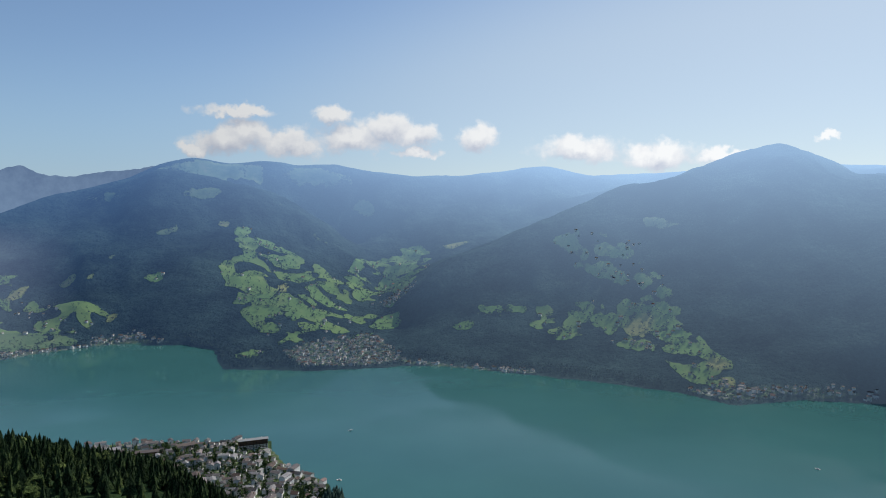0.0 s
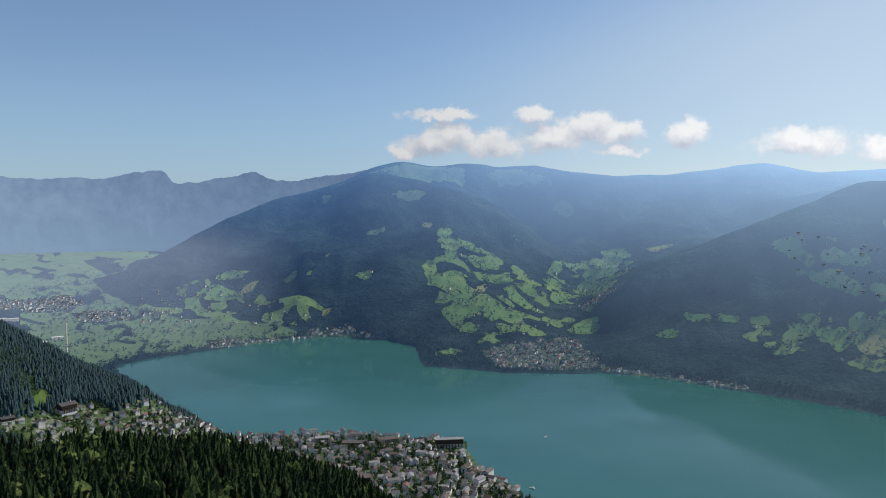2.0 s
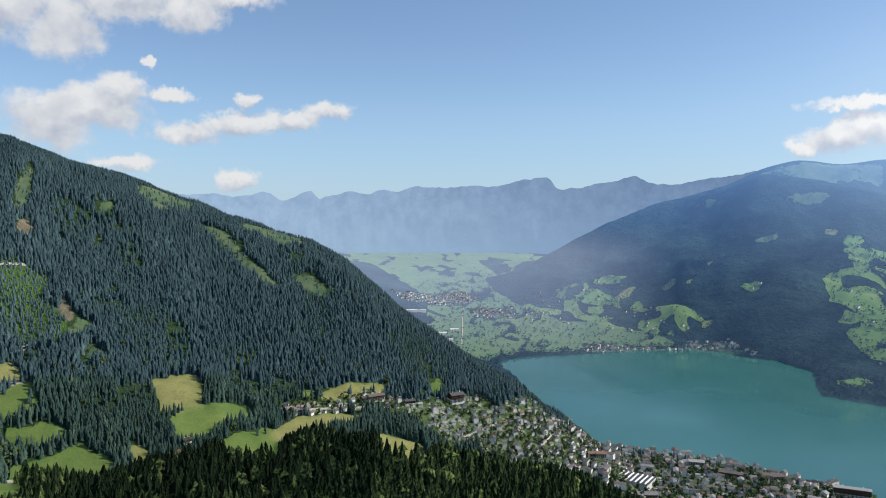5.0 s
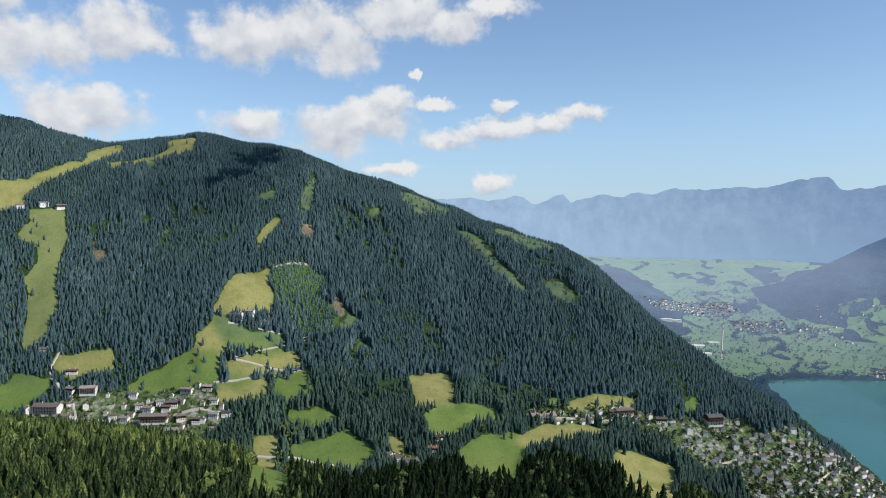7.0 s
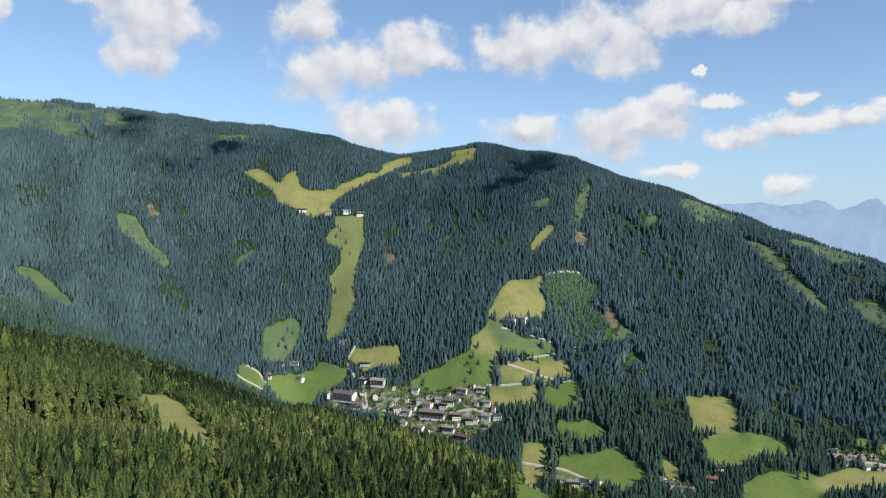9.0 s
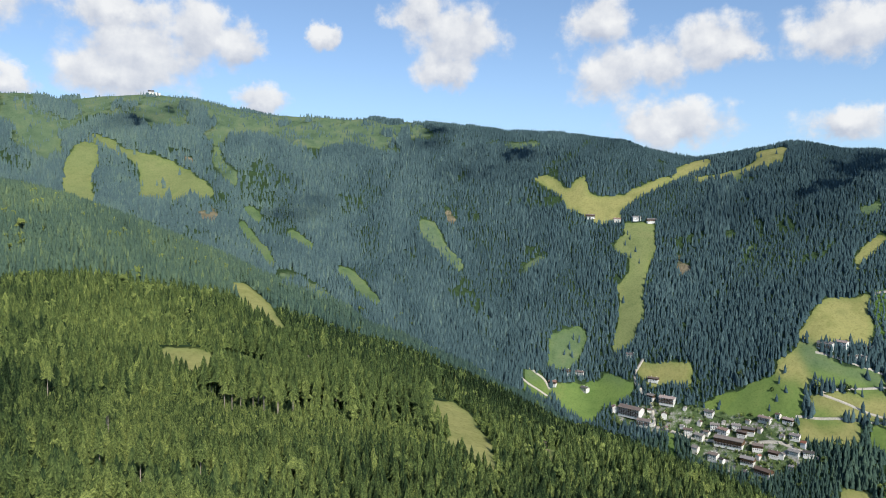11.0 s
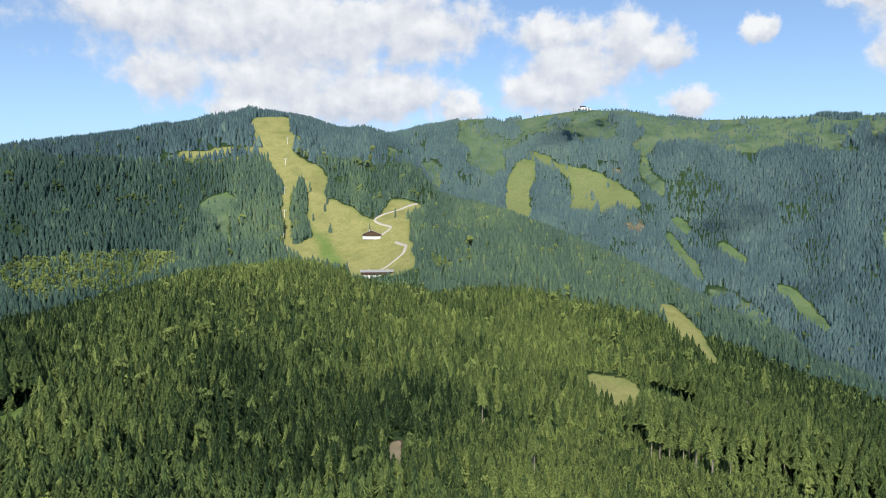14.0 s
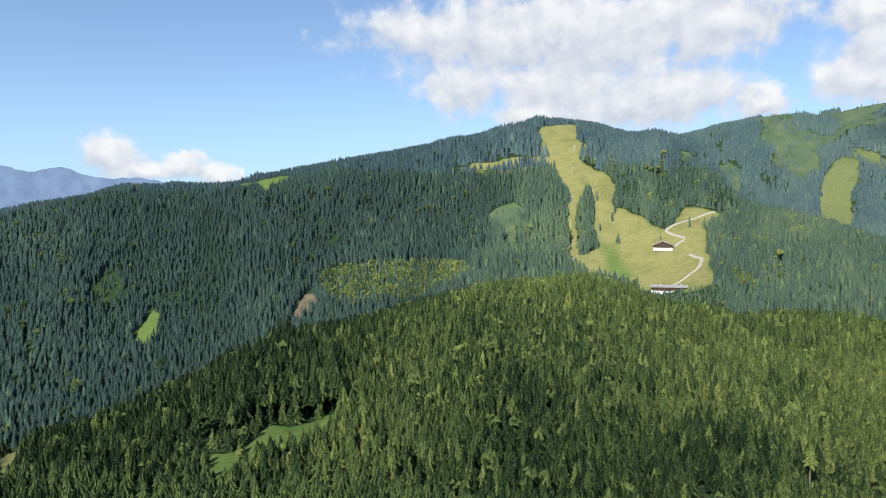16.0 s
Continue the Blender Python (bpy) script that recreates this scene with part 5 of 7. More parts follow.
def land_cover(x, y, z):
    """Per place: meadow, dryness, bare ground, settled ground, young scrub (0 to 1 each)."""
    shape = x.shape
    x, y, z = x.ravel(), y.ravel(), z.ravel()
    out = {k: np.zeros(x.shape) for k in ("meadow", "dryness", "bare", "town", "scrub", "age", "rough", "hedge")}
    # ragged edges
    broad = 11 * smooth(np.hypot(x, y), 900, 1300)
    wx = x + 6 * fbm(x, y, 40, 3, 41) + broad * fbm(x, y, 75, 3, 43)
    wy = y + 6 * fbm(x, y, 40, 3, 51) + broad * fbm(x, y, 75, 3, 53)
    for kind, poly in PATCHES:
        lo, hi = poly.min(0) - 12, poly.max(0) + 12
        near = np.nonzero((x > lo[0]) & (x < hi[0]) & (y > lo[1]) & (y < hi[1]))[0]
        if not len(near):
            continue
        near = near[inside(wx[near], wy[near], poly)]
        if kind == "wood":
            for k in out:
                out[k][near] = 0
        elif kind == "bare":
            out["bare"][near] = np.clip(0.75 + 1.1 * fbm(x[near], y[near], 22, 3, 221), 0, 1)
        elif kind == "town":
            out["town"][near] = 1
        elif kind == "village":
            out["town"][near] = 0.53
        elif kind in ("old", "young"):
            out["age"][near] = 1 if kind == "old" else -1
        elif kind == "scrub":
            out["scrub"][near] = 1
        else:
            mottled = 1.0
            if kind in ("pasture", "fell"):
                mottled = np.clip(0.72 + 0.9 * fbm(x[near], y[near], 160, 4, 131), 0, 1)
            if kind == "grove":
                mottled = smooth(fbm(x[near] + 0.5 * y[near], y[near], 70, 4, 181), 0.02, 0.1)
            out["meadow"][near] = mottled
            high = np.hypot(x[near], y[near]) > 1600
            out["rough"][near] = np.where(kind in ("pasture", "fell"), 1.0, 0.35 if kind == "piste" else 0.75 * (high & (z[near] > 200) & (bearing_of(x[near], y[near]) > 40) & (kind == "grass")))
            out["dryness"][near] = {"grass": 0.12, "hay": 0.8, "dry": 0.85, "pasture": 0.35, "piste": 0.55, "fell": 0.5, "grove": 0.2}[kind]
    # the fields of the valley plain
    r, b = np.hypot(x, y), bearing_of(x, y)
    level = np.interp(r, (2400, 2600, 3250, 3600, 3900, 4200, 4500, 4820), (0, 0, 32, 64, 115, 165, 215, 265))
    # bare grass along the highest crest
    alp = (b > 109) & (b < 139) & (r > line_at(6, b) - 250 + 150 * fbm(x, y, 170, 4, 191)) & (r < line_at(6, b) + 150)
    out["meadow"] = np.where(alp, np.clip(0.8 + 0.8 * fbm(x, y, 120, 4, 131), 0, 1), out["meadow"])
    out["rough"], out["dryness"] = np.where(alp, 1.0, out["rough"]), np.where(alp, 0.35, out["dryness"])
    plain = (np.abs(z - level) < 13) & (b > 27) & (b < 64) & (r > 2480 + 90 * fbm(x, y, 200, 3, 141)) & (lake_distance(x, y) > 60) & (out["town"] < 0.5)
    wooded = fbm(x + 0.4 * y, 2.2 * y, 260, 4, 151) > 0.42
    out["meadow"] = np.where(plain & ~wooded, 1, np.where(plain, 0, out["meadow"]))
    # the plain takes the duller rough colour to paint haze over its fields
    out["dryness"], out["rough"] = np.where(plain, 0.15, out["dryness"]), np.where(plain, 0.6, out["rough"])
    fields = (b > -34) & (b < 64) & (r > 2300) & (out["meadow"] > 0.5)
    rows = hedge_rows(x, y)
    hedge = (fields & (rows < 0.03)) | (plain & ~wooded & (rows < 0.055) & (fbm(x, y, 150, 2, 161) > -0.1))
    out["hedge"] = hedge * 1.0
    out["meadow"] = np.where(hedge, 0, out["meadow"])
    # small glades in the high woods and along the far shore's slopes
    glade = smooth(fbm(x, y, 110, 3, 61), 0.6, 0.68) * smooth(r, 1300, 1700) * smooth(z, 120, 260) * (1 - plain) * smooth(b, 50, 66)
    out["meadow"] = np.maximum(out["meadow"], 0.75 * glade * (out["bare"] < 0.5))
    out["rough"] = np.maximum(out["rough"], 0.85 * glade)
    return {k: v.reshape(shape) for k, v in out.items()}
# ---- the land: meshes ----
def mesh_object(name, verts, faces, mat, smooth_shade=True, attributes=None):
    me = bpy.data.meshes.new(name)
    faces = np.asarray(faces, np.int32)
    n, k = faces.shape
    me.vertices.add(len(verts))
    me.vertices.foreach_set("co", np.asarray(verts, np.float32).ravel())
    me.loops.add(n * k)
    me.loops.foreach_set("vertex_index", faces.ravel())
    me.polygons.add(n)
    me.polygons.foreach_set("loop_start", np.arange(n, dtype=np.int32) * k)
    me.polygons.foreach_set("use_smooth", np.full(n, smooth_shade))
    me.update(calc_edges=True)
    for key, values in (attributes or {}).items():
        me.attributes.new(key, "FLOAT", "POINT").data.foreach_set("value", np.asarray(values, np.float32))
    me.materials.append(mat)
    return new(name, me)


def used_only(verts, faces, extra):
    keep = np.unique(faces)
    back = np.full(len(verts), -1)
    back[keep] = np.arange(len(keep))
    return verts[keep], back[faces], {k: v[keep] for k, v in extra.items()}


def land_sheet(bearings, rings, closed, keep, name, label, category, mat):
    """One sheet of land on a polar grid; keep picks its faces by bearing and distance."""
    bb, rr = np.meshgrid(np.radians(bearings), rings)
    x, y = -np.sin(bb) * rr, np.cos(bb) * rr
    z = height(x, y)
    cover = land_cover(x, y, z)
    for k, v in cover.items():
        # soft borders
        for axis in (0, 1):
            v = (np.roll(v, 1, axis) + 2 * v + np.roll(v, -1, axis)) / 4
        cover[k] = v
    nb, nr = len(bearings), len(rings)
    i, j = np.meshgrid(np.arange(nb if closed else nb - 1), np.arange(nr - 1))
    i1 = (i + 1) % nb
    faces = np.stack([j * nb + i, j * nb + i1, (j + 1) * nb + i1, (j + 1) * nb + i], -1).reshape(-1, 4)
    verts = np.stack([x, y, z], -1).reshape(-1, 3)
    v, f, e = used_only(verts, faces[keep(bearings[i], rings[j]).ravel()], {k: v.ravel() for k, v in cover.items()})
    tagged(mesh_object(name, v, f, mat, True, e), label, category, kind="structure")


def shore_split(b):
    return 0.5 * (line_at(7, b) + line_at(8, b))


def build_land():
    bearings = np.concatenate([np.arange(-38, 200, 0.28), np.arange(200, 322, 2.0)])
    rings = np.concatenate([[0.5, 15, 30], np.geomspace(45, 215, 14), np.geomspace(225, 1100, 84), np.arange(1110, 2210, 11.0), np.arange(2215, 4885, 17.0)])
    land_sheet(bearings, rings, True, lambda b, r: (r <= shore_split(b) + 20) & ((b < 250) | (r <= line_at(8, b))) & ((b < 66) | (r < line_at(7, b) + 120)),
               "ground", "wooded mountain slopes with meadows above a lake", "ground", ground_mat)
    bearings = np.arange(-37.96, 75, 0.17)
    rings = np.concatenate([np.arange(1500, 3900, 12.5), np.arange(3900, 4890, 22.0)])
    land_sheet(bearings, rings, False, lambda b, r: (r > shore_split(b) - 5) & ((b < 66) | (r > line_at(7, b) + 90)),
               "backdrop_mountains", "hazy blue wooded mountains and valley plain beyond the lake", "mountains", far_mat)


build_land()

xs, ys = np.meshgrid(np.linspace(-1750, 2100, 40), np.linspace(-200, 2850, 32))
k = np.arange(31 * 40).reshape(31, 40)[:, :39].ravel()
tagged(mesh_object("water", np.stack([xs, ys, 0 * xs], -1).reshape(-1, 3), np.stack([k, k + 1, k + 41, k + 40], -1), water_mat),
       "calm turquoise lake water reflecting the sky", "lake", kind="structure")


def build_range(name, label, table, base):
    t = np.array(sorted(table), float)
    b = np.arange(t[0, 0], t[-1, 0], 0.12)
    crest = np.interp(b, t[:, 0], t[:, 2])
    crest = np.convolve(np.pad(crest, 2, "edge"), np.ones(5) / 5, "valid") + 16 * fbm(b * 60, b * 0, 50, 5, 3)
    rows = []
    for k, s in enumerate(np.linspace(0, 1, 14)):
        r = 4790 + 95 * s
        fold = 26 * fbm(b * 85, b * 0 + k * 40, 130, 4, 9) * math.sin(math.pi * min(1, s + 0.05)) if k < 13 else 0
        rows.append(np.stack([-np.sin(np.radians(b)) * (r + fold), np.cos(np.radians(b)) * (r + fold), base + (crest - base) * s], -1))
    n = len(b)
    i, j = np.meshgrid(np.arange(n - 1), np.arange(13))
    f = np.stack([j * n + i, j * n + i + 1, (j + 1) * n + i + 1, (j + 1) * n + i], -1).reshape(-1, 4)
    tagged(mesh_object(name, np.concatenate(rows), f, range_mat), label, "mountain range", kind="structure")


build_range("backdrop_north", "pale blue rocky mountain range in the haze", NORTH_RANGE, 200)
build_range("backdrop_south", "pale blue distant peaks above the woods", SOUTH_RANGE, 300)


# ---- woods ----
def tree_material(name, dark, light, fresh, gloom=0.42, fleck=1.0):
    m, t, b = material(name, 0.9)
    b.inputs["Specular IOR Level"].default_value = 0.06
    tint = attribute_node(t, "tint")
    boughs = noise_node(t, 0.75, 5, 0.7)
    # lowest stop, dimmed by gloom, paints the boughs' self-shadow into the colour
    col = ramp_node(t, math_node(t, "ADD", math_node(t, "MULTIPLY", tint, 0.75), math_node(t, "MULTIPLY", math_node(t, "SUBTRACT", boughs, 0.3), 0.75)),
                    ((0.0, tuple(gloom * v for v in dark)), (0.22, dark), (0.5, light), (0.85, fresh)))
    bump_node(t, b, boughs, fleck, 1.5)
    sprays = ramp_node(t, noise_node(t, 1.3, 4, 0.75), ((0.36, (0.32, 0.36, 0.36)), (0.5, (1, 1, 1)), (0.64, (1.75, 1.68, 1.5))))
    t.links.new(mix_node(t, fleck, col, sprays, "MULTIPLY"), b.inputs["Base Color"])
    return m


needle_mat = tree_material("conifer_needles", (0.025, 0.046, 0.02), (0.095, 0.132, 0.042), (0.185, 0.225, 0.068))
# haze painted into the next two base colours: bluer, with lifted darks
high_mat = tree_material("hazed_high_needles", (0.046, 0.082, 0.092), (0.08, 0.13, 0.136), (0.122, 0.18, 0.15), 0.88, 0.45)
mid_mat = tree_material("hazed_valley_needles", (0.04, 0.073, 0.062), (0.072, 0.117, 0.082), (0.128, 0.178, 0.088), 0.82, 0.5)
bark_mat, bark_tree, bark_bsdf = material("grey_brown_bark", 0.95)
bark_tree.links.new(ramp_node(bark_tree, noise_node(bark_tree, 1.5, 5), ((0.3, (0.2, 0.17, 0.13)), (0.7, (0.42, 0.37, 0.31)))), bark_bsdf.inputs["Base Color"])


def spruce_shape(tiers, points, seed, trunk_sides=0, base=0.06, wide=0.22, droop=0.9):
    """A spruce one metre high: ragged skirts of boughs round a thin stem. Triangles only."""
    rng = np.random.default_rng(seed)
    verts, faces = [], []
    for k in range(tiers):
        s = k / tiers
        low = base + (1 - base) * s * 0.93
        high = min(1.0, low + (1 - base) / tiers * 1.9)
        rad = wide * (1 - s) ** 0.7 + 0.015
        top = len(verts)
        verts.append((0.01 * rng.normal(), 0.01 * rng.normal(), high))
        spin = rng.uniform(0, 6.28)
        for i in range(points):
            a = spin + 6.2832 * i / points
            q = rad * (1.2 if i % 2 else 0.6) * rng.uniform(0.8, 1.2)
            verts.append((q * math.cos(a), q * math.sin(a), low - droop * 0.06 * (1 if i % 2 else 0) * rng.uniform(0.5, 1.5)))
        for i in range(points):
            faces.append((top, top + 1 + i, top + 1 + (i + 1) % points))
    if trunk_sides:
        first = len(verts)
        for i in range(trunk_sides):
            a = 6.2832 * i / trunk_sides
            verts.append((0.016 * math.cos(a), 0.016 * math.sin(a), -0.06))
        verts.append((0, 0, 0.8))
        for i in range(trunk_sides):
            faces.append((first + i, first + (i + 1) % trunk_sides, first + trunk_sides))
    return np.array(verts), np.array(faces)


def broad_shape(seed, clumps=13, rad=0.34):
    """A broad-leaved tree one metre high: many small tilted leaf clumps round a stem."""
    rng = np.random.default_rng(seed)
    verts, faces = [], []
    for k in range(clumps):
        a, h = rng.uniform(0, 6.28), rng.uniform(0.3, 0.95)
        q = rad * math.sqrt(max(0.05, 1 - ((h - 0.55) / 0.5) ** 2)) * rng.uniform(0.3, 0.9)
        c = np.array((q * math.cos(a), q * math.sin(a), h))
        s = rng.uniform(0.13, 0.24)
        p = [c + s * np.array(v) * rng.uniform(0.7, 1.2) for v in ((1, 0, -.2), (-.5, .87, -.3), (-.5, -.87, -.2), (0, 0, .8))]
        n = len(verts)
        verts += [tuple(v) for v in p]
        faces += [(n, n + 1, n + 3), (n + 1, n + 2, n + 3), (n + 2, n, n + 3)]
    n = len(verts)
    verts += [(0.02, 0, -0.05), (-0.01, 0.02, -0.05), (-0.01, -0.02, -0.05), (0, 0, 0.6)]
    faces += [(n, n + 1, n + 3), (n + 1, n + 2, n + 3), (n + 2, n, n + 3)]
    return np.array(verts), np.array(faces)


def plant(name, label, shapes, x, y, z, tall, wide, tint, rng, mat=None, round_shade=False):
    """All the trees of one stand in one mesh."""
    which = rng.integers(0, len(shapes), len(x))
    turn = rng.uniform(0, 6.28, len(x))
    all_v, all_f, all_t, count = [], [], [], 0
    for k, (v, f) in enumerate(shapes):
        i = np.nonzero(which == k)[0]
        if not len(i):
            continue
        c, s = np.cos(turn[i])[:, None], np.sin(turn[i])[:, None]
        px = (v[:, 0] * c - v[:, 1] * s) * (tall * wide)[i, None] + x[i, None]
        py = (v[:, 0] * s + v[:, 1] * c) * (tall * wide)[i, None] + y[i, None]
        pz = v[:, 2] * tall[i, None] + z[i, None]
        all_v.append(np.stack([px, py, pz], -1).reshape(-1, 3))
        all_f.append((f[None] + (count + np.arange(len(i)) * len(v))[:, None, None]).reshape(-1, 3))
        # young tip growth is lighter; inner boughs are darkened, painting shade between the tiers
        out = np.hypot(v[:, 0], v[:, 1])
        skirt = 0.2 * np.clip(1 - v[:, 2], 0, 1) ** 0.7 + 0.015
        tip_shade = np.where(out < 0.03, -0.34, np.where(out < 0.92 * skirt, -0.22, 0.24)) + 0.1 * (v[:, 2] > 0.93)
        all_t.append((tint[i, None] + tip_shade * (0.35 if round_shade else np.clip(12.0 / np.maximum(tall[i, None], 1), 0.5, 1))).ravel())
        count += len(i) * len(v)
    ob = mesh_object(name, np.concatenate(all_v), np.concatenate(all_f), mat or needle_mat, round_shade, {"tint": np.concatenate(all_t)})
    return tagged(ob, label, "woods", kind="stuff")


# Woods out of sight behind the ridges stay bare floor: the skyline from over the lookout, ring by ring.
SIGHT_B, SIGHT_R = np.arange(-40, 202, 0.5), np.arange(60, 3300, 12.0)


def sight_table(ex, ey, ez):
    bb, rr = np.meshgrid(np.radians(SIGHT_B), SIGHT_R)
    px, py = ex - np.sin(bb) * rr, ey + np.cos(bb) * rr
    rise = (height(px, py) - ez) / rr
    return np.maximum.accumulate(rise, 0)


LOOKOUTS = [(p, sight_table(*p)) for p in ((0, 0, 505), (-25, 76, 535), (-100, 25, 572))]


def in_sight(x, y, z, margin):
    seen = np.zeros(x.shape, bool)
    for (ex, ey, ez), table in LOOKOUTS:
        dx, dy = x - ex, y - ey
        r = np.hypot(dx, dy)
        i = np.clip(((bearing_of(dx, dy) - SIGHT_B[0]) / 0.5).astype(int), 0, len(SIGHT_B) - 1)
        j = np.clip(((r - 30 - SIGHT_R[0]) / 12).astype(int), 0, len(SIGHT_R) - 1)
        seen |= (z + margin - ez) / r > table[j, i]
    return seen


def stand(rmin, rmax, gap, seed):
    """Places for trees between two distances, clear of meadows, town and water."""
    rng = np.random.default_rng(seed)
    n = int(rmax / gap) + 1
    gx, gy = np.meshgrid(np.arange(-n, n + 1) * gap, np.arange(-n, n + 1) * gap)
    x = (gx + rng.uniform(-0.45, 0.45, gx.shape) * gap).ravel()
    y = (gy + rng.uniform(-0.45, 0.45, gx.shape) * gap).ravel()
    r, b = np.hypot(x, y), bearing_of(x, y)
    k = (r >= rmin) & (r < rmax) & (b > 8) & (b < 199) & ((r < line_at(6, b) + 90) | ((b < 37) & (r < 1900)))
    x, y = x[k], y[k]
    z = height(x, y)
    k = (z > 1.3) & in_sight(x, y, z, 16)
    x, y, z = x[k], y[k], z[k]
    cover = land_cover(x, y, z)
    lush = rng.uniform(0, 1, x.shape)
    density = 1 - 1.0 * (cover["meadow"] > 0.5) - (cover["bare"] > 0.5)
    density = np.where((cover["meadow"] > 0.5) & (np.hypot(x, y) > 1250) & (fbm(x, y, 45, 2, 211) > 0.25), 0.05, density)
    density = np.where(cover["town"] > 0.5, np.where(np.hypot(x, y) > 2000, 0.15, np.where(lake_distance(x, y) < 26, 0.85, 0.3)), density)
    density = np.where((cover["rough"] > 0.9) & (cover["meadow"] > 0.5) & (cover["dryness"] < 0.5), np.where(fbm(x, y, 60, 2, 171) > 0.1, 0.3, 0.05), density)
    density = np.where((np.hypot(x, y) > 1000) & (fbm(x, y, 90, 3, 71) < -0.35), density * 0.35, density)
    k = lush < density
    x, y, z = x[k], y[k], z[k]
    cover = {a: v[k] for a, v in cover.items()}
    clump = fbm(x, y, 110, 3, 81)
    fresh = smooth(fbm(x, y, 190, 3, 91), 0.05, 0.5)
    tint = np.clip(0.36 + 0.2 * clump + 0.2 * fresh + rng.normal(0, 0.12, x.shape), 0, 1)
    tint = np.where(rng.uniform(0, 1, x.shape) < 0.05, rng.uniform(0.75, 1.0, x.shape), tint)
    tint = np.where(cover["scrub"] > 0.5, np.clip(tint + 0.35, 0, 1), tint)
    tint = np.where(cover["town"] > 0.5, tint + 0.25, tint)
    b = bearing_of(x, y)
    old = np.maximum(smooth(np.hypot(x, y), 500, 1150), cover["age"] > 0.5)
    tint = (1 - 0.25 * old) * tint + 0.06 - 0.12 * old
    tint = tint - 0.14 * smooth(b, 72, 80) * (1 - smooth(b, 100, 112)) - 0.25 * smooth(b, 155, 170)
    # light by bearing painted into the tint: backlit woods darker, front-lit ones lighter
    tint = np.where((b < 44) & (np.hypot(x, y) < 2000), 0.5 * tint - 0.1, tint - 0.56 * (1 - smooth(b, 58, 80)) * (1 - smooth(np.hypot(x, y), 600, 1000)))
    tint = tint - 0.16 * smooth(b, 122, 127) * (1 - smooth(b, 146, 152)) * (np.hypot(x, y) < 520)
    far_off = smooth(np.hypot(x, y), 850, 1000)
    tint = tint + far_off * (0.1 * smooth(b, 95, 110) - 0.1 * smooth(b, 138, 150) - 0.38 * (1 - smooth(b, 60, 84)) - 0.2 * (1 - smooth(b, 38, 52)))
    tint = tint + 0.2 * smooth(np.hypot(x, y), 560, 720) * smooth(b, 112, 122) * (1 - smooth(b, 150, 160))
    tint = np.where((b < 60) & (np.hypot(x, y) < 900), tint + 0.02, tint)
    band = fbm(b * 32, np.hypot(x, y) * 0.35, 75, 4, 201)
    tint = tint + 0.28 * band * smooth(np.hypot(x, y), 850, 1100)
    age = (1 + 0.45 * band * smooth(np.hypot(x, y), 850, 1100)) * np.where(fbm(x, y, 170, 2, 121) > 0.0, 1.15, 0.85) * np.where(cover["age"] > 0.5, 1.85, np.where(cover["age"] < -0.5, 0.45, 1.0))
    tall = 12.5 * age * (1 + 0.1 * clump) * (1 + (rng.uniform(0.62, 1.25, x.shape) - 1) * (1 - 0.45 * old))
    tall = np.where(cover["scrub"] > 0.5, tall * 0.55, tall)
    tall = np.where(cover["town"] > 0.5, tall * 1.3, tall)
    tall = np.where((cover["rough"] > 0.9) & (cover["meadow"] > 0.5), tall * 0.55, tall)
    return x, y, z, tall, tint, cover, rng


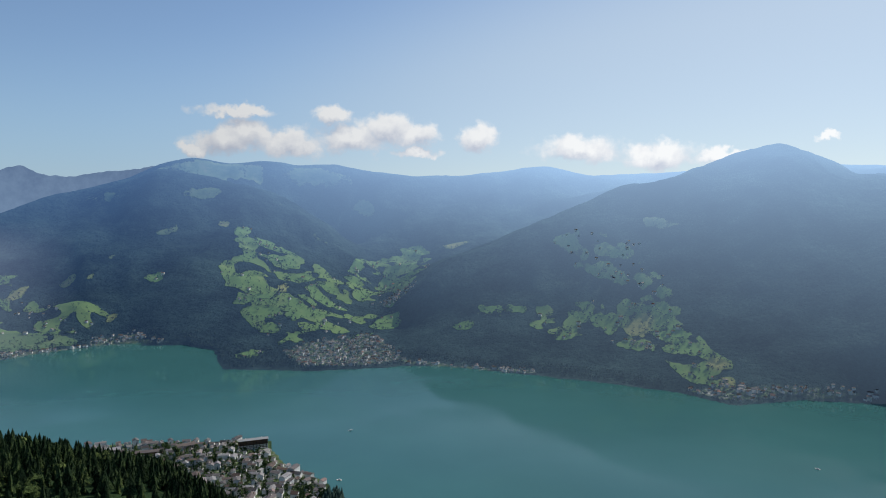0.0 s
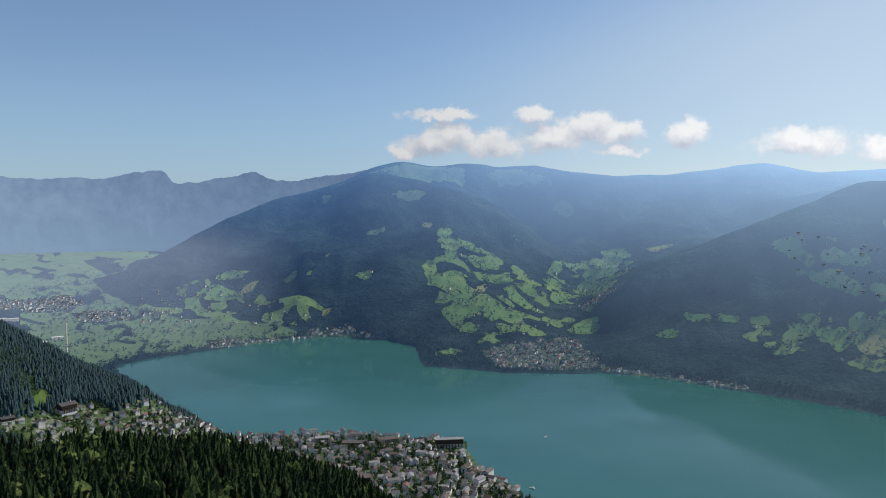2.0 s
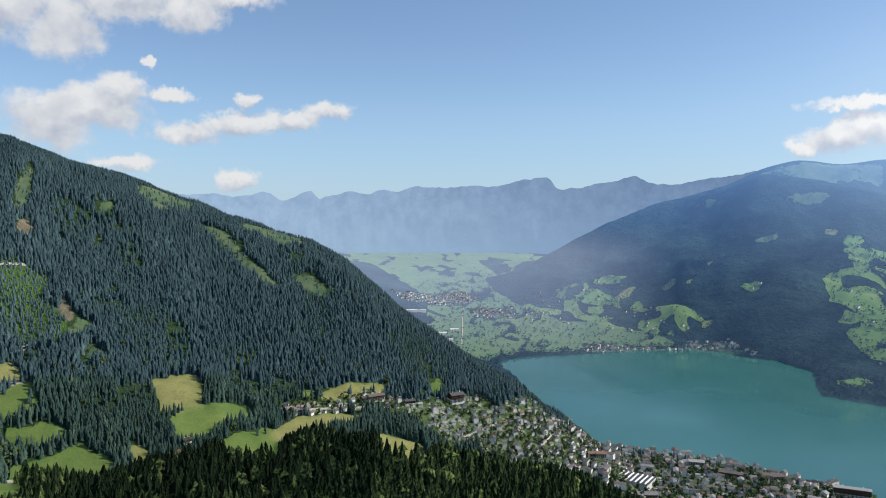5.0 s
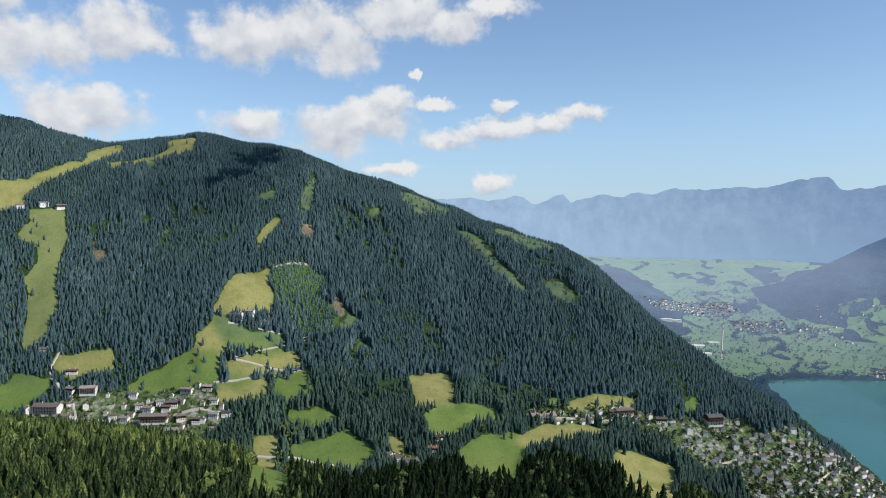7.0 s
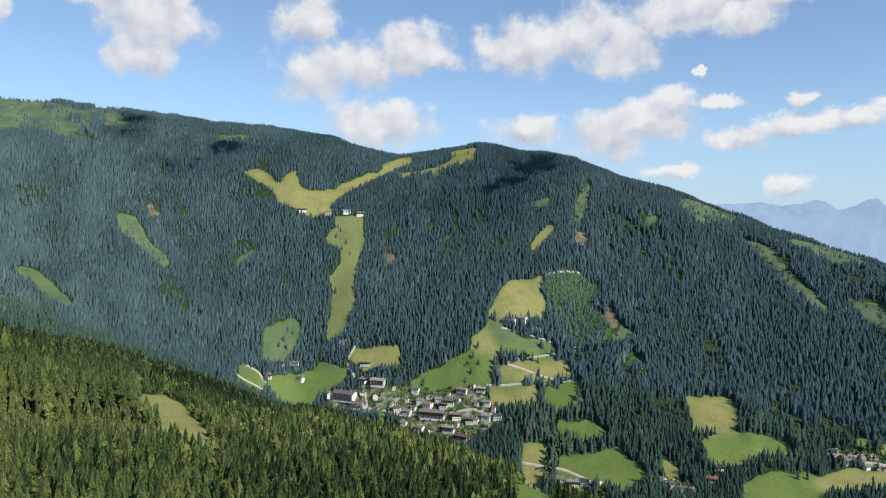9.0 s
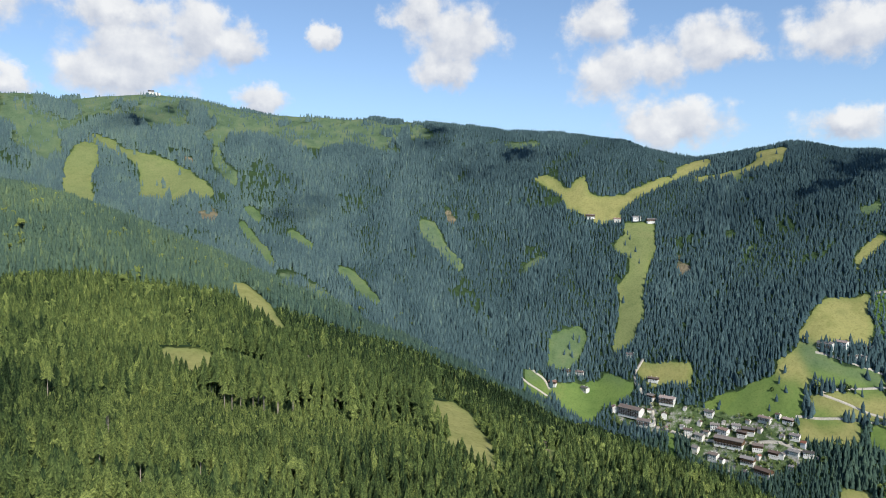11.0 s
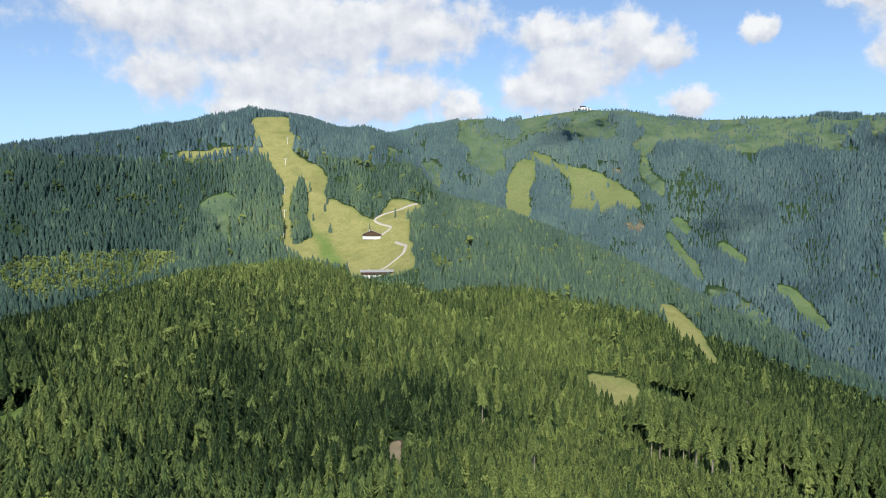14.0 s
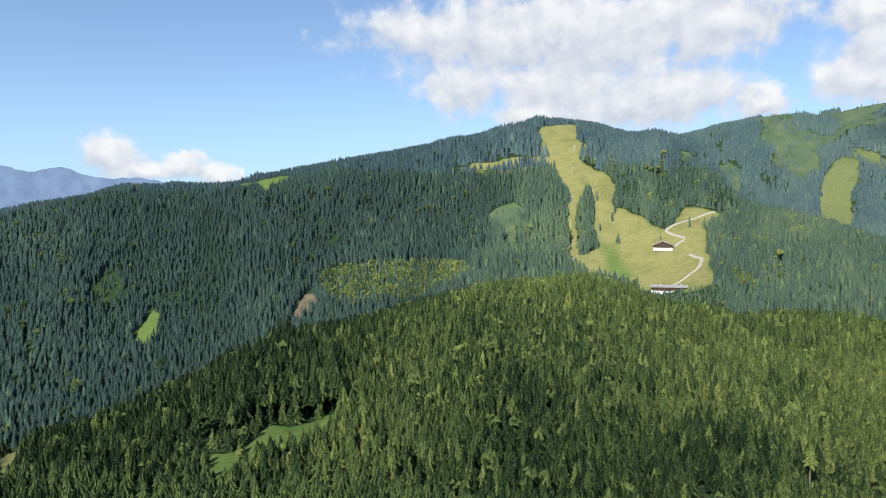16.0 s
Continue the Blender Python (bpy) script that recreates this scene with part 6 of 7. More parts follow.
def build_woods():
    near = [spruce_shape(8, 8, s, 3, 0.05, 0.21, 1.2) for s in range(6)] + [spruce_shape(7, 8, 31, 3, 0.25, 0.13)]
    middle = [spruce_shape(5, 7, s, 0, 0.05, 0.2) for s in range(10, 15)]
    small = [spruce_shape(3, 5, s, 0, 0.0, 0.2) for s in range(20, 24)]
    tiny = [spruce_shape(2, 4, s, 0, 0.0, 0.19) for s in range(25, 29)]
    broad = [broad_shape(s) for s in range(40, 44)]
    edge = [spruce_shape(6, 8, s, 4, 0.4, 0.13) for s in range(50, 54)]
    for name, label, lo, hi, gap, shapes, wide in (
            ("spruce_wood_summit", "open green spruce wood below the lookout", 25, 335, 8.5, small, 1.3),
            ("spruce_wood_near", "sunlit green spruce wood on the near slope", 335, 480, 5.1, near, 1.1),
            ("spruce_wood_slope", "dense green spruce wood on the home slope", 480, 900, 6.2, middle, 1.08),
            ("spruce_wood_valley", "dark green spruce wood above the valley", 900, 1500, 6.5, small, 1.05),
            ("spruce_thicket", "light green thicket of young spruces and shrubs", 900, 1400, 4.6, small, 1.6),
            ("spruce_saplings", "dense bright green young spruces below the tall stand", 300, 640, 3.9, middle, 1.15),
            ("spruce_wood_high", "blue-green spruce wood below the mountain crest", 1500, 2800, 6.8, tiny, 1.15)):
        x, y, z, tall, tint, cover, rng = stand(lo, hi, gap, int(lo))
        if lo < 600:
            # the ring of single spruces keeps its own ground
            b, r = bearing_of(x, y), np.hypot(x, y)
            k = ~((r > 349) & (r < 374) & (b > 108) & (b < 184))
            x, y, z, tall, tint, cover = x[k], y[k], z[k], tall[k], tint[k], {a: v[k] for a, v in cover.items()}
        if "thicket" in name or "saplings" in name:
            k = cover["scrub"] > 0.5 if "thicket" in name else cover["age"] < -0.5
            x, y, z, tall, tint, cover = x[k], y[k], z[k], tall[k], tint[k] + (0.2 if "saplings" in name else -0.1), {a: v[k] for a, v in cover.items()}
        if lo >= 900 and "thicket" not in name:
            b, r = bearing_of(x, y), np.hypot(x, y)
            edge_on = np.maximum(np.exp(-((r - line_at(6, b)) / 110) ** 2), np.exp(-((r - line_at(3, b)) / 110) ** 2))
            tall = np.where(cover["town"] > 0.5, 0.7 * tall, tall * (1.6 - 0.6 * edge_on))
        leafy = (rng.uniform(0, 1, x.shape) < (0.045 if lo < 900 else 0.02) + 0.9 * (cover["town"] > 0.5) + 0.5 * (cover["scrub"] > 0.5)) & (np.hypot(x, y) < 1600)
        grown = (cover["age"] > 0.5) & ~leafy
        if grown.any():
            plant(name.replace("spruce", "old_spruce"), "tall old spruces with bare trunks at the stand's edge", edge, x[grown], y[grown], z[grown] - 0.4, tall[grown],
                  wide * rng.uniform(0.8, 1.2, grown.sum()), tint[grown] + 0.15, rng)
        k = ~leafy & ~grown
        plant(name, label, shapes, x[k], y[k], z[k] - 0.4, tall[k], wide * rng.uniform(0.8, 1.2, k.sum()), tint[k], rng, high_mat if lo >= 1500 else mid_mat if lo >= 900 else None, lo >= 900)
        if leafy.sum() > 5:
            plant(name.replace("spruce", "leafy"), label.replace("spruce", "broad-leaved"), broad, x[leafy], y[leafy], z[leafy] - 0.3,
                  tall[leafy] * 0.8, np.full(leafy.sum(), 1.1), np.clip(tint[leafy] + 0.05, 0, 1), rng)


build_woods()


# ---- buildings ----
def plain_mesh(name, verts, faces, mat):
    me = bpy.data.meshes.new(name)
    me.from_pydata([tuple(v) for v in verts], [], faces)
    me.materials.append(mat)
    me.update()
    return me


def part(name, mesh, parent, label="", at=None):
    ob = new(name, mesh)
    ob.parent = parent
    if at:
        ob.location = at
    return tagged(ob, label) if label else ob


def box(x0, x1, y0, y1, z0, z1):
    v = [(x, y, z) for z in (z0, z1) for y in (y0, y1) for x in (x0, x1)]
    return v, [(0, 2, 3, 1), (4, 5, 7, 6), (0, 1, 5, 4), (1, 3, 7, 5), (3, 2, 6, 7), (2, 0, 4, 6)]


def joined(*solids):
    verts, faces = [], []
    for v, f in solids:
        n = len(verts)
        verts += v
        faces += [tuple(i + n for i in q) for q in f]
    return verts, faces


def gable_walls(w, d, h, rise, sink=4.0):
    """Walls under a gable whose ridge runs along x."""
    v = [(x, y, z) for x in (-w / 2, w / 2) for y, z in ((-d / 2, -sink), (-d / 2, h), (0, h + rise), (d / 2, h), (d / 2, -sink))]
    f = [(0, 1, 2, 3, 4), (9, 8, 7, 6, 5)] + [(k, k + 5, (k + 1) % 5 + 5, (k + 1) % 5) for k in range(5)]
    return v, f


def gable_roof(w, d, h, rise, eave, thick=0.4):
    """A thick gable roof with eaves, its ridge along x."""
    slope = rise / (d / 2)
    lx, ly = w / 2 + eave, d / 2 + eave
    v = []
    for x in (-lx, lx):
        v += [(x, -ly, h - slope * eave + 0.06), (x, 0, h + rise + 0.06), (x, ly, h - slope * eave + 0.06),
              (x, ly, h - slope * eave + 0.06 + thick), (x, 0, h + rise + 0.06 + thick), (x, -ly, h - slope * eave + 0.06 + thick)]
    f = [(0, 1, 4, 5), (1, 2, 3, 4), (11, 10, 7, 6), (10, 9, 8, 7)] + [(k, k + 6, (k + 1) % 6 + 6, (k + 1) % 6) for k in range(6)]
    return v, f


def tinted(name, stops, scale, roughness=0.85, streak=0.5):
    """A surface whose colour differs from one building to the next, with stains."""
    m, t, b = material(name, roughness)
    info = t.nodes.new("ShaderNodeObjectInfo")
    base = ramp_node(t, info.outputs["Random"], stops)
    t.links.new(mix_node(t, streak, base, ramp_node(t, noise_node(t, scale, 5, 0.6), ((0.3, (0.68, 0.66, 0.63)), (0.7, (1, 1, 1)))), "MULTIPLY"), b.inputs["Base Color"])
    return m


plaster_mat = tinted("painted_plaster", ((0.0, (0.86, 0.85, 0.82)), (0.4, (0.8, 0.77, 0.7)), (0.7, (0.72, 0.7, 0.66)), (1.0, (0.86, 0.86, 0.85))), 0.25)
roof_mat = tinted("weathered_roofing", ((0.0, (0.055, 0.05, 0.05)), (0.25, (0.17, 0.155, 0.15)), (0.42, (0.11, 0.075, 0.06)), (0.6, (0.25, 0.235, 0.23)), (0.75, (0.13, 0.085, 0.065)), (0.85, (0.25, 0.24, 0.23)), (0.94, (0.24, 0.1, 0.065)), (1.0, (0.38, 0.37, 0.36))), 0.4)
timber_mat = tinted("dark_timber", ((0.0, (0.09, 0.055, 0.035)), (1.0, (0.16, 0.1, 0.06))), 1.2)
shingle_mat = tinted("silvery_shingles", ((0.0, (0.3, 0.29, 0.28)), (1.0, (0.42, 0.41, 0.4))), 0.5)
white_mat = tinted("white_render", ((0.0, (0.82, 0.82, 0.8)), (1.0, (0.75, 0.74, 0.7))), 0.3)
gravel_mat, gravel_tree, gravel_bsdf = material("pale_gravel", 0.95)
gravel_tree.links.new(ramp_node(gravel_tree, noise_node(gravel_tree, 0.5, 6), ((0.3, (0.34, 0.31, 0.26)), (0.7, (0.52, 0.48, 0.41)))), gravel_bsdf.inputs["Base Color"])
steel_mat, steel_tree, steel_bsdf = material("galvanised_steel", 0.45)
steel_bsdf.inputs["Metallic"].default_value = 0.8
steel_tree.links.new(ramp_node(steel_tree, noise_node(steel_tree, 2.0, 4), ((0.3, (0.5, 0.51, 0.52)), (0.7, (0.68, 0.69, 0.7)))), steel_bsdf.inputs["Base Color"])
glass_mat, glass_tree, glass_bsdf = material("window_glass", 0.08)
glass_bsdf.inputs["Base Color"].default_value = (0.03, 0.035, 0.04, 1)
glass_bsdf.inputs["Specular IOR Level"].default_value = 0.6

pane_mesh = plain_mesh("pane", *box(-0.7, 0.7, -0.06, 0.1, -0.75, 0.75), glass_mat)
chimney_mesh = plain_mesh("chimney", *joined(box(-0.5, 0.5, -0.5, 0.5, -2.5, 1.2), box(-0.65, 0.65, -0.65, 0.65, 1.2, 1.45)), plaster_mat)
BUILDING_RNG = random.Random(7)
KEEP_CLEAR = []


def ground_at(x, y):
    return float(height(np.array([x]), np.array([y]))[0])


def empty(name, x, y, z, turn):
    ob = new(name)
    ob.matrix_basis = pose(x, y, z, 0, 0, turn)
    return ob


def inn(x, y, w, d, h, turn, kind):
    """A building of its own: walls, timber storey, roof, chimneys, rows of windows, balconies."""
    rng = BUILDING_RNG
    KEEP_CLEAR.append((x, y, 0.55 * max(w, d) + 5))
    w, d = 1.15 * w, 1.1 * d
    rise = d / 2 * (0.38 if kind in ("chalet", "hotel", "house") else 0.3)
    z = ground_at(x, y)
    words = {"chalet": ("alpine_inn", "low dark timber chalet with a white base on a hay meadow", "inn"),
             "barn": ("mountain_restaurant", "long timber mountain restaurant with a grey roof", "restaurant"),
             "hotel": ("hotel", "large pale alpine hotel with a wide gabled roof", "hotel"),
             "house": ("farmhouse", "white alpine house with a brown gabled roof", "house")}[kind]
    b = tagged(empty(words[0], x, y, z, turn + (0 if kind in ("chalet", "barn") or w > 50 else rng.uniform(-18, 18))), words[1], words[2], group="valley houses" if kind == "house" else "")
    stone = h if kind in ("hotel", "house") and rng.random() < 0.5 else 0.22 * h if kind == "barn" else 0.32 * h if kind == "chalet" else 0.45 * h
    part("wall", plain_mesh("wall", *box(-w / 2, w / 2, -d / 2, d / 2, -4, stone), white_mat), b, "white rendered wall")
    if stone < h:
        v, f = gable_walls(w - 0.1, d - 0.1, h, rise, -stone)
        part("timber_storey", plain_mesh("timber_storey", v, f, timber_mat), b, "dark timber upper storey")
    else:
        v, f = gable_walls(w - 0.1, d - 0.1, h + 0.02, rise, -h + 0.5)
        part("gable", plain_mesh("gable", v, f, plaster_mat), b)
    roof = part("roof", plain_mesh("roof", *gable_roof(w, d, h, rise, 1.8 if kind == "chalet" else 1.3), shingle_mat if kind in ("chalet", "barn") or h > 16 else roof_mat), b, "pale weathered shingle roof" if kind in ("chalet", "barn") or h > 16 else "weathered grey-brown roof")
    if kind == "barn":
        part("wing", plain_mesh("wing", *joined(box(w * 0.3, w / 2 + 3, -d / 2 - 5, -d / 2 + 2, -4, 3.2), box(w * 0.3 - 0.4, w / 2 + 3.4, -d / 2 - 5.4, -d / 2 + 2, 5.6, 6.0)), timber_mat), b, "dark timber wing")
        part("window", plain_mesh("window", *box(w * 0.3 + 0.3, w / 2 + 2.7, -d / 2 - 4.8, -d / 2 + 2, 3.2, 5.6), glass_mat), b, "dark glazed band")
    if kind == "chalet":
        for gx in (-w / 2 - 0.03, w / 2 + 0.03):
            for k in range(7):
                ob = part("window", pane_mesh, b, "", (gx, (k - 3) * d / 8, 1.2 + stone))
                ob.rotation_euler = (0, 0, math.pi / 2)
            part("balcony", plain_mesh("balcony", *box(min(gx, gx * 1.12), max(gx, gx * 1.12), -d * 0.44, d * 0.44, stone + 0.05, stone + 0.3), timber_mat), b, "timber balcony")
    for s in (-0.25, 0.3):
        part("chimney", chimney_mesh, roof, "", (s * w, d * 0.12, h + rise))
    floors, cols = max(1, int(h / 3)), max(3, int(w / 3.2))
    for k in range(floors):
        for c in range(min(cols, 9)):
            px = (c + 0.5) / min(cols, 9) * w - w / 2
            part("window", pane_mesh, b, "", (px, -d / 2 - 0.02, 1.6 + k * 2.9))
        if k and kind in ("hotel", "chalet", "barn"):
            part("balcony", plain_mesh("balcony", *joined(box(-w * 0.46, w * 0.46, -d / 2 - 1.3, -d / 2 - 0.12, 2.9 * k, 2.9 * k + 0.15), box(-w * 0.46, w * 0.46, -d / 2 - 1.3, -d / 2 - 1.2, 2.9 * k + 0.15, 2.9 * k + 0.95)), timber_mat), b, "timber balcony")


def striped_hall(x, y, turn):
    """A broad low hall whose roof carries rows of pale skylights."""
    KEEP_CLEAR.append((x, y, 50))
    b = tagged(empty("market_hall", x, y, ground_at(x, y), turn), "broad dark-roofed hall with rows of pale skylights", "hall")
    part("wall", plain_mesh("wall", *box(-36, 36, -26, 26, -4, 9), plaster_mat), b)
    part("roof", plain_mesh("roof", *box(-36.6, 36.6, -26.6, 26.6, 9, 9.5), slate_mat), b, "dark flat roof")
    light = plain_mesh("skylight", [(-2, -24, 9.4), (2, -24, 9.4), (2, 22, 9.4), (-2, 22, 9.4), (-0.4, -24, 11.2), (-0.4, 22, 11.2)], [(0, 4, 5, 3), (1, 2, 5, 4), (0, 1, 4), (2, 3, 5)], white_mat)
    for k in range(7):
        part("skylight", light, b, "", (-26 + k * 9.4, 0, 0))


slate_mat = tinted("dark_slate", ((0.0, (0.06, 0.062, 0.07)), (1.0, (0.1, 0.1, 0.11))), 0.3)


def summit_house(x, y):
    z = ground_at(x, y)
    b = tagged(empty("summit_house", x, y, z, 125), "white summit house on the bare mountain top", "house")
    part("wall", plain_mesh("wall", *box(-13, 5, -6, 6, -4, 12), white_mat), b, "white rendered wall")
    part("roof", plain_mesh("roof", *gable_roof(18, 12, 12, 4, 1.0), roof_mat), b).location = (-4, 0, 0)
    part("annexe", plain_mesh("annexe", *joined(box(7, 16, -5, 5, -4, 9), box(20, 26, -4, 4, -4, 7)), white_mat), b, "low white annexe")
    part("mast", plain_mesh("mast", *box(17.5, 18.1, -0.3, 0.3, -2, 19), steel_mat), b, "thin steel mast")


def lift_pylon(x, y):
    b = tagged(empty("lift_pylon", x, y, ground_at(x, y), 150), "slender white steel ski lift pylon on the meadow", "pylon", group="ski lift pylons")
    v = []
    for k in range(8):
        a = math.pi * k / 4
        v += [(0.55 * math.cos(a), 0.55 * math.sin(a), -1), (0.32 * math.cos(a), 0.32 * math.sin(a), 13)]
    part("pole", plain_mesh("pole", v, [(2 * k, (2 * k + 2) % 16, (2 * k + 3) % 16, 2 * k + 1) for k in range(8)], white_mat), b)
    part("crossarm", plain_mesh("crossarm", *joined(box(-3.2, 3.2, -0.3, 0.3, 12.6, 13.2), box(-3.4, -2.8, -1.4, 1.4, 12.2, 12.55), box(2.8, 3.4, -1.4, 1.4, 12.2, 12.55)), steel_mat), b, "steel crossarm with rollers")


def hide(x, y):
    b = tagged(empty("lookout_stand", x, y, ground_at(x, y), 120), "weathered wooden lookout stand among tall spruces", "lookout")
    for sx in (-1.6, 1.6):
        for sy in (-1.6, 1.6):
            part("post", plain_mesh("post", *box(sx - 0.18, sx + 0.18, sy - 0.18, sy + 0.18, -1, 15), timber_mat), b)
    part("platform", plain_mesh("platform", *joined(box(-2.2, 2.2, -2.2, 2.2, 11.4, 11.7), box(-2.2, 2.2, -2.2, -2.1, 11.7, 12.8), box(-2.2, 2.2, 2.1, 2.2, 11.7, 12.8)), timber_mat), b)
    part("roof", plain_mesh("roof", [(-3.4, -3.4, 15), (3.4, -3.4, 15), (3.4, 3.4, 15), (-3.4, 3.4, 15), (0, 0, 17.4)], [(0, 1, 4), (1, 2, 4), (2, 3, 4), (3, 0, 4), (3, 2, 1, 0)], roof_mat), b, "pale pyramid roof")


def boat(x, y):
    b = tagged(empty("motor_boat", x, y, 0.0, (x * 37) % 180), "small white boat lying on the lake", "boat", group="boats on the lake")
    part("hull", plain_mesh("hull", [(-5, -1.5, 1), (3, -1.6, 1.1), (6, 0, 1.4), (3, 1.6, 1.1), (-5, 1.5, 1), (-4.6, -1, -0.4), (3, -1, -0.4), (4.6, 0, -0.4), (3, 1, -0.4), (-4.6, 1, -0.4)],
                            [(0, 1, 2, 3, 4), (9, 8, 7, 6, 5)] + [(k, k + 5, (k + 1) % 5 + 5, (k + 1) % 5) for k in range(5)], white_mat), b)
    part("cabin", plain_mesh("cabin", *box(-2.5, 1.8, -1.0, 1.0, 1.02, 2.6), plaster_mat), b)


def shed(x, y, w):
    b = tagged(empty("industrial_hall", x, y, ground_at(x, y), 60), "long white industrial hall on the valley floor", "hall", group="industrial halls")
    part("wall", plain_mesh("wall", *box(-w / 2, w / 2, -11, 11, -3, 8), white_mat), b)
    part("roof", plain_mesh("roof", *gable_roof(w, 22, 8, 1.6, 0.4), white_mat), b, "pale flat-pitched metal roof")


def tall_pine(x, y):
    rng = np.random.default_rng(int(abs(x * 7 + y)))
    t = tagged(empty("tall_spruce", x, y, ground_at(x, y) - 0.3, 0), "tall spruce with a bare pale trunk below its crown", "tree", group="tall edge trees")
    h = rng.uniform(23, 28)
    v = []
    for k in range(6):
        a = math.pi * k / 3
        v += [(0.3 * math.cos(a), 0.3 * math.sin(a), -0.5), (0.12 * math.cos(a), 0.12 * math.sin(a), h * 0.9)]
    part("trunk", plain_mesh("trunk", v, [(2 * k, (2 * k + 2) % 12, (2 * k + 3) % 12, 2 * k + 1) for k in range(6)], bark_mat), t, "bare pale trunk")
    cv, cf = spruce_shape(8, 10, int(rng.integers(1000)), 0, 0.5, 0.12)
    # crown tint darker inside: shade among the boughs painted in
    crown = mesh_object("crown", cv * (h * 1.05, h * 1.05, h), cf, needle_mat, False, {"tint": rng.uniform(0.45, 0.8) + np.where(np.hypot(cv[:, 0], cv[:, 1]) < 0.05, -0.3, 0.15)})
    crown.parent = t


def cloud_overhead(x, y, size):
    """A cumulus high over the lookout whose shadow falls at (x, y)."""
    rng = random.Random(int(x + y))
    z = ground_at(x, y)
    far = (1450 - z) / math.tan(radians(SUN_HEIGHT))
    cx, cy = x - math.sin(radians(SUN_BEARING)) * far, y + math.cos(radians(SUN_BEARING)) * far
    bm = bmesh.new()
    size *= 0.8
    for _ in range(16):
        a, q = rng.uniform(0, 6.28), size * math.sqrt(rng.random())
        m = Matrix.Translation((cx + 1.2 * q * math.cos(a), cy + 0.8 * q * math.sin(a), 1450 + rng.uniform(-10, 25))) @ Matrix.Diagonal((*[size * rng.uniform(0.3, 0.55)] * 2, size * rng.uniform(0.14, 0.25), 1))
        bmesh.ops.create_icosphere(bm, subdivisions=2, radius=1, matrix=m)
    for v in bm.verts:
        v.co += noise.noise_vector(v.co / 30) * 9
    me = bpy.data.meshes.new("cloud")
    bm.to_mesh(me)
    bm.free()
    me.materials.append(cloud_mat)
    tagged(new("cloud", me), "white cumulus cloud over the mountains", "cloud", group="clouds overhead", kind="stuff")


cloud_mat, cloud_tree, cloud_bsdf = material("thin_cloud_white", 1.0)
cloud_bsdf.inputs["Base Color"].default_value = (0.85, 0.85, 0.87, 1)
cloud_tree.links.new(ramp_node(cloud_tree, noise_node(cloud_tree, 0.012, 5), ((0.36, (0.025, 0.025, 0.025)), (0.6, (0.1, 0.1, 0.1)))), cloud_bsdf.inputs["Alpha"])

# Things that stand by themselves
inn(-736, -988, 16, 27, 5, 237, 'chalet')
inn(-657, -846, 42, 15, 6, 150, 'barn')
inn(-1567, -47, 42, 20, 15, 70, 'hotel')
inn(-1537, -19, 22, 14, 10, 70, 'hotel')
inn(-1570, 24, 26, 15, 12, 70, 'hotel')
inn(-1590, -9, 14, 11, 8, 70, 'house')
inn(-1613, 313, 24, 14, 11, 70, 'hotel')
inn(-1617, 342, 18, 13, 12, 70, 'house')
inn(-1620, 388, 16, 10, 7, 70, 'house')
inn(-1599, 358, 12, 9, 6, 70, 'house')
inn(-1595, 396, 10, 8, 6, 70, 'house')
inn(-1468, 137, 44, 16, 13, 70, 'hotel')
inn(-1429, 167, 20, 13, 9, 70, 'hotel')
inn(-1403, 191, 24, 14, 9, 70, 'hotel')
inn(-1446, 110, 14, 12, 10, 70, 'house')
inn(-1493, 128, 16, 12, 9, 70, 'house')
inn(-1507, 113, 13, 11, 9, 70, 'house')
inn(-1484, 171, 18, 12, 9, 70, 'house')
inn(-1483, 160, 14, 12, 8, 70, 'house')
inn(-1496, 199, 20, 10, 7, 70, 'hotel')
inn(-1485, 237, 16, 10, 7, 70, 'house')
inn(-1536, 103, 14, 11, 8, 70, 'house')
inn(-1677, -59, 14, 10, 9, 70, 'house')
inn(-1641, -193, 12, 10, 8, 70, 'house')
inn(-1653, -166, 16, 9, 6, 70, 'house')
inn(-1624, -7, 18, 9, 6, 70, 'house')
inn(-1181, 599, 12, 9, 7, 70, 'house')
inn(-1159, 579, 14, 10, 7, 70, 'house')
inn(-1428, 241, 16, 10, 7, 70, 'house')
inn(-1422, 262, 14, 10, 7, 70, 'house')
inn(-1176, 818, 40, 16, 11, 70, 'hotel')
inn(-1131, 974, 30, 14, 10, 70, 'hotel')
inn(-1065, 1142, 26, 18, 16, 70, 'hotel')
inn(-1092, 1033, 18, 12, 9, 70, 'house')
inn(-1137, 953, 14, 11, 8, 70, 'house')
inn(-1202, 785, 22, 8, 6, 70, 'hotel')
inn(-1254, 328, 12, 10, 8, 70, 'house')
inn(-1246, 348, 14, 10, 9, 70, 'house')
inn(-1232, 368, 16, 11, 9, 70, 'house')
inn(-1216, 400, 13, 10, 9, 70, 'house')
inn(-1229, 388, 12, 10, 8, 70, 'house')
inn(-1172, 515, 14, 10, 8, 70, 'house')
inn(-1153, 528, 13, 10, 8, 70, 'house')
inn(-1146, 515, 16, 11, 9, 70, 'house')
inn(-1165, 502, 12, 9, 7, 70, 'house')
inn(-1490, 86, 14, 11, 8, 70, 'house')
inn(-1503, 65, 13, 10, 8, 70, 'house')
inn(-1433, 209, 14, 10, 8, 70, 'house')
inn(-1450, 184, 15, 11, 9, 70, 'house')
inn(-1498, 150, 13, 10, 8, 70, 'house')
inn(-1458, 245, 14, 10, 7, 70, 'house')
inn(-1600, -216, 13, 10, 8, 70, 'house')
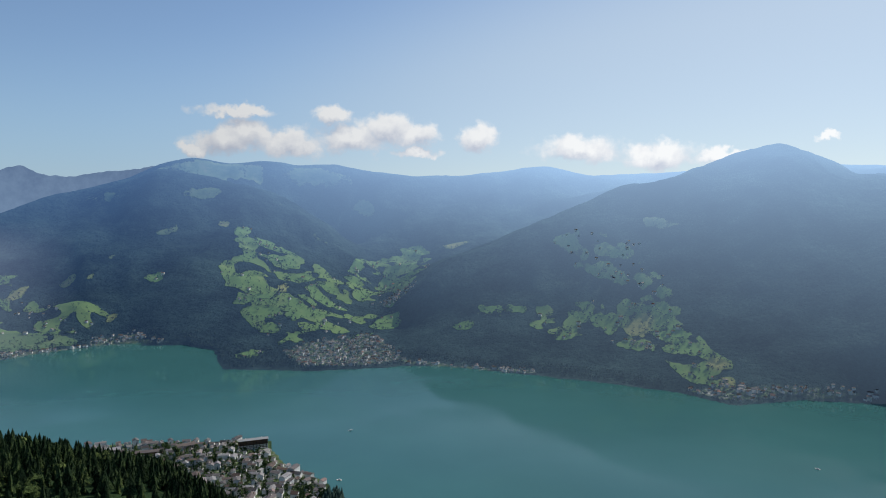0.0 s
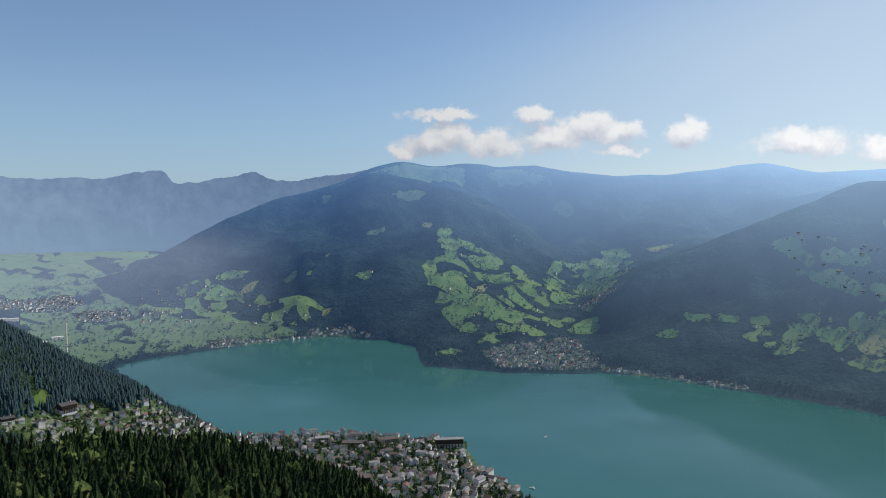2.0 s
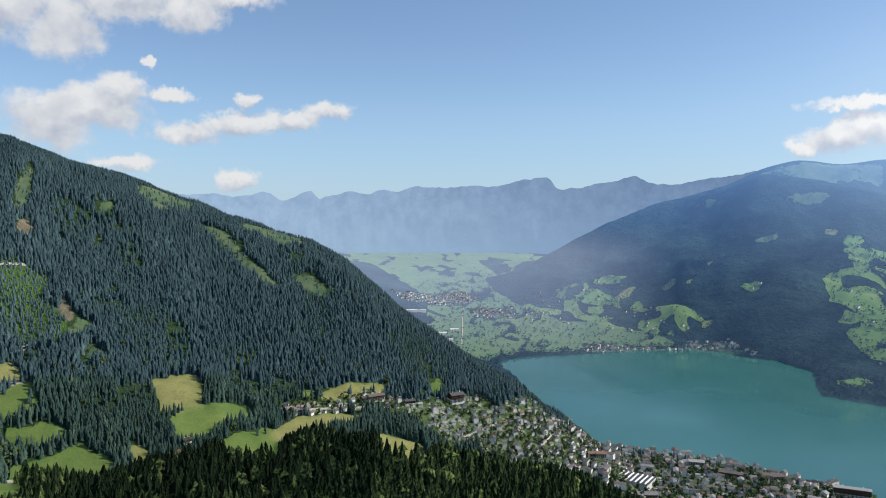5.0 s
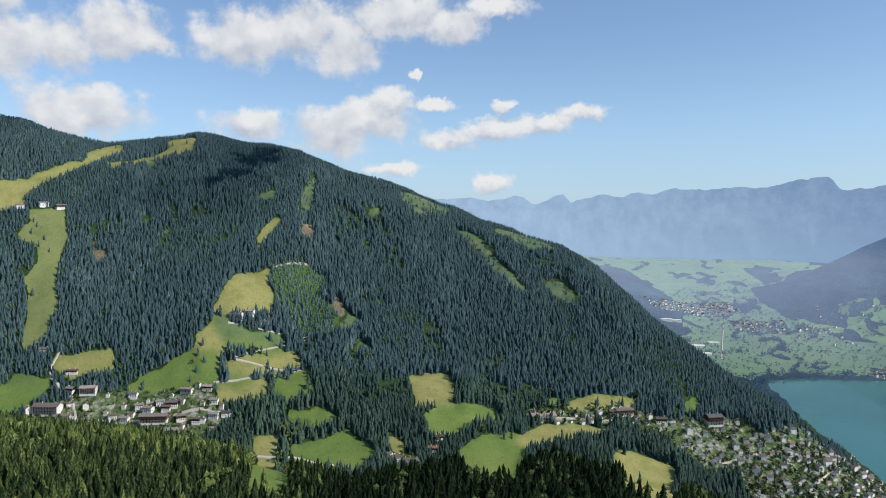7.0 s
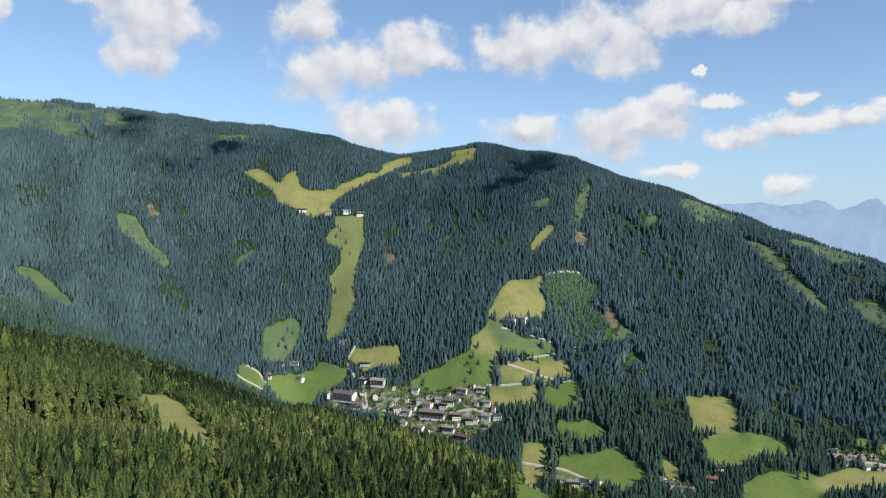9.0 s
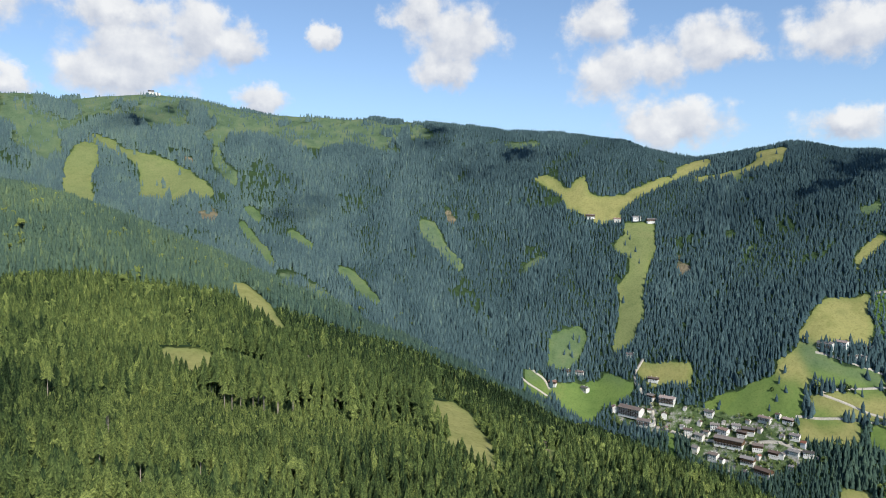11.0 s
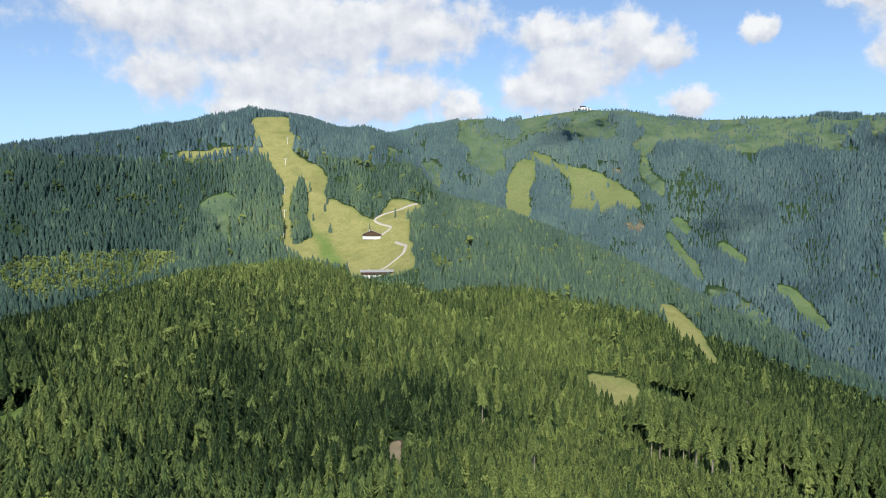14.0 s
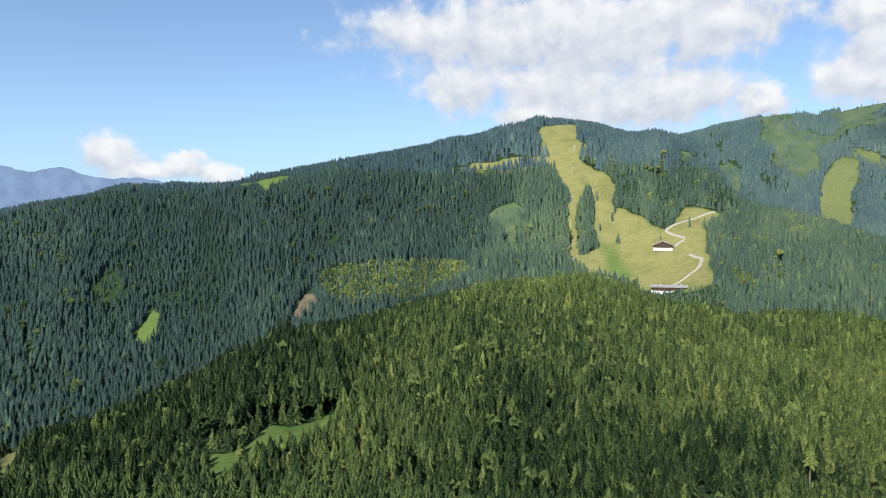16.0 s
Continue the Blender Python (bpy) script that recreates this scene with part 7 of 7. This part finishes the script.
inn(-1625, -150, 14, 10, 7, 70, 'house')
inn(-1600, 374, 13, 9, 7, 70, 'house')
inn(-2085, -209, 20, 11, 8, 112, 'house')
inn(-2073, -135, 16, 11, 8, 112, 'house')
inn(-2070, -83, 18, 11, 8, 112, 'house')
inn(-2065, -44, 22, 11, 8, 112, 'house')
inn(-396, 1487, 52, 11, 19, 23, 'hotel')
inn(-591, 1432, 44, 13, 10, 18, 'hotel')
inn(-497, 1241, 26, 18, 14, 32, 'hotel')
inn(-582, 1221, 24, 14, 11, 55, 'hotel')
inn(-655, 1218, 30, 14, 8, 33, 'hotel')
inn(-803, 1281, 30, 13, 9, 32, 'hotel')
inn(-535, 1477, 34, 16, 9, 40, 'hotel')
inn(-673, 1446, 26, 13, 9, 25, 'hotel')
striped_hall(-709, 1261, 11)
summit_house(-2066, -1695)
lift_pylon(-764, -1366)
lift_pylon(-726, -1295)
lift_pylon(-681, -1205)
lift_pylon(-648, -1137)
lift_pylon(-614, -1068)
lift_pylon(-591, -1007)
hide(-601, -244)
tall_pine(-478, -239)
tall_pine(-471, -226)
tall_pine(-482, -225)
tall_pine(-480, -211)
tall_pine(-482, -208)
tall_pine(-477, -193)
tall_pine(-511, -192)
tall_pine(-525, -161)
tall_pine(-538, -153)
tall_pine(-378, -288)
tall_pine(-369, -235)
tall_pine(-318, -189)
tall_pine(-547, -141)
tall_pine(-552, -127)
tall_pine(-535, -191)
tall_pine(-513, -205)
tall_pine(-487, -255)
tall_pine(-524, -174)
tall_pine(-702, -767)
tall_pine(-698, -750)
tall_pine(-699, -739)
tall_pine(-694, -748)
tall_pine(-363, -228)
tall_pine(-320, -167)
tall_pine(-346, -154)
tall_pine(-464, -227)
tall_pine(-467, -223)
tall_pine(-467, -216)
tall_pine(-471, -209)
tall_pine(-475, -203)
tall_pine(-476, -193)
tall_pine(-481, -184)
tall_pine(-149, -473)
tall_pine(-117, -441)
boat(-190, 1314)
boat(738, 1388)
boat(-208, 1618)
shed(-2096, 2103, 46)
shed(-1991, 2039, 40)
shed(-2111, 2197, 40)
shed(-2432, 2247, 50)
shed(-2429, 2303, 40)
cloud_overhead(-1797, -961, 111)
cloud_overhead(-2252, -542, 200)
cloud_overhead(-2458, -165, 135)
cloud_overhead(-2170, 357, 328)
cloud_overhead(-1895, -1588, 155)
cloud_overhead(-2300, -769, 133)


# ---- the town and the far villages ----
def town_house(variant):
    w, d, h = ((10, 9, 6.5), (14, 10, 8), (12, 11, 9.5), (18, 12, 10), (9, 8, 6), (24, 12, 12))[variant]
    rise = d / 2 * (0.55, 0.42, 0.6, 0.35, 0.7, 0.3)[variant]
    return w, d, h, rise


def build_town():
    rng = random.Random(3)
    shapes = [town_house(k) for k in range(6)]
    walls = [plain_mesh("wall", *gable_walls(w, d, h, r), plaster_mat) for w, d, h, r in shapes]
    roofs = [plain_mesh("roof", *gable_roof(w, d, h, r, 0.9), roof_mat) for w, d, h, r in shapes]
    polys = [p for kind, p in PATCHES if kind == "town"]
    spots = []
    for poly in polys:
        lo, hi = poly.min(0), poly.max(0)
        n = int((hi[0] - lo[0]) * (hi[1] - lo[1]) / 60)
        for _ in range(n):
            x, y = rng.uniform(lo[0], hi[0]), rng.uniform(lo[1], hi[1])
            spots.append((x, y))
    xy = np.array(spots)
    ok = np.zeros(len(xy), bool)
    for poly in polys:
        ok |= inside(xy[:, 0], xy[:, 1], poly)
    ok &= lake_distance(xy[:, 0], xy[:, 1]) > 9
    for cx, cy, clear in KEEP_CLEAR:
        ok &= np.hypot(xy[:, 0] - cx, xy[:, 1] - cy) > clear
    xy = xy[ok]
    taken, cells = [], {}
    for x, y in xy:
        core = x > -900
        gap = rng.uniform(11, 21) if core else rng.uniform(14, 30) if x > -1250 else rng.uniform(22, 42)
        cell = (int(x // 22), int(y // 22))
        near = [q for i in (-1, 0, 1) for j in (-1, 0, 1) for q in cells.get((cell[0] + i, cell[1] + j), ())]
        if all((x - a) ** 2 + (y - b) ** 2 > gap * gap for a, b in near):
            cells.setdefault(cell, []).append((x, y))
            taken.append((x, y))
    zs = height(np.array(taken)[:, 0], np.array(taken)[:, 1])
    rest_v, rest_f, rest_m, count = [], [], [], 0
    for k, ((x, y), z) in enumerate(zip(taken, zs)):
        variant = rng.choice((0, 0, 1, 1, 2, 2, 3, 4, 5) if x > -800 else (0, 0, 1, 4, 4, 2))
        grain = 35 * math.sin(x * 0.006 + y * 0.004)
        turn = grain + rng.choice((0, 90)) + rng.uniform(-9, 9)
        size = rng.uniform(0.55, 1.05)
        if k < 300:
            label = ("pale plastered town house with a weathered gabled roof", "plastered town house with a dark pitched roof", "tall plastered guest house with a steep roof",
                     "broad plastered hotel with a low roof", "small plastered cottage with a steep roof", "long town hotel with rows of storeys")[variant]
            b = tagged(empty("town_house", x, y, z, turn), label, "house", group="houses of the town")
            b.scale = (size, size, size)
            part("wall", walls[variant], b)
            roof = part("roof", roofs[variant], b)
            part("chimney", chimney_mesh, roof, "", (shapes[variant][0] * 0.2, 0.8, shapes[variant][2] + shapes[variant][3]))
        else:
            c, s = math.cos(radians(turn)) * size, math.sin(radians(turn)) * size
            for slot, me in ((0, walls[variant]), (1, roofs[variant])):
                for v in me.vertices:
                    rest_v.append((x + v.co.x * c - v.co.y * s, y + v.co.x * s + v.co.y * c, z + v.co.z * size))
                for p in me.polygons:
                    rest_f.append(tuple(i + count for i in p.vertices))
                    rest_m.append(slot)
                count = len(rest_v)
    return rest_v, rest_f, rest_m, walls, roofs, shapes


def island_tinted(name, stops):
    m, t, b = material(name, 0.85)
    geo = t.nodes.new("ShaderNodeNewGeometry")
    t.links.new(mix_node(t, 0.5, ramp_node(t, geo.outputs["Random Per Island"], stops), ramp_node(t, noise_node(t, 0.3, 4), ((0.3, (0.78, 0.76, 0.74)), (0.7, (1, 1, 1)))), "MULTIPLY"), b.inputs["Base Color"])
    return m


many_walls = island_tinted("plaster_of_many_houses", ((0.0, (0.86, 0.85, 0.83)), (0.5, (0.8, 0.78, 0.73)), (1.0, (0.87, 0.87, 0.86))))
many_roofs = island_tinted("roofing_of_many_houses", ((0.0, (0.055, 0.05, 0.05)), (0.3, (0.17, 0.155, 0.15)), (0.5, (0.12, 0.08, 0.062)), (0.7, (0.27, 0.25, 0.245)), (0.9, (0.3, 0.29, 0.28)), (1.0, (0.24, 0.1, 0.07))))


def many_houses(name, label, v, f, m):
    me = bpy.data.meshes.new(name)
    me.from_pydata(v, [], f)
    me.materials.append(many_walls)
    me.materials.append(many_roofs)
    me.polygons.foreach_set("material_index", m)
    tagged(new(name, me), label, "houses", kind="stuff")


rest_v, rest_f, rest_m, town_walls, town_roofs, town_shapes = build_town()
if rest_v:
    many_houses("town_roofs", "crowded pale houses and roofs of the lakeside town", rest_v, rest_f, rest_m)


def build_villages():
    rng = random.Random(11)
    v, f, m = [], [], []
    for kind, poly in PATCHES:
        if kind != "village":
            continue
        lo, hi = poly.min(0), poly.max(0)
        n = int((hi[0] - lo[0]) * (hi[1] - lo[1]) / 360)
        xy = np.array([(rng.uniform(lo[0], hi[0]), rng.uniform(lo[1], hi[1])) for _ in range(n)])
        xy = xy[inside(xy[:, 0], xy[:, 1], poly)]
        xy = xy[lake_distance(xy[:, 0], xy[:, 1]) > 8]
        if not len(xy):
            continue
        for (x, y), z in zip(xy, height(xy[:, 0], xy[:, 1])):
            k, turn, size = rng.choice((0, 1, 2, 4)), rng.uniform(0, 180), rng.uniform(0.5, 0.95)
            c, s = math.cos(radians(turn)) * size, math.sin(radians(turn)) * size
            for slot, me in ((0, town_walls[k]), (1, town_roofs[k])):
                count = len(v)
                v += [(x + q.co.x * c - q.co.y * s, y + q.co.x * s + q.co.y * c, z + q.co.z * size) for q in me.vertices]
                f += [tuple(i + count for i in p.vertices) for p in me.polygons]
                m += [slot] * len(me.polygons)
    # farms scattered over the far meadows
    farms = []
    for kind, poly in PATCHES:
        if kind in ("grass", "grove") and poly[:, 1].mean() > 1900:
            lo, hi = poly.min(0), poly.max(0)
            tries = [(rng.uniform(lo[0], hi[0]), rng.uniform(lo[1], hi[1])) for _ in range(60 if kind == "grove" else 3)]
            farms += [q for q in tries if inside(np.array([q[0]]), np.array([q[1]]), poly)[0]]
    farms = np.array(farms)
    farms = farms[lake_distance(farms[:, 0], farms[:, 1]) > 15]
    for (x, y), z in zip(farms, height(farms[:, 0], farms[:, 1])):
        k, turn, size = rng.choice((0, 1, 4)), rng.uniform(0, 180), rng.uniform(0.6, 1.0)
        c, s = math.cos(radians(turn)) * size, math.sin(radians(turn)) * size
        for slot, me in ((0, town_walls[k]), (1, town_roofs[k])):
            count = len(v)
            v += [(x + q.co.x * c - q.co.y * s, y + q.co.x * s + q.co.y * c, z + q.co.z * size) for q in me.vertices]
            f += [tuple(i + count for i in p.vertices) for p in me.polygons]
            m += [slot] * len(me.polygons)
    many_houses("village_houses", "small pale houses of villages along the far shore", v, f, m)


build_villages()


def build_road(width, *points):
    """A pale track laid on the ground."""
    p = np.array(points, float)
    fine = []
    for a, b in zip(p[:-1], p[1:]):
        n = max(2, int(np.hypot(*(b - a)) / 4))
        fine += [a + (b - a) * k / n for k in range(n)]
    fine = np.array(fine + [p[-1]])
    for _ in range(3):
        fine[1:-1] = (fine[:-2] + 2 * fine[1:-1] + fine[2:]) / 4
    along = np.gradient(fine, axis=0)
    side = np.stack([-along[:, 1], along[:, 0]], 1) / np.maximum(np.hypot(along[:, 0], along[:, 1]), 1e-6)[:, None]
    left, right = fine + side * width / 2, fine - side * width / 2
    v = []
    for q in (left, right):
        v.append(np.stack([q[:, 0], q[:, 1], height(q[:, 0], q[:, 1]) + 0.7], 1))
    v.append(v[0] - (0, 0, 3))
    v.append(v[1] - (0, 0, 3))
    n = len(fine)
    k = np.arange(n - 1)
    quads = [np.stack([a * n + k, a * n + k + 1, b * n + k + 1, b * n + k], 1) for a, b in ((0, 1), (2, 0), (1, 3))]
    tagged(mesh_object("road", np.concatenate(v), np.concatenate(quads), gravel_mat), "pale gravel track across the meadows", "road", kind="structure")


build_road(4, (-875, -1050), (-840, -1045), (-794, -1037), (-766, -1031), (-775, -983), (-744, -978))
build_road(5, (-752, -940), (-750, -906), (-726, -879), (-670, -862))
build_road(4, (-1606, 294), (-1584, 383), (-1556, 479), (-1554, 427), (-1530, 289), (-1462, 430), (-1494, 249))
build_road(6, (-1172, 840), (-1126, 932), (-1099, 987))
build_road(6, (-1667, -31), (-1644, -48), (-1624, -43), (-1585, -9), (-1526, 2))
build_road(5, (-1616, -277), (-1603, -236), (-1585, -219))
build_road(5, (-1533, -351), (-1587, -304), (-1570, -263), (-1562, -202))
build_road(5, (-1749, 416), (-1753, 473), (-1752, 513))
build_road(5, (-1526, 2), (-1494, 65), (-1473, 138), (-1454, 223), (-1411, 282))
build_road(5, (-1317, 288), (-1273, 363), (-1219, 411))
build_road(8, (-1188, 682), (-1202, 785), (-1172, 840))
build_road(5, (-974, 1070), (-974, 1135), (-971, 1166))
build_road(7, (-881, 1200), (-913, 1293), (-1072, 1574))
build_road(5, (-1918, 2042), (-2276, 2418), (-2536, 2697))


# ---- trees of the far side: hedges and scattered trees ----
def build_far_trees():
    rng = np.random.default_rng(77)
    x, y = rng.uniform(-2900, 1300, 150000), rng.uniform(1700, 3900, 150000)
    b, r = bearing_of(x, y), np.hypot(x, y)
    k = (b > -33) & (b < 58) & (r > line_at(8, b) - 500) & (r < 4300) & (r > 1750)
    x, y, r = x[k], y[k], r[k]
    z = height(x, y)
    k = (z > 1.0) & (lake_distance(x, y) > 2)
    x, y, z, r = x[k], y[k], z[k], r[k]
    cover = land_cover(x, y, z)
    chance = np.where(cover["hedge"] > 0.5, 0.85, np.where(cover["meadow"] > 0.5, 0.06, 0.0))
    near_shore = (z < 14)
    chance = np.where(near_shore & (cover["meadow"] < 0.5), 0.55, chance)
    chance = np.where((lake_distance(x, y) < 80) & (bearing_of(x, y) > 12), np.maximum(chance, 0.4), chance)
    chance = np.where(cover["town"] > 0.5, 0.14, chance)
    k = rng.uniform(0, 1, x.shape) < chance
    x, y, z = x[k], y[k], z[k]
    rows = []
    for kind, poly in PATCHES:
        if kind in ("grass", "dry") and poly[:, 1].mean() > 1900:
            for (ax, ay), (bx, by) in zip(poly, np.roll(poly, -1, 0)):
                n = int(math.hypot(bx - ax, by - ay) / 11)
                for u in rng.uniform(0, 1, n):
                    rows.append((ax + (bx - ax) * u + rng.normal(0, 5), ay + (by - ay) * u + rng.normal(0, 5)))
    rows = np.array(rows)
    x, y = np.concatenate([x, rows[:, 0]]), np.concatenate([y, rows[:, 1]])
    z = height(x, y)
    k = z > 0.8
    x, y, z = x[k], y[k], z[k]
    shapes = [broad_shape(s, 5, 0.34) for s in range(60, 64)]
    tall = rng.uniform(6, 14, len(x))
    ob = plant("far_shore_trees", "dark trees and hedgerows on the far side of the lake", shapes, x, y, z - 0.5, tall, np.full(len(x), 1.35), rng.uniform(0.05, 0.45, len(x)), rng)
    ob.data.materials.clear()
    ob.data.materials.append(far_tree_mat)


far_tree_mat = tree_material("hazed_far_shore_foliage", (0.01, 0.02, 0.018), (0.02, 0.038, 0.03), (0.045, 0.075, 0.045), 0.8, 0.5)
# the same emissive haze is painted onto the far trees
painted_haze(far_tree_mat.node_tree, far_tree_mat.node_tree.nodes["Principled BSDF"])
build_far_trees()


# ---- spruces nearest to the lookout, each a tree of its own ----
def build_near_spruces():
    rng = np.random.default_rng(5)
    crowns, trunks = [], []
    for k in range(6):
        v, f = spruce_shape(11, 12, 200 + k, 0, 0.1, 0.2)
        # lighter tip growth, and painted shade on the inner boughs
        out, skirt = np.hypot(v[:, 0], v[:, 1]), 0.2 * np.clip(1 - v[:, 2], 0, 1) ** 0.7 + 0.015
        tip_shade = np.where(out < 0.03, -0.34, np.where(out < 0.92 * skirt, -0.22, 0.24))
        ob = mesh_object("crown", v, f, needle_mat, False, {"tint": 0.27 + 0.06 * k + tip_shade})
        crowns.append(ob.data)
        bpy.data.objects.remove(ob)
    tv = []
    for k in range(6):
        a = math.pi * k / 3
        tv += [(0.02 * math.cos(a), 0.02 * math.sin(a), -0.05), (0.006 * math.cos(a), 0.006 * math.sin(a), 0.9)]
    trunk = plain_mesh("trunk", tv, [(2 * k, (2 * k + 2) % 12, (2 * k + 3) % 12, 2 * k + 1) for k in range(6)], bark_mat)
    b, r = np.radians(rng.uniform(108.5, 183.5, 6000)), rng.uniform(350, 373, 6000)
    x, y = -np.sin(b) * r, np.cos(b) * r
    cover = land_cover(x, y, height(x, y))
    k = (cover["meadow"] < 0.5) & (cover["bare"] < 0.5)
    x, y = x[k], y[k]
    placed = []
    for px, py in zip(x, y):
        if len(placed) < 300 and all((px - a) ** 2 + (py - c) ** 2 > 27 for a, c in placed):
            placed.append((px, py))
    spots = np.array(placed)
    for (px, py), pz in zip(placed, height(spots[:, 0], spots[:, 1])):
        t = tagged(empty("spruce", px, py, pz - 0.3, rng.uniform(0, 360)), "sunlit green spruce standing on the near slope", "tree", group="spruces of the near slope")
        s = rng.uniform(9, 16)
        t.scale = (s * 1.15, s * 1.15, s)
        part("trunk", trunk, t)
        part("crown", crowns[int(rng.integers(6))], t)


build_near_spruces()
